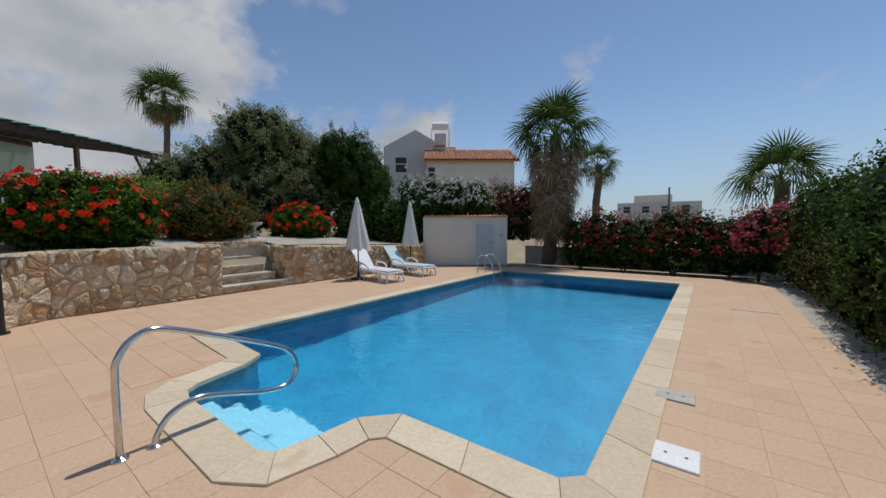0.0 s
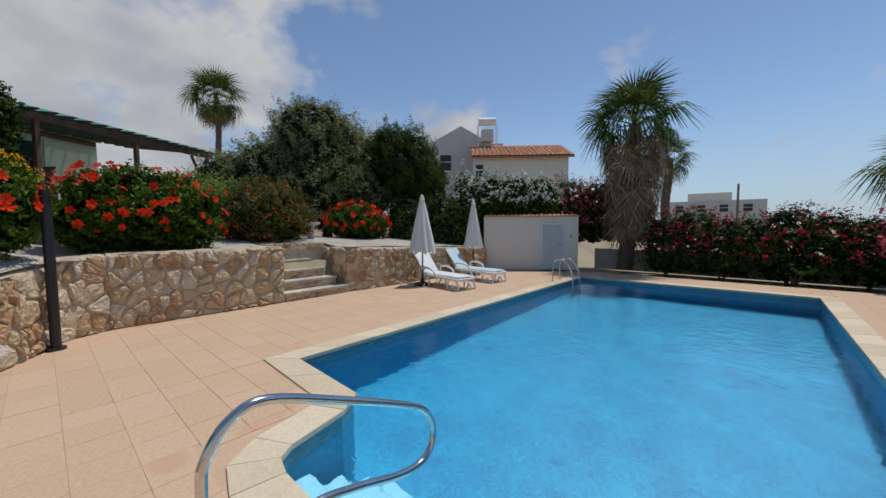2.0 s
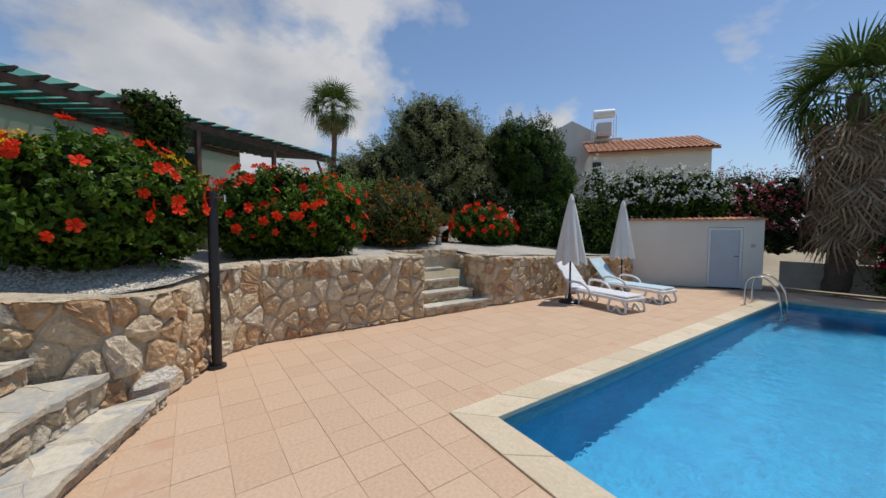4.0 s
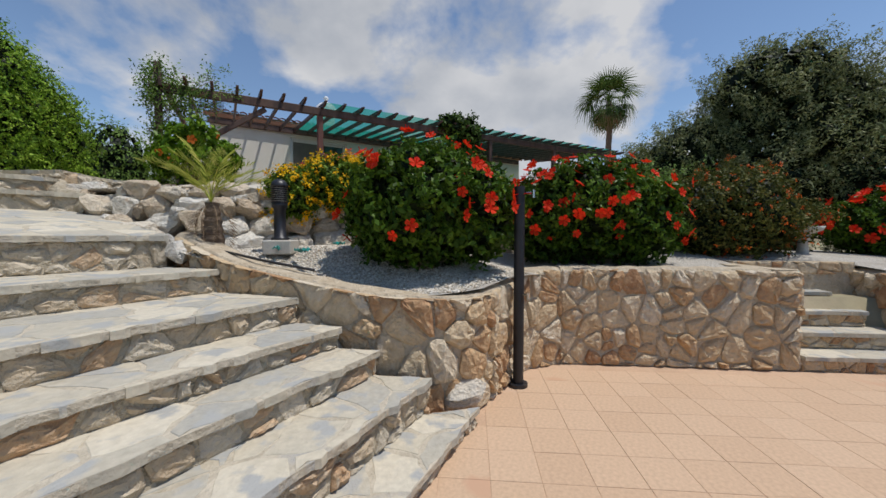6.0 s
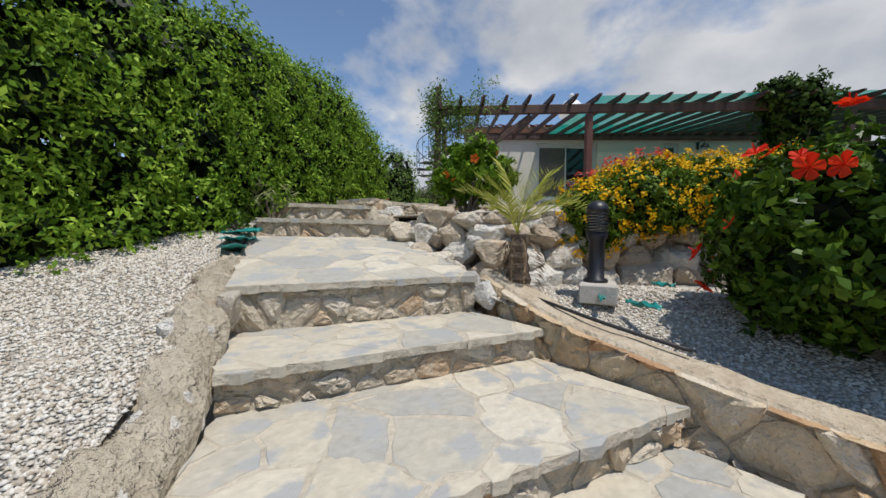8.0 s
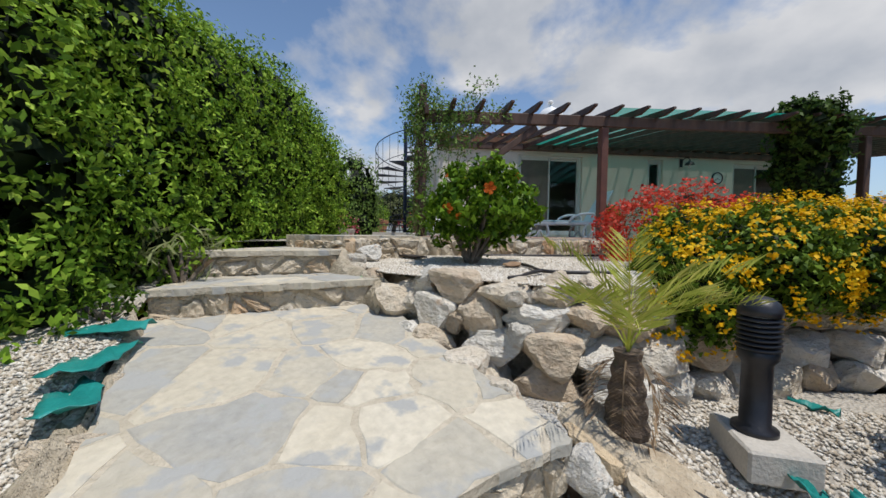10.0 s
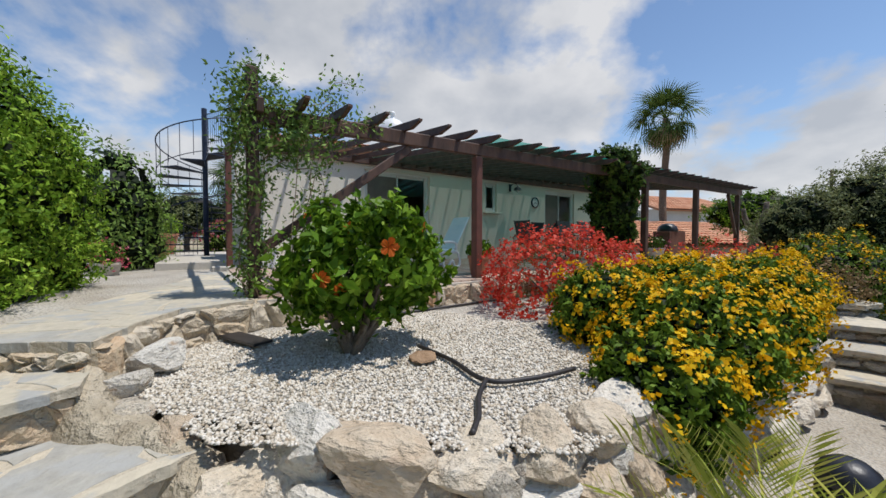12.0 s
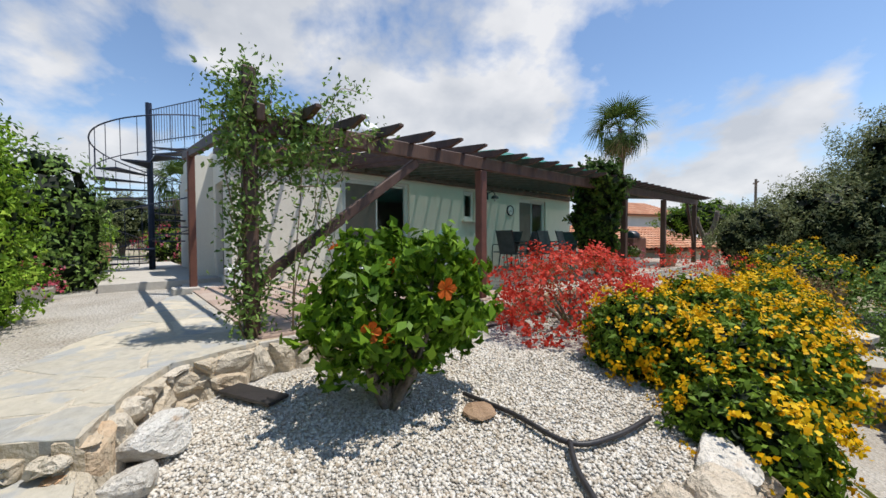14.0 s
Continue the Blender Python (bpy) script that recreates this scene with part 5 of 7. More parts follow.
tree("olive_tree", "large grey-green olive tree with a broad uneven crown", (-13.9, 9.2, 0.9), [((-14.0, 9.2, 4.0), (2.3, 2.3, 2.2)), ((-14.6, 7.4, 3.5), (1.7, 1.7, 1.6)), ((-13.4, 10.6, 3.9), (1.6, 1.6, 1.9)), ((-13.6, 8.6, 5.2), (1.5, 1.6, 1.3)), ((-15.4, 6.2, 3.2), (1.2, 1.3, 1.2)), ((-12.8, 9.8, 2.6), (1.5, 1.7, 1.5)), ((-13.2, 8.0, 2.6), (1.4, 1.5, 1.4))], 90000, 0.085, L_OLIVE, 51, 0.22)
tree("evergreen_tree", "dark evergreen tree beside the olive", (-10.9, 12.2, 0.8), [((-11.3, 11.6, 3.7), (1.2, 1.3, 1.9)), ((-11.8, 10.9, 4.3), (1.0, 1.0, 1.4)), ((-11.1, 12.3, 3.3), (0.8, 0.9, 1.5)), ((-11.2, 12.0, 2.0), (1.3, 1.4, 1.3))], 42000, 0.09, L_DARK, 52, 0.16)
tree("olive_tree", "small olive tree behind the gravel yard", (-25.0, -16.5, 2.2), [((-25, -16.5, 4.2), (1.7, 1.7, 1.3)), ((-24.2, -18.0, 4.0), (1.5, 1.5, 1.2)), ((-26, -14.8, 4.1), (1.4, 1.4, 1.1))], 14000, 0.13, L_OLIVE, 53, 0.15)
tree("olive_tree", "rounded tree standing beyond the terrace end", (-20.5, 9.0, 1.6), [((-20.5, 9.0, 4.1), (1.4, 1.8, 0.8)), ((-21, 10.4, 4.0), (1.0, 1.1, 0.7))], 7000, 0.13, L_HIBLIGHT, 54, 0.1)


def fan_mesh(name, mat, radius=0.95, stalk=0.9, blades=27, droop=0.35, sweep=115):
    """A fan leaf on a stalk along +x."""
    v, f = [], []

    def strip(pts, wide):
        b = len(v)
        for k, (p, w) in enumerate(zip(pts, wide)):
            side = Vector((-(pts[min(k + 1, len(pts) - 1)] - pts[max(k - 1, 0)]).y, (pts[min(k + 1, len(pts) - 1)] - pts[max(k - 1, 0)]).x, 0))
            side = side.normalized() * w if side.length > 1e-6 else Vector((0, w, 0))
            v.extend([p - side, p + side])
        for k in range(len(pts) - 1):
            f.append((b + 2 * k, b + 2 * k + 1, b + 2 * k + 3, b + 2 * k + 2))
    strip([Vector((0, 0, 0)), Vector((stalk * 0.5, 0, 0.02)), Vector((stalk, 0, 0))], (0.03, 0.022, 0.016))
    rr = random.Random(9)
    for k in range(blades):
        a = radians(-sweep + 2 * sweep * k / (blades - 1))
        ln = radius * (0.72 + 0.28 * math.cos(a * 0.8)) * rr.uniform(0.9, 1.05)
        d = Vector((math.cos(a), math.sin(a), 0))
        tip = -droop * rr.uniform(0.6, 1.5)
        strip([Vector((stalk, 0, 0)), Vector((stalk, 0, 0)) + d * ln * 0.55 + Vector((0, 0, 0.04 + tip * 0.12)), Vector((stalk, 0, 0)) + d * ln * 0.95 + Vector((0, 0, tip * 0.75))], (0.010, 0.026 * radius, 0.003))
    me = bpy.data.meshes.new(name)
    me.from_pydata([tuple(p) for p in v], [], f)
    me.materials.append(mat)
    return me


FAN = [fan_mesh("fan_frond", L_PALM, 0.9, 0.85, 25, 0.42), fan_mesh("fan_frond_old", L_PALM, 0.9, 0.8, 25, 0.85)]
FAN_DEAD = fan_mesh("dead_fan_frond", L_DEAD, 0.8, 0.7, 16, 0.5, 75)


def fan_palm(label, base, top, r0, r1, size, green, dead, seed, low=-25, skirt=1.5):
    rnd = random.Random(seed)
    ob = thing("fan_palm", label, "palm tree", "fan palms")
    base, top = Vector(base), Vector(top)
    bm = bmesh.new()
    n_ring = 26
    pts = [base.lerp(top, k / n_ring) + Vector((0.06 * math.sin(k * 0.35), 0.05 * math.cos(k * 0.3), 0)) for k in range(n_ring + 1)]
    rings = []
    for k, p in enumerate(pts):
        r = (r0 + (r1 - r0) * k / n_ring) * (1.07 if k % 2 else 0.97)
        rings.append([bm.verts.new(p + Vector((r * math.cos(a), r * math.sin(a), 0))) for a in (2 * math.pi * j / 12 for j in range(12))])
    for q0, q1 in zip(rings, rings[1:]):
        for j in range(12):
            bm.faces.new((q0[j], q0[(j + 1) % 12], q1[(j + 1) % 12], q1[j]))
    bm.faces.new(rings[-1])
    part("trunk", bm, PALMBARK, ob, smooth=True)
    for k in range(green + dead):
        az = k * 2.399 + rnd.uniform(-0.2, 0.2)
        if k < green:
            e, me, off = 82 - (82 - low) * (k / green) ** 0.9 + rnd.uniform(-8, 8), FAN[0 if k < green * 0.6 else 1], 0.0
        else:
            q = (k - green) / max(1, dead)
            e, me, off = -38 - 26 * q + rnd.uniform(-12, 12), FAN_DEAD, -skirt * q
        fr = new("frond" if k < green else "dead_frond", me)
        fr.parent = ob
        fr.matrix_basis = Matrix.Translation(top + Vector((0, 0, off))) @ Matrix.Rotation(az, 4, "Z") @ Matrix.Rotation(-radians(e), 4, "Y") @ Matrix.Rotation(rnd.uniform(-0.5, 0.5), 4, "X") @ Matrix.Scale(size * rnd.uniform(0.85, 1.1), 4)
    return ob


fan_palm("tall slim fan palm rising behind the villa", (-26.9, 9.34, 1.5), (-26.9, 9.34, 9.8), 0.20, 0.16, 1.22, 38, 8, 3, -72, 0.2)
fan_palm("fan palm with a skirt of dead fronds by the pool shed", (-4.35, 15.6, 0), (-4.15, 15.7, 5.2), 0.28, 0.20, 1.22, 34, 84, 4, -24, 2.9)
fan_palm("fan palm standing farther behind the pool", (-4.6, 24.6, 0), (-4.6, 24.6, 5.3), 0.25, 0.2, 0.95, 22, 6, 5, -40, 0.6)
fan_palm("young fan palm above the deck hedge", (2.7, 16.6, 0), (2.7, 16.6, 2.9), 0.2, 0.18, 0.95, 24, 0, 6, -10)
fan_palm("fan palm behind the spiral stair", (-25.5, -14.0, 2.2), (-25.5, -14.0, 6.0), 0.3, 0.25, 1.1, 24, 10, 7, -35, 0.6)


def feather_mesh(name, mat, length=0.95, curl=0.62, pairs=26):
    v, f = [], []
    rr = random.Random(4)

    def at(t):
        return Vector((length * t * (1 - 0.12 * t), 0, length * (0.35 * t - curl * t * t)))
    for k in range(12):
        a, b = at(k / 12), at((k + 1) / 12)
        w = 0.008 * (1 - k / 14)
        i = len(v)
        v.extend([a + Vector((0, -w, 0)), a + Vector((0, w, 0)), b + Vector((0, w, 0)), b + Vector((0, -w, 0))])
        f.append((i, i + 1, i + 2, i + 3))
    for k in range(pairs):
        t = 0.22 + 0.78 * k / pairs
        p = at(t)
        for s in (-1, 1):
            ln = 0.24 * length * (1.15 - abs(t - 0.55)) * rr.uniform(0.8, 1.15)
            d = Vector((0.75, s * 0.72, rr.uniform(-0.15, 0.35))).normalized()
            sd = Vector((0.72, -s * 0.75, 0)) * 0.0042
            i = len(v)
            v.extend([p, p + d * ln * 0.5 + sd + Vector((0, 0, 0.01)), p + d * ln - Vector((0, 0, 0.05 * ln)), p + d * ln * 0.5 - sd])
            f.append((i, i + 1, i + 2, i + 3))
    me = bpy.data.meshes.new(name)
    me.from_pydata([tuple(p) for p in v], [], f)
    me.materials.append(mat)
    return me


dp = thing("date_palm", "young feather palm with yellowing fronds on white gravel", "palm tree")
bm = bmesh.new()
lathe(bm, [(0.125 - 0.062 * k / 11 + (0.012 if k % 2 else -0.004), 0.050 * k) for k in range(12)], 10, Matrix.Translation((-7.48, -1.83, 1.40)))
part("trunk", bm, PALMBARK, dp, "stubby scaly trunk")
FEATHER, FEATHER_DEAD = feather_mesh("feather_frond", L_YPALM), feather_mesh("dead_feather_frond", L_DEAD, 0.7, 1.25)
rp = random.Random(12)
for k in range(16):
    dead = k >= 10
    fr = new("dead_frond" if dead else "frond", FEATHER_DEAD if dead else FEATHER)
    fr.parent = dp
    fr.matrix_basis = Matrix.Translation((-7.46, -1.83, 1.95)) @ Matrix.Rotation(k * 2.4 + rp.uniform(-0.3, 0.3), 4, "Z") @ Matrix.Rotation(-radians(-38 if dead else 74 - 5.0 * k + rp.uniform(-6, 6)), 4, "Y") @ Matrix.Scale(rp.uniform(0.60, 0.86), 4)


# ---------------------------------------------------------------- rocks
def rock_mesh(seed):
    bm = bmesh.new()
    bmesh.ops.create_icosphere(bm, subdivisions=3, radius=0.5)
    o = Vector((seed * 3.7, seed * 1.3, 0))
    rc_ = random.Random(300 + seed)
    cuts = [(Vector((rc_.gauss(0, 1), rc_.gauss(0, 1), rc_.gauss(0, 0.8))).normalized(), rc_.uniform(0.33, 0.47)) for _ in range(12)]
    for v in bm.verts:
        p = v.co.copy()
        q = Vector([math.copysign(abs(c * 2) ** 0.6 / 2, c) for c in p])
        q *= 1.12 * (1 + 0.22 * noise.noise(p * 1.8 + o))
        for d, h in cuts:
            over = q.dot(d) - h
            if over > 0:
                q -= d * over * 0.92
        v.co = q * (1 + 0.10 * noise.noise(p * 5.0 + o) + 0.05 * noise.noise(p * 11.0 + o))
    me = bpy.data.meshes.new("rock")
    bm.to_mesh(me)
    bm.free()
    me.materials.append(ROCK)
    return me


ROCKS = [rock_mesh(k) for k in range(8)]
rr = random.Random(21)


def boulder(x, y, z, sx, sy, sz, turn, label="pale weathered limestone boulder in a dry-stone edge", group="edging boulders"):
    ob = tagged(new("boulder", rr.choice(ROCKS)), label, "rock", group)
    ob.matrix_basis = Matrix.Translation((x, y, z)) @ Matrix.Rotation(turn, 4, "Z") @ Matrix.Rotation(rr.uniform(-0.25, 0.25), 4, "X") @ Matrix.Rotation(rr.uniform(-0.2, 0.2), 4, "Y") @ Matrix.Diagonal((sx, sy, sz, 1))


EDGE = smoothed([(-8.06, -3.80, 0), (-7.80, -3.25, 0), (-7.78, -2.65, 0), (-7.92, -2.1, 0), (-8.25, -1.66, 0), (-8.75, -1.1, 0), (-9.3, -0.35, 0), (-9.9, 0.6, 0), (-10.6, 1.5, 0)], 8)
elen, eat = along([(p.x, p.y, 0) for p in EDGE])
for z, inset, size in ((1.50, 0.00, 0.36), (1.72, 0.07, 0.37), (1.93, 0.13, 0.36), (2.12, 0.20, 0.34)):
    s = rr.uniform(0, 0.2)
    while s < elen:
        w = size * rr.uniform(0.75, 1.45)
        p, nn = eat(s + w / 2)
        ground = 1.9 if s < 0.75 else 1.45
        if not (z < ground):
            boulder(p.x - nn.x * inset, p.y - nn.y * inset, z + rr.uniform(-0.04, 0.04), w * 1.08, size * rr.uniform(0.8, 1.1), size * rr.uniform(0.72, 0.95), math.atan2(nn.x, -nn.y) + rr.uniform(-0.15, 0.15))
        s += w
for x, y, z, s in ((-7.98, -3.72, 1.92, 0.42), (-7.82, -3.42, 1.72, 0.36), (-8.14, -4.1, 2.10, 0.26), (-8.2, -4.40, 2.16, 0.22), (-8.44, -4.60, 2.24, 0.24), (-7.3, -2.25, 1.50, 0.30), (-7.42, -2.55, 1.56, 0.34), (-7.55, -2.85, 1.62, 0.34), (-7.72, -3.2, 1.72, 0.34), (-7.18, -1.98, 1.42, 0.26), (-6.93, 0.95, 0.20, 0.30), (-8.75, -4.72, 2.28, 0.3), (-9.0, -4.80, 2.25, 0.22)):
    boulder(x, y, z, s * rr.uniform(0.9, 1.3), s, s * rr.uniform(0.6, 0.9), rr.uniform(0, 3))
for _ in range(46):
    p, nn = eat(rr.uniform(0.3, elen))
    s = rr.uniform(0.10, 0.20)
    boulder(p.x - nn.x * rr.uniform(-0.02, 0.2), p.y - nn.y * rr.uniform(-0.02, 0.2), rr.uniform(1.62, 2.22), s * 1.2, s, s * 0.9, rr.uniform(0, 3), "small pale filler stone between edging boulders", "filler stones")
# mortared kerb beside the steps
kerb = thing("stone_kerb", "rough mortared stone kerb beside the steps", "kerb")
kerb["kind"] = "structure"
kc = smoothed([(-3.75, -0.62, 0.45), (-4.12, -1.22, 0.82), (-4.5, -1.66, 1.06), (-5.02, -2.36, 1.30), (-5.36, -2.95, 1.56), (-5.9, -3.8, 1.72), (-6.45, -4.72, 1.93)], 7)
kv, kf = [], []
for k, p in enumerate(kc):
    d = (kc[min(k + 1, len(kc) - 1)] - kc[max(k - 1, 0)]).to_2d().normalized()
    s = Vector((d.y, -d.x, 0))
    for j in range(9):
        a = math.pi * j / 8
        w = 0.16 * (1 - 0.5 * smooth01((k - 28) / 10))
        jig = 0.45 * noise.noise(Vector((k * 0.45, j * 0.6, 3)))
        kv.append(p + s * math.cos(a) * w * (1 + jig) + Vector((0, 0, -0.16 + 0.19 * math.sin(a) * (1 + jig * 1.6))))
for k in range(len(kc) - 1):
    for j in range(8):
        kf.append((k * 9 + j, k * 9 + j + 1, k * 9 + j + 10, k * 9 + j + 9))
raw("mortar_ridge", kv, kf, KERBMORTAR, kerb, True)
for k in range(1, len(kc) - 4):
    ob = new("kerb_stone", rr.choice(ROCKS))
    ob.parent = kerb
    p = kc[k]
    ob.matrix_basis = Matrix.Translation(p + Vector((rr.uniform(-0.12, 0.12), rr.uniform(-0.08, 0.08), -0.11))) @ Matrix.Rotation(rr.uniform(0, 3), 4, "Z") @ Matrix.Diagonal((rr.uniform(0.18, 0.34), rr.uniform(0.16, 0.26), rr.uniform(0.16, 0.24), 1))

# rough mortar shoulder between the upper steps and the gravel
mv, mf = [], []
mc = smoothed([(-7.86, -3.66, 2.02), (-8.02, -3.95, 2.16), (-8.14, -4.30, 2.22), (-8.20, -4.62, 2.34), (-8.44, -4.80, 2.44)], 6)
for k, p in enumerate(mc):
    d = (mc[min(k + 1, len(mc) - 1)] - mc[max(k - 1, 0)]).to_2d().normalized()
    side = Vector((d.y, -d.x, 0))
    for j in range(9):
        a = math.pi * j / 8
        jig = 0.35 * noise.noise(Vector((k * 0.5, j * 0.6, 8)))
        mv.append(p + side * math.cos(a) * 0.14 * (1 + jig) + Vector((0, 0, -0.66 + 0.64 * math.sin(a) ** 0.35 * (1 + 0.06 * jig))))
for k in range(len(mc) - 1):
    for j in range(8):
        mf.append((k * 9 + j, k * 9 + j + 1, k * 9 + j + 10, k * 9 + j + 9))
tagged(raw("mortar_shoulder", mv, mf, KERBMORTAR, smooth=True), "rough mortar and stone shoulder beside the upper steps", "kerb", kind="structure")

# stone slab steps that lead down beside the lantana
for k, (x, y, z, w) in enumerate(((-11.7, 2.7, 2.22, 0.9), (-11.1, 2.35, 2.06, 0.7), (-10.7, 2.0, 1.86, 0.7), (-10.4, 1.7, 1.64, 0.7))):
    edge = [(x + rr.uniform(0.48, 0.62) * math.cos(a + 0.6), y + rr.uniform(0.38, 0.52) * math.sin(a + 0.6)) for a in (0.3, 1.3, 2.6, 3.5, 4.4, 5.6)]
    st = flagged("slab_step", edge, z, "rough pale stone slab step laid on rubble", 0.6, 0.06, 140 + k, bed=0.05)
    slab("rubble_core", [(x + (a - x) * 0.80, y + (b - y) * 0.80) for a, b in edge], z - 0.75, z - 0.05, KERBMORTAR, st)
    for (xa, ya), (xb, yb) in zip(edge, edge[1:] + edge[:1]):
        for level in range(3):
            for f in (0.25, 0.75):
                ob = new("rubble_stone", rr.choice(ROCKS))
                ob.parent = st
                f += rr.uniform(-0.1, 0.1)
                px, py = xa + (xb - xa) * f, ya + (yb - ya) * f
                ob.matrix_basis = Matrix.Translation((x + (px - x) * 0.84, y + (py - y) * 0.84, z - 0.16 - 0.19 * level)) @ Matrix.Rotation(math.atan2(yb - ya, xb - xa) + rr.uniform(-0.2, 0.2), 4, "Z") @ Matrix.Diagonal((rr.uniform(0.17, 0.25), rr.uniform(0.09, 0.13), rr.uniform(0.085, 0.11), 1))

# ---------------------------------------------------------------- things on the pool deck
def ngon_ring(bm, pts):
    bm.faces.new([bm.verts.new(p) for p in pts])


shower = thing("shower_post", "black garden shower post with chrome tap by the wall", "shower", at=(-7.56, 1.50, 0))
bm = bmesh.new()
rod(bm, (0, 0, 0.02), (0, 0, 2.1), 0.055, 20)
part("pole", bm, BLACK, shower, smooth=False)
bm = bmesh.new()
rod(bm, (0, 0, 0), (0, 0, 0.035), 0.10, 20)
part("base_plate", bm, BLACK, shower)
for z, ln in ((0.98, 0.07), (2.02, 0.13)):
    bm = bmesh.new()
    d = Vector((0.75, 0.66, 0))
    rod(bm, d * 0.05 + Vector((0, 0, z)), d * (0.05 + ln) + Vector((0, 0, z)), 0.014, 10)
    rod(bm, d * (0.05 + ln) + Vector((0, 0, z - 0.05)), d * (0.05 + ln) + Vector((0, 0, z + 0.03)), 0.02, 10)
    part("tap" if z < 1.5 else "shower_head", bm, STEEL, shower, "small chrome fitting")
bm = bmesh.new()
tube(bm, smoothed([(-0.04, -0.02, 0.04), (-0.16, -0.10, 0.03), (-0.22, -0.16, 0.16), (-0.20, -0.14, 0.42), (-0.26, -0.10, 0.60)], 5), 0.013, 7)
part("hose", bm, HOSE, shower, "thin black water hose")

rail = thing("pool_handrail", "polished stainless steel handrail over the pool steps", "handrail")
bm = bmesh.new()
tube(bm, smoothed([(-2.23, 1.79, 0.0), (-2.23, 1.79, 0.55), (-2.23, 1.81, 0.70), (-2.23, 1.90, 0.82), (-2.23, 2.05, 0.85), (-2.23, 2.41, 0.71), (-2.23, 2.80, 0.54), (-2.23, 3.0, 0.43), (-2.23, 3.09, 0.30), (-2.23, 3.09, 0.18), (-2.23, 3.0, 0.09), (-2.23, 2.80, 0.10), (-2.23, 2.48, 0.20), (-2.23, 2.26, 0.25), (-2.23, 2.09, 0.20), (-2.23, 2.0, 0.08), (-2.23, 1.98, 0.0)], 6), 0.0225, 14)
part("bent_tube", bm, STEEL, rail, smooth=True)
for y in (1.79, 1.98):
    bm = bmesh.new()
    lathe(bm, [(0.05, 0.0), (0.05, 0.008), (0.03, 0.02)], 16, Matrix.Translation((-2.23, y, 0)))
    part("flange", bm, STEEL, rail)

ladder = thing("pool_ladder", "stainless steel pool ladder at the far pool corner", "ladder")
for dy in (0, 0.50):
    bm = bmesh.new()
    y = 11.35 + dy
    tube(bm, smoothed([(-5.15, y, 0.0), (-5.15, y, 0.45), (-5.05, y, 0.62), (-4.88, y, 0.64), (-4.72, y, 0.52), (-4.58, y, 0.25), (-4.55, y, -0.1), (-4.54, y, -0.9)], 5), 0.021, 10)
    part("rail", bm, STEEL, ladder, smooth=True)
for k in range(3):
    bm = bmesh.new()
    box(bm, (-4.53, 11.6, -0.25 - 0.26 * k), (0.08, 0.50, 0.02), bevel=0.004)
    part("rung", bm, STEEL, ladder)


def parasol(at, height, turn, wide=1.15):
    ob = thing("parasol", "closed cream canvas parasol on a dark pole", "parasol", "parasols", at=pose(*at, 0, 0, turn))
    bm = bmesh.new()
    rod(bm, (0, 0, 0.05), (0, 0, height - 0.06), 0.021, 12)
    part("pole", bm, BLACK, ob)
    bm = bmesh.new()
    lathe(bm, [(0.24, 0.0), (0.24, 0.035), (0.20, 0.06), (0.05, 0.075), (0.035, 0.20)], 20)
    part("base", bm, BLACK, ob)
    bm = bmesh.new()
    rings = []
    for k in range(11):
        t = k / 10
        z = height - 0.10 - (height - 1.02) * t
        r = 0.055 + 0.185 * wide * t ** 0.85
        rings.append([bm.verts.new((r * (1 + 0.20 * t * math.cos(8 * a)) * math.cos(a + 0.25 * t), r * (1 + 0.20 * t * math.cos(8 * a)) * math.sin(a + 0.25 * t), z - (0.05 * math.cos(8 * a) if k == 10 else 0))) for a in (2 * math.pi * j / 48 for j in range(48))])
    for a, b in zip(rings, rings[1:]):
        for j in range(48):
            bm.faces.new((a[j], a[(j + 1) % 48], b[(j + 1) % 48], b[j]))
    bm.faces.new(rings[0])
    canopy = part("canopy", bm, CANVAS, ob, smooth=True)
    bm = bmesh.new()
    lathe(bm, [(0.075, height - 0.14), (0.05, height - 0.06), (0.02, height), (0.004, height + 0.02)], 14)
    part("cap", bm, CANVAS, canopy)
    return ob


parasol((-7.55, 8.36, 0), 2.46, 0, 1.45)
parasol((-7.75, 10.95, 0), 2.46, 20)


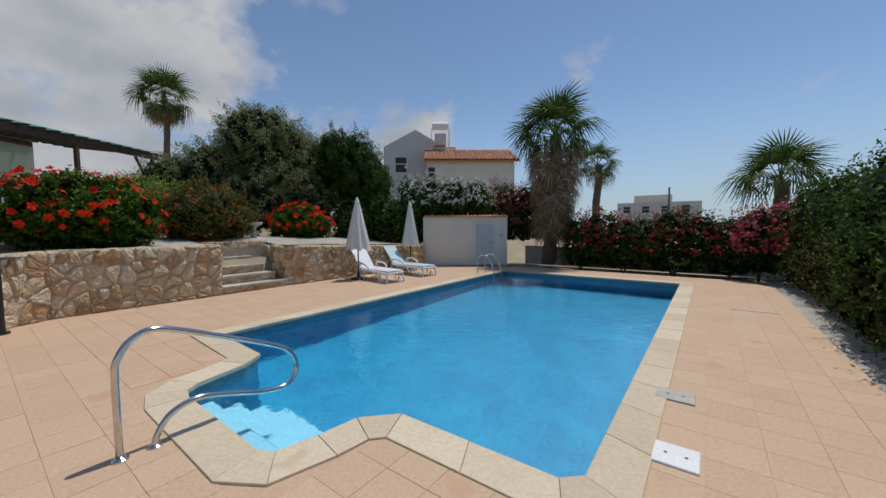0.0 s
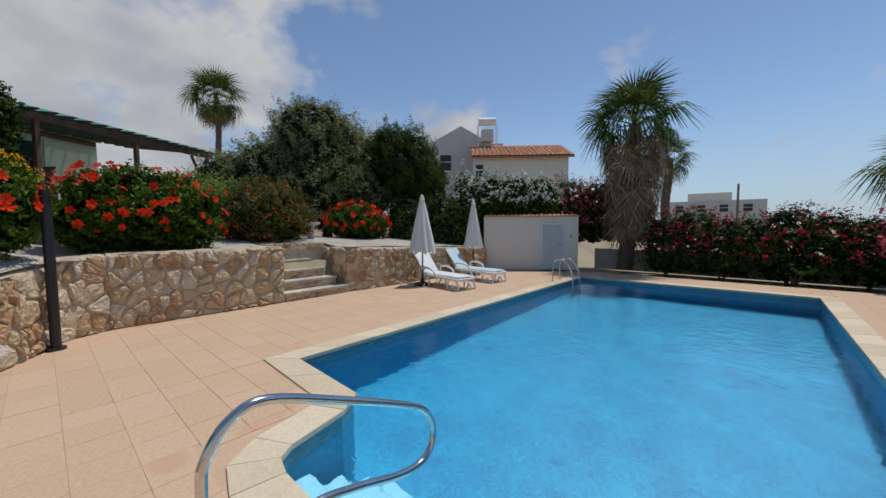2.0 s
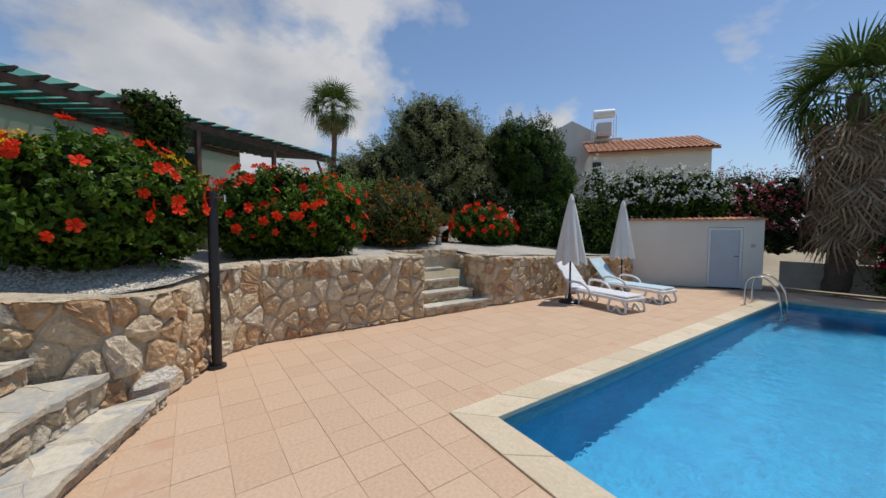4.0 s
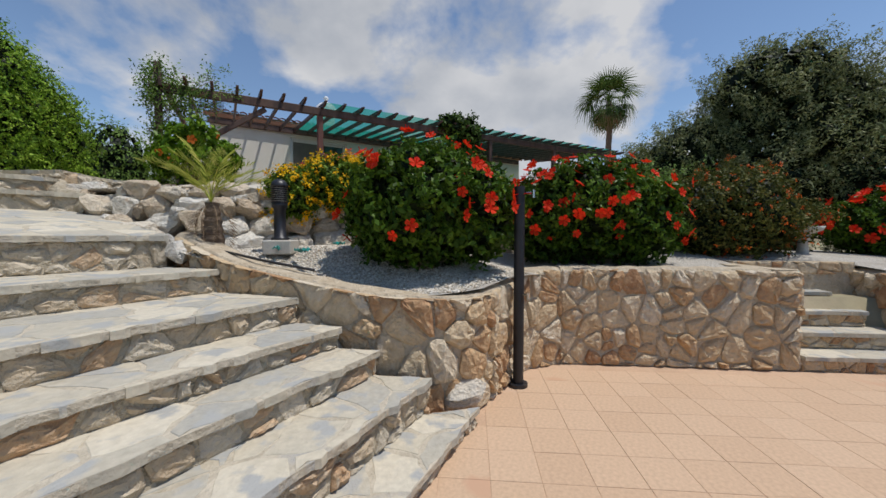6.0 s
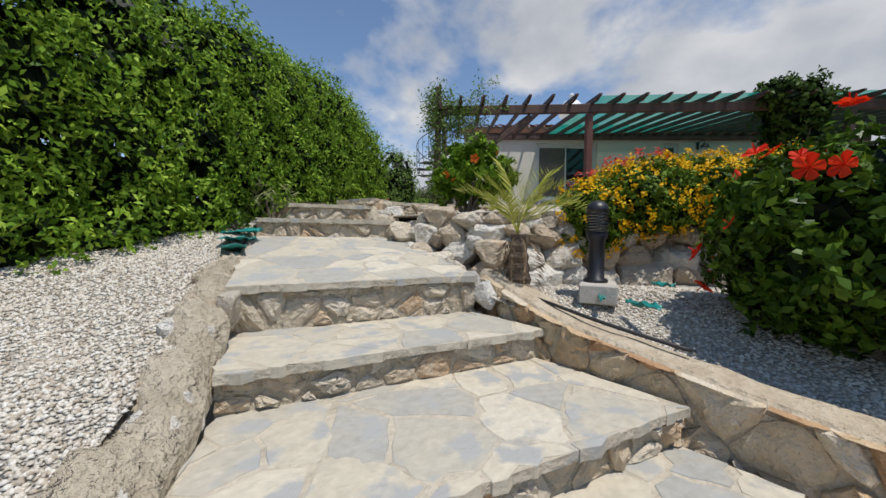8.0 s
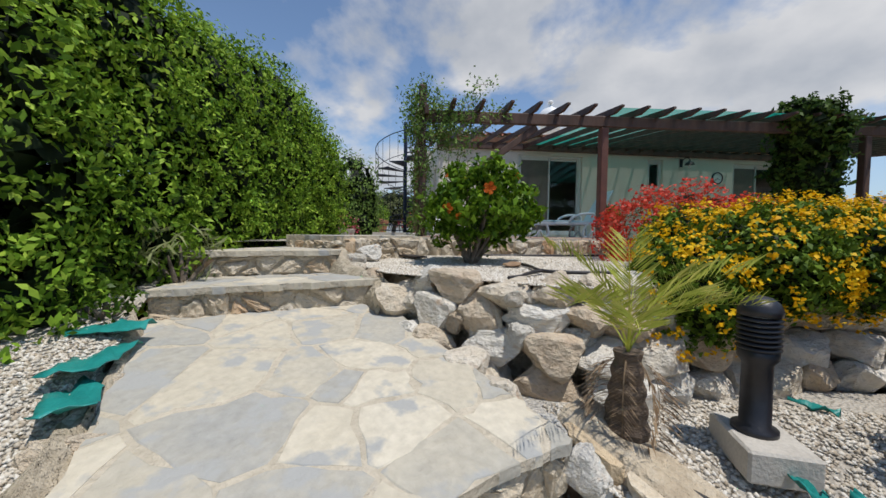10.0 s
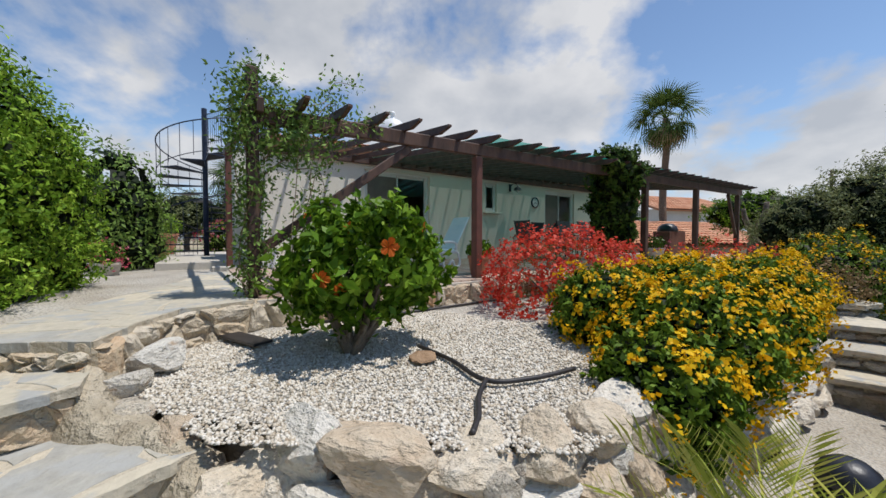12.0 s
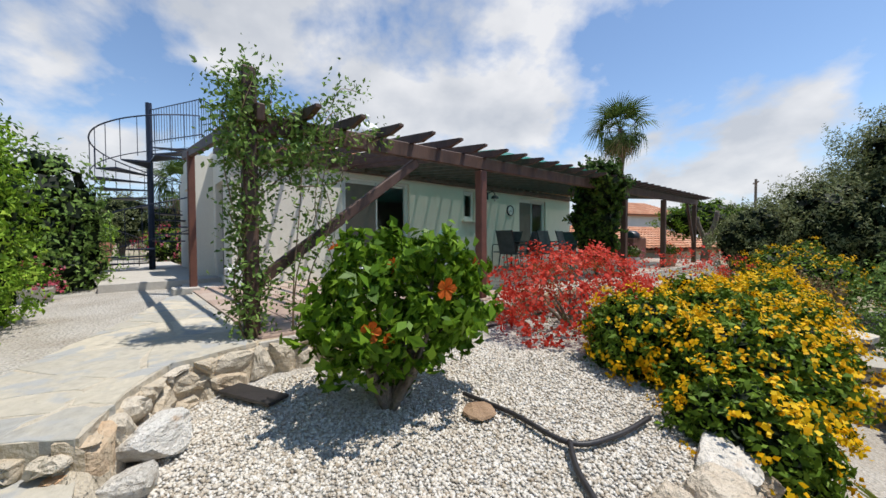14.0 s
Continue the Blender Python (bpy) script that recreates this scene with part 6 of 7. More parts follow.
def lounger(at, turn, mat, label, back=48):
    """A moulded lounger, head at -x, foot at +x."""
    ob = thing("sun_lounger", label, "sun lounger", "sun loungers", at=pose(*at, 0, 0, turn))
    bm = bmesh.new()
    for s in (-1, 1):
        beam(bm, (-0.55, s * 0.29, 0.30), (0.95, s * 0.29, 0.27), 0.05, 0.07, 0.015)
    for x in (-0.53, 0.93):
        beam(bm, (x, -0.27, 0.30 if x < 0 else 0.27), (x, 0.27, 0.30 if x < 0 else 0.27), 0.05, 0.06, 0.012)
    part("frame", bm, PLASTIC, ob)
    for x, z in ((-0.42, 0.28), (0.72, 0.26)):
        for s in (-1, 1):
            bm = bmesh.new()
            tube(bm, smoothed([(x - 0.14, s * 0.29, z), (x - 0.18, s * 0.30, 0.12), (x - 0.16, s * 0.30, 0.02), (x - 0.06, s * 0.30, 0.02), (x, s * 0.30, 0.13), (x + 0.10, s * 0.30, 0.02), (x + 0.20, s * 0.30, 0.02), (x + 0.20, s * 0.29, 0.14), (x + 0.12, s * 0.29, z)], 4), 0.024, 8)
            part("leg", bm, PLASTIC, ob, smooth=True)
    bm = bmesh.new()
    box(bm, (0.2, 0, 0.335), (1.42, 0.54, 0.03), bevel=0.012)
    part("seat", bm, mat, ob)
    b = radians(back)
    m = Matrix.Translation((-0.50, 0, 0.34)) @ Matrix.Rotation(b, 4, "Y")
    bm = bmesh.new()
    box(bm, (-0.38, 0, 0), (0.76, 0.54, 0.03), m, 0.012)
    part("backrest", bm, mat, ob)
    for s in (-1, 1):
        bm = bmesh.new()
        tube(bm, smoothed([(-0.48, s * 0.33, 0.34), (-0.46, s * 0.34, 0.47), (-0.2, s * 0.34, 0.49), (0.02, s * 0.33, 0.42), (0.1, s * 0.31, 0.30)], 4), 0.026, 8)
        part("armrest", bm, PLASTIC, ob, smooth=True)
    bm = bmesh.new()
    tube(bm, [(-0.78, -0.2, 0.62), (-0.62, -0.2, 0.28)], 0.014, 6)
    part("prop", bm, PLASTIC, ob)
    return ob


lounger((-7.05, 8.62, 0), -8, PLASTIC, "white plastic sun lounger with raised back on the deck")
lounger((-7.10, 10.15, 0), -4, BLUEPLASTIC, "white sun lounger with pale blue sling on the deck")
lounger(hp(5.25, 1.9, TERRACE_Z), HOUSE_TURN + 180, BLUEPLASTIC, "pale blue sun lounger on the shaded terrace", 60)

# pool shed
shed = thing("pool_shed", "small cream rendered pump shed with tiled edge", "shed")
SA = Vector((-8.3, 12.35, 0))


def sp(a, b, z):
    return SA + HN * a + HU * b + Vector((0, 0, z))


def skewed(bm, a0, a1, b0, b1, z0, z1):
    lo, hi = [bm.verts.new(sp(a, b, z0)) for a, b in ((a0, b0), (a1, b0), (a1, b1), (a0, b1))], [bm.verts.new(sp(a, b, z1)) for a, b in ((a0, b0), (a1, b0), (a1, b1), (a0, b1))]
    bm.faces.new(lo), bm.faces.new(hi)
    for j in range(4):
        bm.faces.new((lo[j], lo[(j + 1) % 4], hi[(j + 1) % 4], hi[j]))
    bmesh.ops.recalc_face_normals(bm, faces=bm.faces)


bm = bmesh.new()
skewed(bm, 0, 2.06, 0, 0.2, 0, 1.95)
skewed(bm, 2.90, 3.38, 0, 0.2, 0, 1.95)
skewed(bm, 2.06, 2.90, 0, 0.2, 1.74, 1.95)
skewed(bm, 0, 0.2, 0.2, 2.2, 0, 1.95)
skewed(bm, 3.18, 3.38, 0.2, 2.2, 0, 1.95)
skewed(bm, 0.2, 3.18, 2.0, 2.2, 0, 1.95)
skewed(bm, 0.2, 3.18, 0.2, 2.0, 1.85, 1.93)
bmesh.ops.remove_doubles(bm, verts=bm.verts, dist=0.001)
part("wall", bm, WALL, shed)
for k in range(22):
    bm = bmesh.new()
    a = 0.02 + 3.34 * k / 21.5
    pts = [(a + 0.075 * math.cos(t) + 0.075, 0.05 * math.sin(t)) for t in (math.pi * j / 6 for j in range(7))]
    r0, r1 = [bm.verts.new(sp(p, -0.06, 1.945 + z)) for p, z in pts], [bm.verts.new(sp(p, 0.30, 2.0 + z)) for p, z in pts]
    for j in range(6):
        bm.faces.new((r0[j], r0[j + 1], r1[j + 1], r1[j]))
    bm.faces.new(r0), bm.faces.new(r1)
    part("roof_tile", bm, ROOFTILE, shed)
door = tagged(new("shed_door"), "white louvred metal shed door with black handle", "door", kind="structure")
bm = bmesh.new()
skewed(bm, 2.07, 2.13, 0.0, 0.06, 0.02, 1.73)
skewed(bm, 2.83, 2.89, 0.0, 0.06, 0.02, 1.73)
skewed(bm, 2.13, 2.83, 0.0, 0.06, 1.67, 1.73)
skewed(bm, 2.13, 2.83, 0.0, 0.06, 0.02, 0.09)
skewed(bm, 2.13, 2.83, 0.05, 0.06, 0.09, 1.67)
part("door_frame", bm, WHITE, door)
for k in range(30):
    bm = bmesh.new()
    z = 0.10 + 1.56 * k / 30
    v = [bm.verts.new(sp(a, b, zz)) for a, b, zz in ((2.14, 0.005, z), (2.82, 0.005, z), (2.82, 0.045, z + 0.048), (2.14, 0.045, z + 0.048), (2.14, 0.012, z - 0.004), (2.82, 0.012, z - 0.004), (2.82, 0.05, z + 0.044), (2.14, 0.05, z + 0.044))]
    for q in ((0, 1, 2, 3), (7, 6, 5, 4), (0, 4, 5, 1), (3, 2, 6, 7)):
        bm.faces.new([v[i] for i in q])
    part("louvre", bm, WHITE, door)
bm = bmesh.new()
rod(bm, sp(2.79, -0.05, 0.92), sp(2.68, -0.05, 0.92), 0.011, 8)
rod(bm, sp(2.79, 0.0, 0.92), sp(2.79, -0.05, 0.92), 0.012, 8)
part("door_handle", bm, BLACK, door, "black lever handle")
bm = bmesh.new()
box(bm, (0, 0, 0), (0.09, 0.05, 0.09), Matrix.Translation(sp(3.13, -0.02, 1.22)) @ HM @ Matrix.Rotation(radians(90), 4, "Z"), 0.008)
tagged(part("wall_socket", bm, CONCRETE), "small grey outdoor socket box on the shed wall", "socket")
# low block wall behind the deck
bm = bmesh.new()
box(bm, (-1.2, 16.3, 0.3), (8.8, 0.2, 0.8))
tagged(part("wall_back", bm, CONCRETE), "low grey block wall behind the hedge", "wall", kind="structure")

# garden plants on the far deck edge, birdbath
bush("shrub", "small young leafy plant at the deck edge", [((0.1, 14.75, 0.42), (0.36, 0.3, 0.16))], 350, 0.12, L_VINE, 61, (0.1, 14.75, -0.1), width=0.35)
bath = thing("birdbath", "small pale stone birdbath on a pedestal", "birdbath", at=(-10.35, 6.62, 1.13))
bm = bmesh.new()
lathe(bm, [(0.17, 0.0), (0.17, 0.05), (0.09, 0.10), (0.07, 0.30), (0.09, 0.44), (0.12, 0.48)], 16)
part("pedestal", bm, CONCRETE, bath, smooth=True)
bm = bmesh.new()
lathe(bm, [(0.10, 0.48), (0.24, 0.55), (0.27, 0.62), (0.24, 0.62), (0.12, 0.55)], 18)
part("bowl", bm, CONCRETE, bath, smooth=True)

# garden bollard lamp
lamp = thing("bollard_lamp", "black ribbed garden bollard lamp on a concrete block", "garden lamp", at=(-7.80, -1.24, 0))
bm = bmesh.new()
box(bm, (0.02, 0.02, 1.46), (0.42, 0.30, 0.16), Matrix.Rotation(0.25, 4, "Z"), 0.012)
part("concrete_block", bm, CONCRETE, lamp, "rough concrete footing")
bm = bmesh.new()
lathe(bm, [(0.10, 1.54), (0.10, 1.565), (0.068, 1.58), (0.066, 1.90), (0.088, 1.93), (0.088, 1.98)], 20)
part("stem", bm, BLACK, lamp, smooth=True)
bm = bmesh.new()
lathe(bm, [(0.062, 1.98), (0.062, 2.15)], 18)
part("diffuser", bm, PLASTIC, lamp)
for k in range(7):
    bm = bmesh.new()
    lathe(bm, [(0.093, 1.975 + 0.025 * k), (0.096, 1.983 + 0.025 * k), (0.07, 1.993 + 0.025 * k)], 22)
    part("louvre_ring", bm, BLACK, lamp, smooth=True)
bm = bmesh.new()
lathe(bm, [(0.095, 2.15), (0.094, 2.18), (0.08, 2.215), (0.05, 2.24), (0.015, 2.25)], 22)
part("dome", bm, BLACK, lamp, smooth=True)


def pipe(label, pts, r):
    bm = bmesh.new()
    tube(bm, smoothed(pts, 6), r, 8)
    return tagged(part("garden_hose", bm, HOSE, smooth=True), label, "hose", "irrigation hoses")


pipe("black irrigation hose lying across white gravel", [(-9.2, -3.0, 2.245), (-8.9, -2.75, 2.24), (-8.56, -2.54, 2.235), (-8.6, -2.25, 2.235), (-8.75, -1.95, 2.24)], 0.016)
pipe("black irrigation hose branch over the rock edge", [(-8.56, -2.54, 2.24), (-8.36, -2.60, 2.23), (-8.15, -2.62, 2.22), (-8.0, -2.66, 2.22)], 0.016)
pipe("black irrigation hose along the terrace edge", [(-9.9, -4.0, 2.26), (-10.4, -3.2, 2.26), (-11.0, -2.35, 2.27), (-11.6, -1.5, 2.27)], 0.016)
pipe("black irrigation hose on the lower gravel", [(-7.45, -2.0, 1.47), (-7.25, -1.5, 1.42), (-7.12, -1.0, 1.34), (-7.08, -0.5, 1.26)], 0.014)
for x, y, z, s, tn in ((-6.12, -4.25, 1.86, 0.26, 0.9), (-5.95, -3.95, 1.79, 0.22, 1.2), (-6.28, -4.55, 1.94, 0.20, 2.2), (-7.50, -0.82, 1.42, 0.16, 0.9), (-7.52, -1.12, 1.44, 0.14, 0.3), (-8.5, -0.8, 1.47, 0.12, 1.0)):
    bm = bmesh.new()
    bmesh.ops.create_grid(bm, x_segments=8, y_segments=5, size=0.5)
    for v in bm.verts:
        v.co = Vector((v.co.x * s * 2, v.co.y * s * (0.9 if x > -6.6 else 0.3), 0.03 + 0.05 * noise.noise(v.co * 4 + Vector((x * 9, 0, 0)))))
    bmesh.ops.solidify(bm, geom=bm.faces[:], thickness=0.004)
    sh = tagged(part("plastic_sheet", bm, TEAL, smooth=True), "torn green plastic sheet on the gravel", "plastic sheet", "plastic scraps")
    sh.matrix_basis = pose(x, y, z - 0.01, 4, -3, math.degrees(tn))
bm = bmesh.new()
bmesh.ops.create_icosphere(bm, subdivisions=2, radius=0.10)
for v in bm.verts:
    v.co = Vector((v.co.x, v.co.y, v.co.z * 0.25)) * (1 + 0.6 * noise.noise(v.co * 9))
tagged(part("flat_stone", bm, BROWNSTONE), "flat rust-brown stone on white gravel", "stone").location = (-8.95, -2.95, 2.25)
bm = bmesh.new()
box(bm, (0, 0, 0), (0.5, 0.16, 0.02))
tagged(part("ground_cover", bm, HOSE), "scrap of black weed cloth on the gravel", "cloth").matrix_basis = pose(-9.35, -4.45, 2.25, 0, 0, 60)

# pebbles on the nearest gravel
pebbles("pebbles", [(-7.95, -3.8), (-7.9, -2.2), (-8.5, -1.5), (-9.8, -1.5), (-10.6, -3.0), (-9.75, -4.2), (-9.3, -4.8), (-8.5, -4.7)], h_up, 36000, 5, up_bed, 0.006, 0.0155)
pebbles("pebbles", [(-7.1, -1.9), (-6.95, -0.6), (-7.0, 0.9), (-8.3, 1.9), (-8.9, 0.2), (-8.2, -1.7), (-7.6, -2.3)], h_low, 14000, 6, low_bed, 0.008, 0.019)
pebbles("pebbles", [(-4.2, -1.35), (-4.9, -2.3), (-5.4, -3.0), (-6.5, -4.8), (-5.0, -4.6), (-3.4, -3.2), (-3.4, -1.4)], h_left, 32000, 7, left_bed, 0.006, 0.0145)

# ---------------------------------------------------------------- vine and climbers
rv = np.random.default_rng(71)
vine = thing("climbing_vine", "wispy climbing vine wound round the corner post", "vine")
post = hp(2.0, 3.93, 0)
stems = []
for k in range(9):
    a = rv.uniform(0, 6.28)
    pts = [Vector((post.x + 0.1 * math.cos(a), post.y + 0.1 * math.sin(a), 2.3))]
    for j in range(1, 7):
        z = 2.3 + j * rv.uniform(0.28, 0.43)
        pts.append(Vector((post.x + rv.normal(0, 0.05 + 0.014 * j), post.y + rv.normal(0, 0.05 + 0.014 * j), z)))
    stems.append(smoothed(pts, 4))
for k in range(5):
    pts = [hp(2.0, 3.93, 3.6 + 0.15 * k)]
    for j in range(1, 6):
        pts.append(hp(2.0 + j * rv.uniform(0.16, 0.30), 3.95 + rv.normal(0, 0.10), 3.6 + 0.15 * k + 0.12 * j + rv.normal(0, 0.10)))
    stems.append(smoothed(pts, 4))
for k in range(4):
    pts = [hp(2.3, 4.0, 2.3), hp(2.35 + rv.normal(0, 0.1), 4.0, 3.0), hp(2.5 + rv.normal(0, 0.2), 4.0, 3.6), hp(2.6 + rv.normal(0, 0.25), 4.0, 4.3)]
    stems.append(smoothed(pts, 5))
for s in stems:
    bm = bmesh.new()
    tube(bm, s, 0.008, 5, 0.003)
    part("stem", bm, L_DEAD, vine)
vp = []
for s in stems:
    for q in s[3:]:
        dense = 36 if q.z > 3.95 and (q - post).to_2d().length < 0.5 else 12
        for _ in range(dense):
            vp.append(q + Vector(rv.normal(0, 0.075, 3)))
vp = np.array(vp)
leaf_cloud("leaves", vp, rv.normal(0, 1, vp.shape), 0.055, L_VINE, vine, rv, 0.5, 0.6)

climb = [(hp(8.75, 3.75, 4.35), (0.55, 0.55, 0.62)), (hp(8.9, 3.6, 3.75), (0.52, 0.52, 0.62)), (hp(8.3, 3.9, 4.55), (0.5, 0.4, 0.32)), (hp(9.0, 3.6, 3.2), (0.42, 0.42, 0.5))]
climb = [(tuple(c), r) for c, r in climb]
bush("climbing_plant", "dense dark climbing plant hanging on the pergola", climb, 6500, 0.10, L_DARK, 72, tuple(hp(9.0, 3.6, 2.5)), lump=0.2, category="climber")

# ---------------------------------------------------------------- things on the terrace
def chair(at, turn):
    ob = thing("garden_chair", "grey sling garden chair with metal frame", "chair", "chairs round the table", at=Matrix.Translation(at) @ pose(0, 0, 0, 0, 0, turn))
    bm = bmesh.new()
    box(bm, (0, 0, 0.43), (0.50, 0.48, 0.03), bevel=0.01)
    part("seat", bm, FABRIC, ob)
    bm = bmesh.new()
    box(bm, (0, 0, 0.30), (0.50, 0.025, 0.62), Matrix.Translation((0, -0.24, 0.42)) @ Matrix.Rotation(radians(14), 4, "X"), 0.01)
    part("backrest", bm, FABRIC, ob)
    for s in (-1, 1):
        bm = bmesh.new()
        tube(bm, smoothed([(s * 0.27, 0.26, 0.0), (s * 0.27, 0.25, 0.5), (s * 0.27, 0.20, 0.64), (s * 0.27, -0.25, 0.63)], 4), 0.013, 6)
        part("armrest", bm, BLACK, ob, smooth=True)
        bm = bmesh.new()
        tube(bm, [(s * 0.25, -0.30, 0.0), (s * 0.25, -0.22, 0.43), (s * 0.25, -0.40, 1.02)], 0.013, 6)
        part("leg", bm, BLACK, ob)
    return ob


TM = Matrix.Translation(hp(9.9, 1.55, TERRACE_Z)) @ HM
table = thing("garden_table", "dark rectangular garden table on the terrace", "table", at=TM)
bm = bmesh.new()
box(bm, (0, 0, 0.72), (1.7, 0.95, 0.03), bevel=0.01)
part("tabletop", bm, BLACK, table)
for sx in (-1, 1):
    for sy in (-1, 1):
        bm = bmesh.new()
        rod(bm, (sx * 0.75, sy * 0.40, 0), (sx * 0.75, sy * 0.40, 0.71), 0.022, 8)
        part("leg", bm, BLACK, table)
first = chair(hp(9.4, 2.35, TERRACE_Z), HOUSE_TURN - 180)
for u, d, tn in ((10.2, 2.4, HOUSE_TURN - 170), (9.4, 0.75, HOUSE_TURN), (10.3, 0.75, HOUSE_TURN + 8), (8.65, 1.6, HOUSE_TURN - 90), (11.15, 1.6, HOUSE_TURN + 90)):
    copy_thing(first, Matrix.Translation(hp(u, d, TERRACE_Z)) @ pose(0, 0, 0, 0, 0, tn))

clock = thing("wall_clock", "round wall clock with grey rim on the villa front", "clock", at=Matrix.Translation(hp(10.58, 0.0, 4.24)) @ HM @ pose(0, 0, 0, -90, 0, 0))
bm = bmesh.new()
lathe(bm, [(0.17, 0.0), (0.17, 0.035), (0.145, 0.045), (0.14, 0.02)], 28)
part("rim", bm, NAVY, clock, smooth=False)
bm = bmesh.new()
lathe(bm, [(0.14, 0.018), (0.14, 0.024)], 28)
part("dial", bm, WHITE, clock)
for a, ln in ((0.6, 0.08), (2.4, 0.11)):
    bm = bmesh.new()
    beam(bm, (0, 0, 0.03), (ln * math.cos(a), ln * math.sin(a), 0.03), 0.012, 0.004, 0)
    part("hand_bar", bm, BLACK, clock)
wl_ = thing("wall_lamp", "black wrought lantern on a curled wall bracket", "wall lamp", at=Matrix.Translation(hp(9.45, 0.0, 4.62)) @ HM)
bm = bmesh.new()
tube(bm, smoothed([(0, 0.0, 0.0), (0, 0.12, 0.10), (0, 0.26, 0.10), (0, 0.32, 0.02)], 5), 0.011, 6)
part("bracket", bm, BLACK, wl_)
bm = bmesh.new()
lathe(bm, [(0.12, -0.10), (0.09, -0.04), (0.03, 0.0), (0.015, 0.03)], 14, Matrix.Translation((0, 0.32, 0)))
part("shade", bm, BLACK, wl_)
bm = bmesh.new()
lathe(bm, [(0.03, -0.10), (0.045, -0.14), (0.03, -0.18), (0.005, -0.19)], 10, Matrix.Translation((0, 0.32, 0)))
part("bulb", bm, PLASTIC, wl_)
bm = bmesh.new()
box(bm, (0, 0.02, 0), (0.08, 0.03, 0.22), bevel=0.006)
part("back_plate", bm, BLACK, wl_)

grill = thing("barbecue_grill", "black lidded barbecue in a brown wooden cabinet", "barbecue", at=Matrix.Translation(hp(15.6, 1.9, TERRACE_Z)) @ HM)
bm = bmesh.new()
box(bm, (0, 0, 0.42), (1.25, 0.55, 0.78), bevel=0.01)
part("cabinet", bm, RUSTWOOD, grill)
bm = bmesh.new()
lathe(bm, [(0.33, 0), (0.33, 0.06), (0.29, 0.18), (0.16, 0.28), (0.02, 0.30)], 18, Matrix.Translation((-0.15, 0, 0.81)))
part("lid", bm, BLACK, grill, smooth=True)
bm = bmesh.new()
box(bm, (0.45, 0, 0.83), (0.34, 0.5, 0.03), bevel=0.006)
part("side_shelf", bm, WOOD, grill)


def pot(at, r, h, label, mat=POT, plant=None, size=0.08, count=500, flowers=None):
    ob = thing("plant_pot", label, "plant pot", "plant pots", at=at)
    bm = bmesh.new()
    lathe(bm, [(r * 0.72, 0), (r * 0.80, h * 0.25), (r * 0.95, h * 0.82), (r * 1.04, h * 0.84), (r * 1.04, h), (r * 0.92, h), (r * 0.90, h * 0.9)], 22)
    part("pot", bm, mat, ob)
    if plant:
        rnd = np.random.default_rng(int(abs(at[0]) * 100))
        p, nn = blob_points([((0, 0, h + r * 0.5), (r * 1.1, r * 1.1, r * 0.9))], count, rnd)
        leaf_cloud("leaves", p, nn, size, plant, ob, rnd)
        if flowers:
            heads(ob, [((0, 0, h + r * 0.55), (r * 1.1, r * 1.1, r * 0.9))], 24, 5, flowers, 0.035, 7)


pot(Vector((-18.4, -12.9, 2.45)), 0.55, 0.78, "large ribbed terracotta pot by the gravel yard")
pot(Vector((-20.2, -14.0, 2.45)), 0.55, 0.80, "large ribbed terracotta pot with shrub", plant=L_HEDGE, count=1500, size=0.11)
pot(hp(5.15, 3.6, TERRACE_Z), 0.17, 0.30, "terracotta pot with a leafy plant by the pergola post", plant=L_HIBLIGHT)
pot(hp(10.6, 3.7, TERRACE_Z), 0.2, 0.34, "stone pot with pink geraniums by the pergola", CONCRETE, L_HIB, 0.06, 500, F_PINK)
pot(hp(12.9, 3.9, TERRACE_Z), 0.2, 0.36, "terracotta pot with red geraniums by the pergola", POT, L_HIB, 0.06, 500, F_RED)
pot(Vector((-12.4, -8.6, 2.44)), 0.22, 0.22, "low stone pot of pink flowers beside the hedge", CONCRETE, L_HIB, 0.06, 500, F_PINK)
bm = bmesh.new()
box(bm, (0, 0, 0.17), (0.34, 0.24, 0.34), bevel=0.02)
box(bm, (0, 0, 0.36), (0.26, 0.16, 0.06), bevel=0.01)
tagged(part("white_planter", bm, WHITE), "small white concrete planter on the terrace", "planter").matrix_basis = Matrix.Translation(hp(2.62, 0.5, TERRACE_Z)) @ HM
bm = bmesh.new()
box(bm, (0, 0, 0.06), (0.36, 0.30, 0.14), bevel=0.012)
tagged(part("footing_block", bm, CONCRETE), "concrete footing block at the pergola post", "concrete block").matrix_basis = Matrix.Translation(hp(1.95, 0.25, TERRACE_Z - 0.08)) @ HM

stump = thing("tree_stump", "bare forked tree trunk beyond the terrace", "tree")
bm = bmesh.new()
b0 = Vector((-18.6, 7.4, 1.6))
tube(bm, smoothed([b0, b0 + Vector((0, 0, 1.2)), b0 + Vector((0.05, 0.1, 1.9))], 4), 0.17, 9, 0.13)
tube(bm, smoothed([b0 + Vector((0, 0, 1.6)), b0 + Vector((0.1, 0.25, 2.2)), b0 + Vector((0.1, 0.35, 2.7))], 4), 0.10, 8, 0.07)
tube(bm, smoothed([b0 + Vector((0, 0, 1.6)), b0 + Vector((-0.1, -0.2, 2.2)), b0 + Vector((-0.1, -0.25, 2.5))], 4), 0.09, 8, 0.06)
part("trunk", bm, BARK, stump, smooth=True)

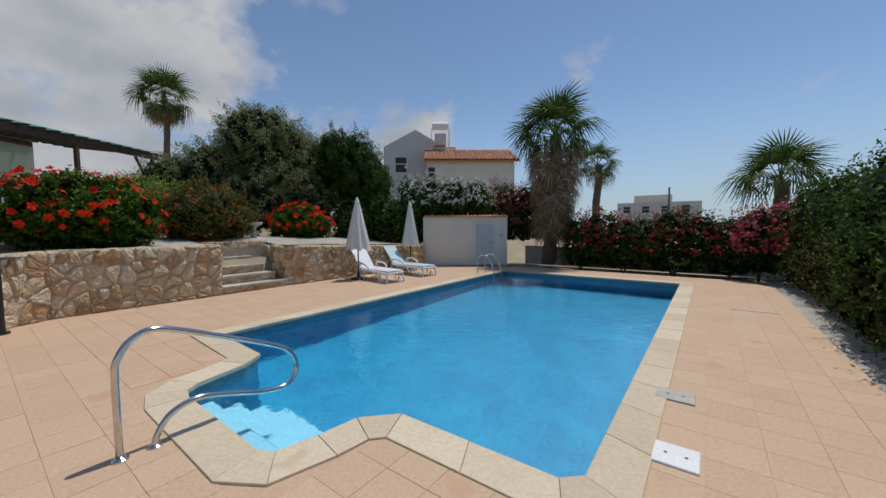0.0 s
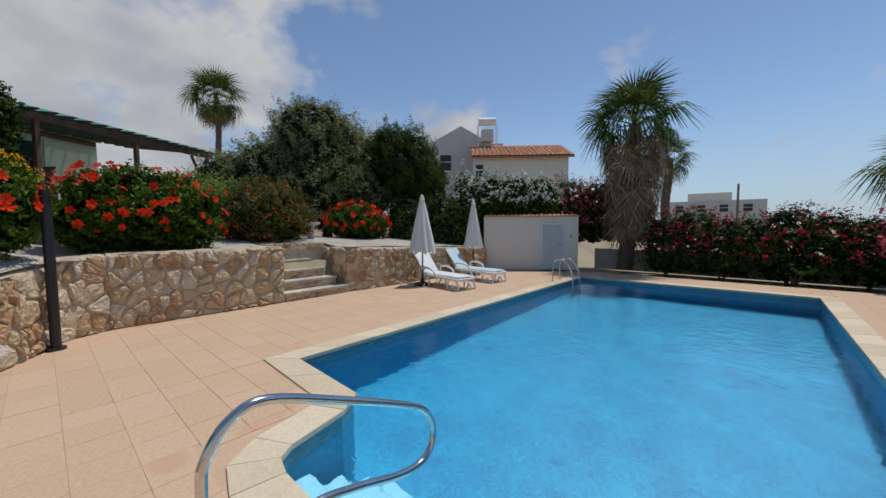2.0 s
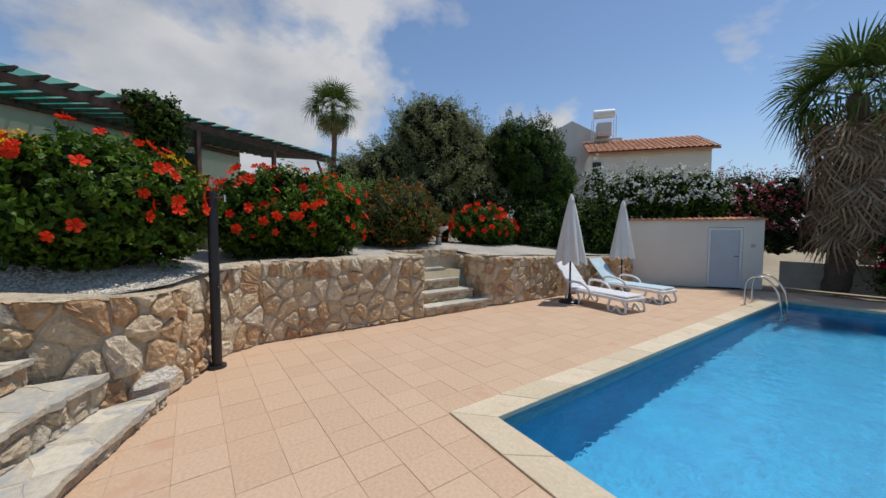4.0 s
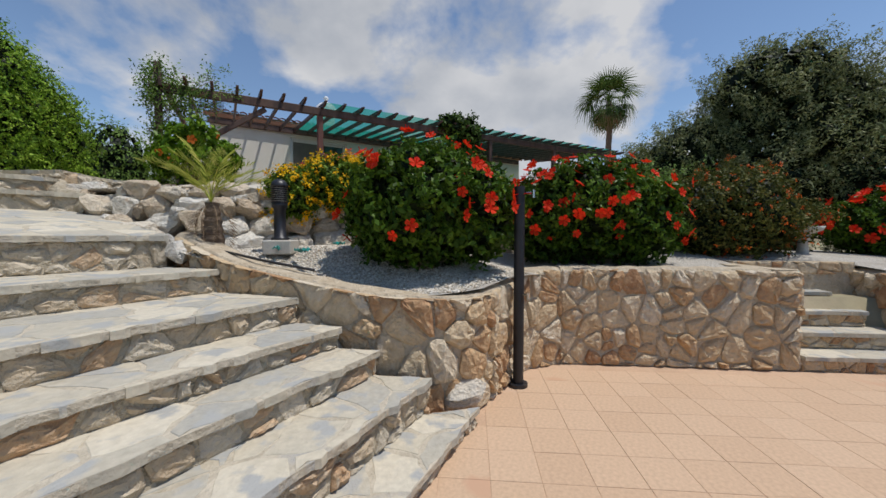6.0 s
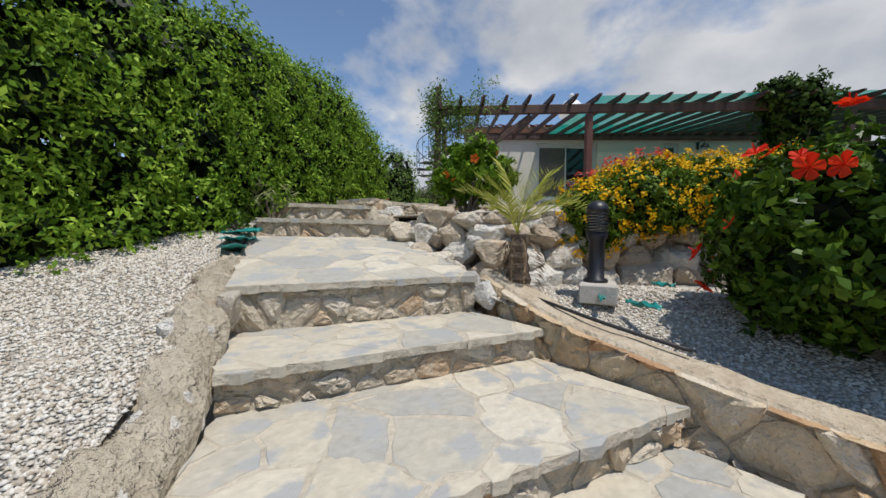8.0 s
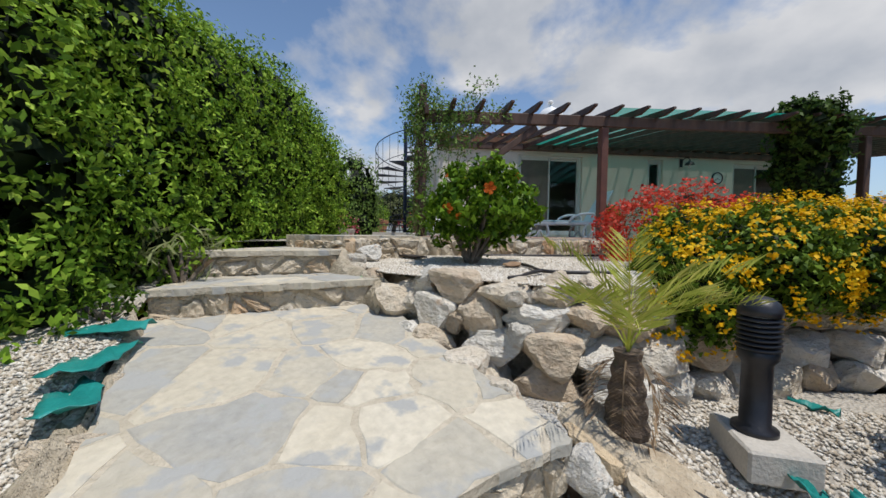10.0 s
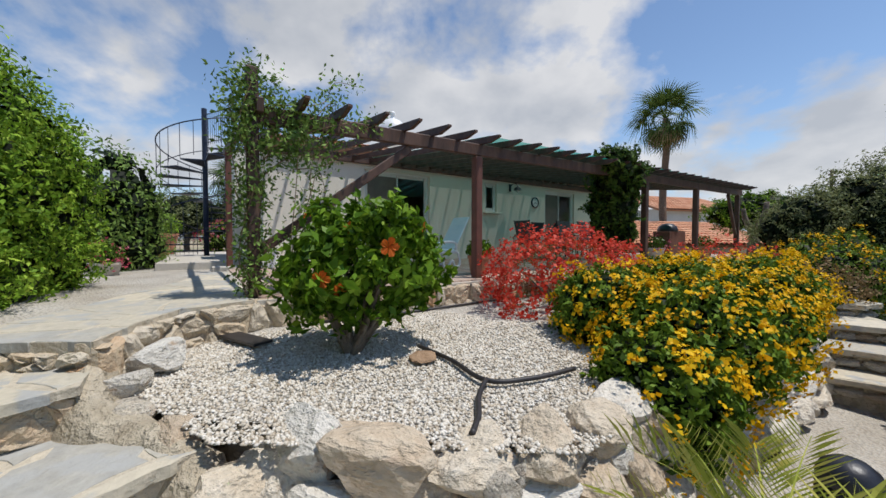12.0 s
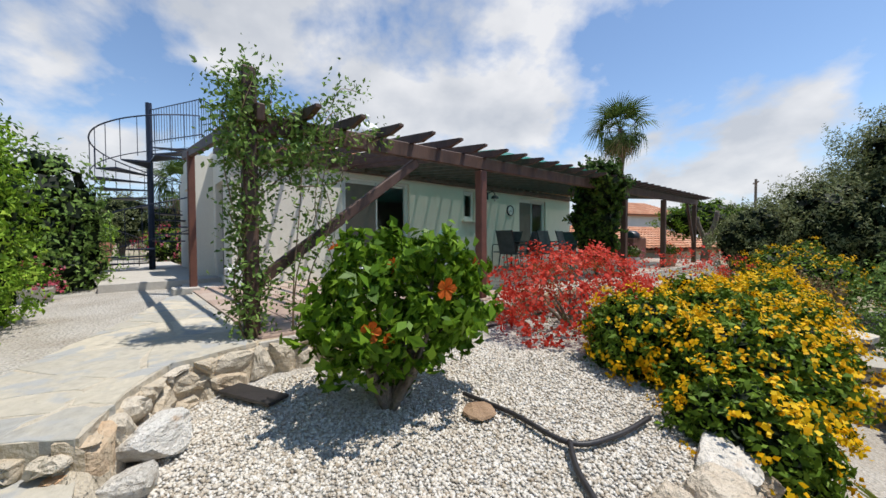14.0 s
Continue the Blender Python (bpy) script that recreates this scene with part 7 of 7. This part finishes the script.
# shrubs at the terrace end
b1 = [((-12.4, 3.6, 2.45), (0.8, 0.8, 0.55)), ((-13.2, 4.4, 2.6), (0.9, 0.9, 0.6))]
s1 = bush("lantana_bush", "orange and yellow lantana bush at the bed's end", b1, 7000, 0.06, L_LANT, 74, (-12.6, 3.8, 1.8), lump=0.15)
heads(s1, b1, 260, 75, F_YELLOW, 0.024, 8, 0.15)
b2 = [((-13.5, 2.4, 2.5), (0.8, 0.8, 0.5))]
s2 = bush("coral_bush", "small coral-red flowering shrub near the terrace", b2, 1500, 0.055, L_RUST, 76, (-13.5, 2.4, 2.0), lump=0.25, width=0.12, inner=0.8, solid=False)
heads(s2, b2, 220, 77, F_CORAL, 0.03, 7, 0.25)
bush("shrub", "loose green shrub with small blue flowers below the terrace", [((-11.4, 4.4, 2.2), (1.0, 1.1, 0.8)), ((-10.6, 3.6, 1.9), (0.7, 0.8, 0.6))], 7000, 0.065, L_VINE, 78, (-11.2, 4.2, 1.2), lump=0.3, inner=0.7, solid=False)
bush("shrub", "grey-brown low shrub on the gravel", [((-11.6, 2.5, 2.45), (0.5, 0.55, 0.3))], 1800, 0.05, L_BROWN, 79, (-11.6, 2.5, 2.1), lump=0.3, inner=0.7, solid=False)
bush("shrub", "spiky grey-green plant at the hedge foot", [((-6.9, -5.1, 2.35), (0.3, 0.3, 0.3))], 160, 0.20, L_OLIVE, 80, (-6.9, -5.1, 2.0), width=0.10, spread=0.5, solid=False)
bush("shrub", "small blue-flowered weed at the hedge foot", [((-6.35, -4.85, 2.05), (0.18, 0.18, 0.16))], 300, 0.06, L_HIB, 81, (-6.35, -4.85, 1.9), solid=False)
bk = [((-23.5, -13.5, 3.0), (1.0, 1.2, 0.9)), ((-24.5, -12.2, 2.9), (1.0, 1.0, 0.8))]
s3 = bush("oleander_bush", "pink-flowering oleander behind the stair", bk, 4000, 0.1, L_HEDGE, 82, (-23.8, -13, 2.2), width=0.3)
heads(s3, bk, 150, 83, F_PINK, 0.06, 6)

# ---------------------------------------------------------------- spiral stair
stair = thing("spiral_stair", "dark blue steel spiral stair with curved balusters to the roof", "spiral stair")
SC = Vector((-17.7, -10.5, 2.5))
bm = bmesh.new()
rod(bm, SC, SC + Vector((0, 0, 4.65)), 0.075, 16)
part("column", bm, NAVY, stair)
A0, NT, RAD = radians(-56.8), 17, 1.22
rail_pts, low_pts = [], []
for k in range(NT):
    a = A0 + radians(520) * k / (NT - 1)
    z = 0.2 + 3.25 * k / (NT - 1)
    a1 = a + radians(28)
    bm = bmesh.new()
    top = [bm.verts.new(SC + Vector((r * math.cos(t), r * math.sin(t), z))) for r, t in ((0.07, a), (RAD, a), (RAD, a1), (0.07, a1))]
    bot = [bm.verts.new(v.co - Vector((0, 0, 0.035))) for v in top]
    bm.faces.new(top), bm.faces.new(bot[::-1])
    for j in range(4):
        bm.faces.new((top[j], bot[j], bot[(j + 1) % 4], top[(j + 1) % 4]))
    part("tread", bm, NAVY, stair)
    rail_pts.append(SC + Vector((RAD * math.cos(a), RAD * math.sin(a), z + 0.98)))
    low_pts.append(SC + Vector((RAD * math.cos(a), RAD * math.sin(a), z + 0.08)))
    for q in (0, 0.5):
        aa, zz = a + radians(520) / (NT - 1) * q, z + 3.25 / (NT - 1) * q
        p = SC + Vector((RAD * math.cos(aa), RAD * math.sin(aa), zz))
        bm = bmesh.new()
        rod(bm, p, p + Vector((0, 0, 0.96)), 0.009, 6)
        part("baluster", bm, NAVY, stair)
for pts, r in ((rail_pts, 0.018), (low_pts, 0.012)):
    bm = bmesh.new()
    tube(bm, smoothed(pts, 4), r, 7)
    part("handrail", bm, NAVY, stair, smooth=True)
roofrail = thing("roof_railing", "black metal railing along the villa roof edge", "railing")
ends = [SC + Vector((0, 0, 3.5)), SC + HN * 2.4 + HU * 0.9 + Vector((0, 0, 3.35)), hp(3.0, -2.2, 5.25)]
for a, b in zip(ends, ends[1:]):
    for h in (0.95, 0.08):
        bm = bmesh.new()
        rod(bm, a + Vector((0, 0, h)), b + Vector((0, 0, h)), 0.014, 6)
        part("rail", bm, NAVY, roofrail)
    m = int((b - a).length / 0.13)
    for j in range(m + 1):
        p = a.lerp(b, j / m)
        bm = bmesh.new()
        rod(bm, p + Vector((0, 0, 0.0)), p + Vector((0, 0, 0.95)), 0.007, 5)
        part("baluster", bm, NAVY, roofrail)
gate = thing("garden_gate", "low black iron gate panel in the gravel yard", "gate")
g0 = Vector((-19.4, -12.0, 2.45))
gd = Vector((0.55, -0.84, 0))
for j in range(10):
    p = g0 + gd * (0.13 * j)
    h = 0.95 + 0.35 * math.sin(math.pi * j / 9 * 0.5)
    bm = bmesh.new()
    rod(bm, p, p + Vector((0, 0, h)), 0.012 if j in (0, 9) else 0.007, 6)
    part("bar", bm, BLACK, gate)
bm = bmesh.new()
tube(bm, [g0 + gd * (0.13 * j) + Vector((0, 0, 0.95 + 0.35 * math.sin(math.pi * j / 9 * 0.5))) for j in range(10)], 0.014, 6)
part("top_rail", bm, BLACK, gate)
bm = bmesh.new()
rod(bm, g0 + Vector((0, 0, 0.12)), g0 + gd * 1.17 + Vector((0, 0, 0.12)), 0.012, 6)
part("bottom_rail", bm, BLACK, gate)

# white domed roof vent
vent = thing("roof_vent", "white domed chimney vent on the villa roof", "chimney", at=(-16.73, -4.39, 5.17))
bm = bmesh.new()
lathe(bm, [(0.30, 0.0), (0.30, 0.75), (0.38, 0.80), (0.40, 0.95), (0.36, 1.10), (0.24, 1.24), (0.07, 1.32), (0.05, 1.40), (0.10, 1.46), (0.05, 1.52)], 22)
part("dome", bm, WHITE, vent, smooth=True)


# ---------------------------------------------------------------- tiled roofs and neighbours
def tile_roof(name, corner, along_v, up_v, parent, pitch=0.22, smooth_wave=6):
    """A roof plane of rounded tile rows, from the eave corner."""
    corner, along_v, up_v = Vector(corner), Vector(along_v), Vector(up_v)
    nrm = along_v.cross(up_v).normalized()
    if nrm.z < 0:
        nrm = -nrm
    rows = int(along_v.length / pitch)
    v, f = [], []
    courses = max(3, int(up_v.length / 0.38))
    for i in range(rows):
        for c in range(courses):
            b = len(v)
            for s, lift in ((c / courses, 0.035), ((c + 1.06) / courses, 0.0)):
                for j in range(5):
                    t = math.pi * j / 4
                    v.append(corner + along_v * ((i + 0.5 - 0.5 * math.cos(t)) / rows) + up_v * s + nrm * (0.075 * math.sin(t) + lift))
            for j in range(4):
                f.append((b + j, b + j + 1, b + 6 + j, b + 5 + j))
    ob = raw(name, v, f, ROOFTILE, parent)
    ob["kind"] = "stuff"
    q = [corner, corner + along_v, corner + along_v + up_v, corner + up_v]
    raw("roof_deck", [p - nrm * 0.01 for p in q] + [p - nrm * 0.12 for p in q], [(0, 1, 2, 3), (7, 6, 5, 4), (0, 4, 5, 1), (1, 5, 6, 2), (2, 6, 7, 3), (3, 7, 4, 0)], POT, parent)


tile_roof("parapet_tiles", hp(2.5, 0.14, 5.07), HU * 12.0, -HN * 0.77 + Vector((0, 0, 0.26)), house)


def block(parent, name, corner, ax, ay, h, mat):
    corner, ax, ay = Vector(corner), Vector(ax), Vector(ay)
    q = [corner, corner + ax, corner + ax + ay, corner + ay]
    bm = bmesh.new()
    lo, hi = [bm.verts.new(p) for p in q], [bm.verts.new(p + Vector((0, 0, h))) for p in q]
    bm.faces.new(lo), bm.faces.new(hi)
    for j in range(4):
        bm.faces.new((lo[j], lo[(j + 1) % 4], hi[(j + 1) % 4], hi[j]))
    bmesh.ops.recalc_face_normals(bm, faces=bm.faces)
    return part(name, bm, mat, parent)


def house_window(parent, at, ax, w, h):
    at, ax = Vector(at), Vector(ax).normalized()
    out = Vector((ax.y, -ax.x, 0))
    win = part("window", _frame_bm(at, ax, out, w, h), ALU, parent)
    bm = bmesh.new()
    q = [at + ax * (s * (w / 2 - 0.06)) + Vector((0, 0, t)) + out * 0.02 for s, t in ((-1, 0.06), (1, 0.06), (1, h - 0.06), (-1, h - 0.06))]
    bm.faces.new([bm.verts.new(p) for p in q])
    part("pane", bm, DARK, win, "dark window pane")


def _frame_bm(at, ax, out, w, h):
    bm = bmesh.new()
    for s in (-1, 1):
        beam(bm, at + ax * s * w / 2 + out * 0.02, at + ax * s * w / 2 + out * 0.02 + Vector((0, 0, h)), 0.07, 0.07, 0)
    for z in (0, h, h * 0.55):
        beam(bm, at - ax * w / 2 + out * 0.02 + Vector((0, 0, z)), at + ax * w / 2 + out * 0.02 + Vector((0, 0, z)), 0.07, 0.07, 0)
    return bm


GREYWALL = material("grey_white_render", [(0.55, 0.54, 0.51), (0.64, 0.62, 0.58)], 0.8, 0.85, 0.1)
# neighbour with gable, wing and water tank
nb = thing("neighbour_house", "two-storey grey-white neighbour house with orange tiled wing", "house")
ax = Vector((0.78, 0.63, 0))
ay = Vector((-0.63, 0.78, 0))
c0 = Vector((-20.6, 22.2, 1.1))
block(nb, "wall", c0, ax * 5.9, ay * 7, 7.0, GREYWALL)
bm = bmesh.new()
g = [c0 + Vector((0, 0, 7.0)), c0 + ax * 5.0 + Vector((0, 0, 7.0)), c0 + ax * 2.6 + Vector((0, 0, 8.4))]
lo, hi = [bm.verts.new(p) for p in g], [bm.verts.new(p + ay * 7) for p in g]
bm.faces.new(lo), bm.faces.new(hi)
for j in range(3):
    bm.faces.new((lo[j], lo[(j + 1) % 3], hi[(j + 1) % 3], hi[j]))
bmesh.ops.recalc_face_normals(bm, faces=bm.faces)
part("gable", bm, GREYWALL, nb)
c1 = Vector((-15.6, 21.6, 1.0))
block(nb, "wing_wall", c1, ax * 6.4, ay * 5, 5.4, WALL)
tile_roof("wing_roof", c1 - ay * 0.4 - ax * 0.2 + Vector((0, 0, 5.35)), ax * 6.9, ay * 3.6 + Vector((0, 0, 1.45)), nb, 0.3)
house_window(nb, c1 + ax * 0.35 + Vector((0, 0, 4.0)) - ay * 0.03, ax, 0.6, 0.9)
house_window(nb, c0 + ax * 1.4 + Vector((0, 0, 4.9)) - ay * 0.03, ax, 1.0, 1.3)
tank = thing("water_tank", "white cylindrical solar water tank on a roof stand", "water tank")
tc0 = Vector((-16.6, 24.6, 7.75))
bm = bmesh.new()
rod(bm, tc0 + Vector((0, 0, 1.85)) - ax * 0.65, tc0 + Vector((0, 0, 1.85)) + ax * 0.65, 0.30, 20)
part("drum", bm, WHITE, tank)
bm = bmesh.new()
box(bm, (0, 0, 0), (0.9, 0.8, 0.9), Matrix.Translation(tc0 + Vector((0, 0, 0.75))) @ pose(0, 0, 0, 0, 0, 39), 0.03)
part("cold_tank", bm, GREYWALL, tank)
for sx in (-0.7, 0.7):
    for sy in (-0.5, 0.5):
        bm = bmesh.new()
        rod(bm, tc0 + ax * sx + ay * sy - Vector((0, 0, 0.3)), tc0 + ax * sx + ay * sy + Vector((0, 0, 1.6)), 0.025, 6)
        part("leg", bm, ALU, tank)
for z in (0.5, 1.55):
    bm = bmesh.new()
    for sy in (-0.5, 0.5):
        rod(bm, tc0 - ax * 0.7 + ay * sy + Vector((0, 0, z)), tc0 + ax * 0.7 + ay * sy + Vector((0, 0, z)), 0.02, 6)
    part("brace", bm, ALU, tank)
# far flat-roofed villa beyond the pool
fv = thing("far_villa", "distant beige flat-roofed villa beyond the pool", "house")
block(fv, "wall", (-12.0, 70, -2), (12, 1.2, 0), (-0.8, 8, 0), 7.4, GREYWALL)
block(fv, "upper_wall", (-9.5, 70.5, 5.3), (5.5, 0.5, 0), (-0.4, 6, 0), 1.3, WALL)
for k in range(4):
    house_window(fv, Vector((-10.5 + 2.8 * k, 70.05 + 0.28 * k, 3.6)), (12, 1.2, 0), 1.2, 1.2)
# low tiled house beside the terrace
lowh = thing("neighbour_house", "low neighbour house with orange pantile roof beyond the terrace", "house")
lx, ly = Vector((-0.30, 0.954, 0)), Vector((-0.954, -0.30, 0))
l0 = Vector((-20.4, 4.2, 1.2))
block(lowh, "wall", l0 + ly * 0.4, lx * 9.0, ly * 6, 1.75, WALL)
tile_roof("roof", l0 + Vector((0, 0, 1.62)), lx * 9.4, ly * 4.2 + Vector((0, 0, 1.15)), lowh, 0.26)
farh = thing("neighbour_house", "white neighbour house with orange roof farther off", "house")
f0 = Vector((-32.0, 12.0, 1.0))
block(farh, "wall", f0, lx * 8, ly * 6, 4.2, GREYWALL)
tile_roof("roof", f0 - ly * 0.3 + Vector((0, 0, 4.15)) - lx * 0.3, lx * 8.6, ly * 4 + Vector((0, 0, 1.4)), farh, 0.3)
pole = thing("utility_pole", "wooden utility pole beyond the trees", "utility pole")
bm = bmesh.new()
rod(bm, (-34, 26, 0), (-34, 26, 8.3), 0.12, 8, 0.09)
part("shaft", bm, BARK, pole)
bm = bmesh.new()
beam(bm, (-34.6, 26.4, 8.0), (-33.4, 25.6, 8.0), 0.08, 0.1, 0)
part("cross_arm", bm, BARK, pole)
pole2 = thing("utility_pole", "dark utility pole beyond the pool", "utility pole")
bm = bmesh.new()
rod(bm, (-2.2, 42, -1), (-2.2, 42, 5.2), 0.11, 8, 0.08)
part("shaft", bm, BARK, pole2)
carport = thing("carport", "dark-roofed open shelter behind the hedge", "shelter")
bm = bmesh.new()
p0 = Vector((-19, -17.5, 2.3))
beam(bm, p0 + Vector((0, 0, 2.4)), p0 + Vector((-7, -4, 2.0)), 3.0, 0.12, 0)
part("roof", bm, NAVY, carport)
for o in (Vector((0, 0, 0)), Vector((-6.5, -3.7, 0))):
    bm = bmesh.new()
    rod(bm, p0 + o, p0 + o + Vector((0, 0, 2.35)), 0.06, 8)
    part("post", bm, NAVY, carport)

# ---------------------------------------------------------------- deck tiles near the walk, one by one
for x0, y0 in DECK_NEAR:
    t = new("tile", full)
    t.parent = deck
    t.location = (x0, y0, rc.uniform(-0.0012, 0.0012))
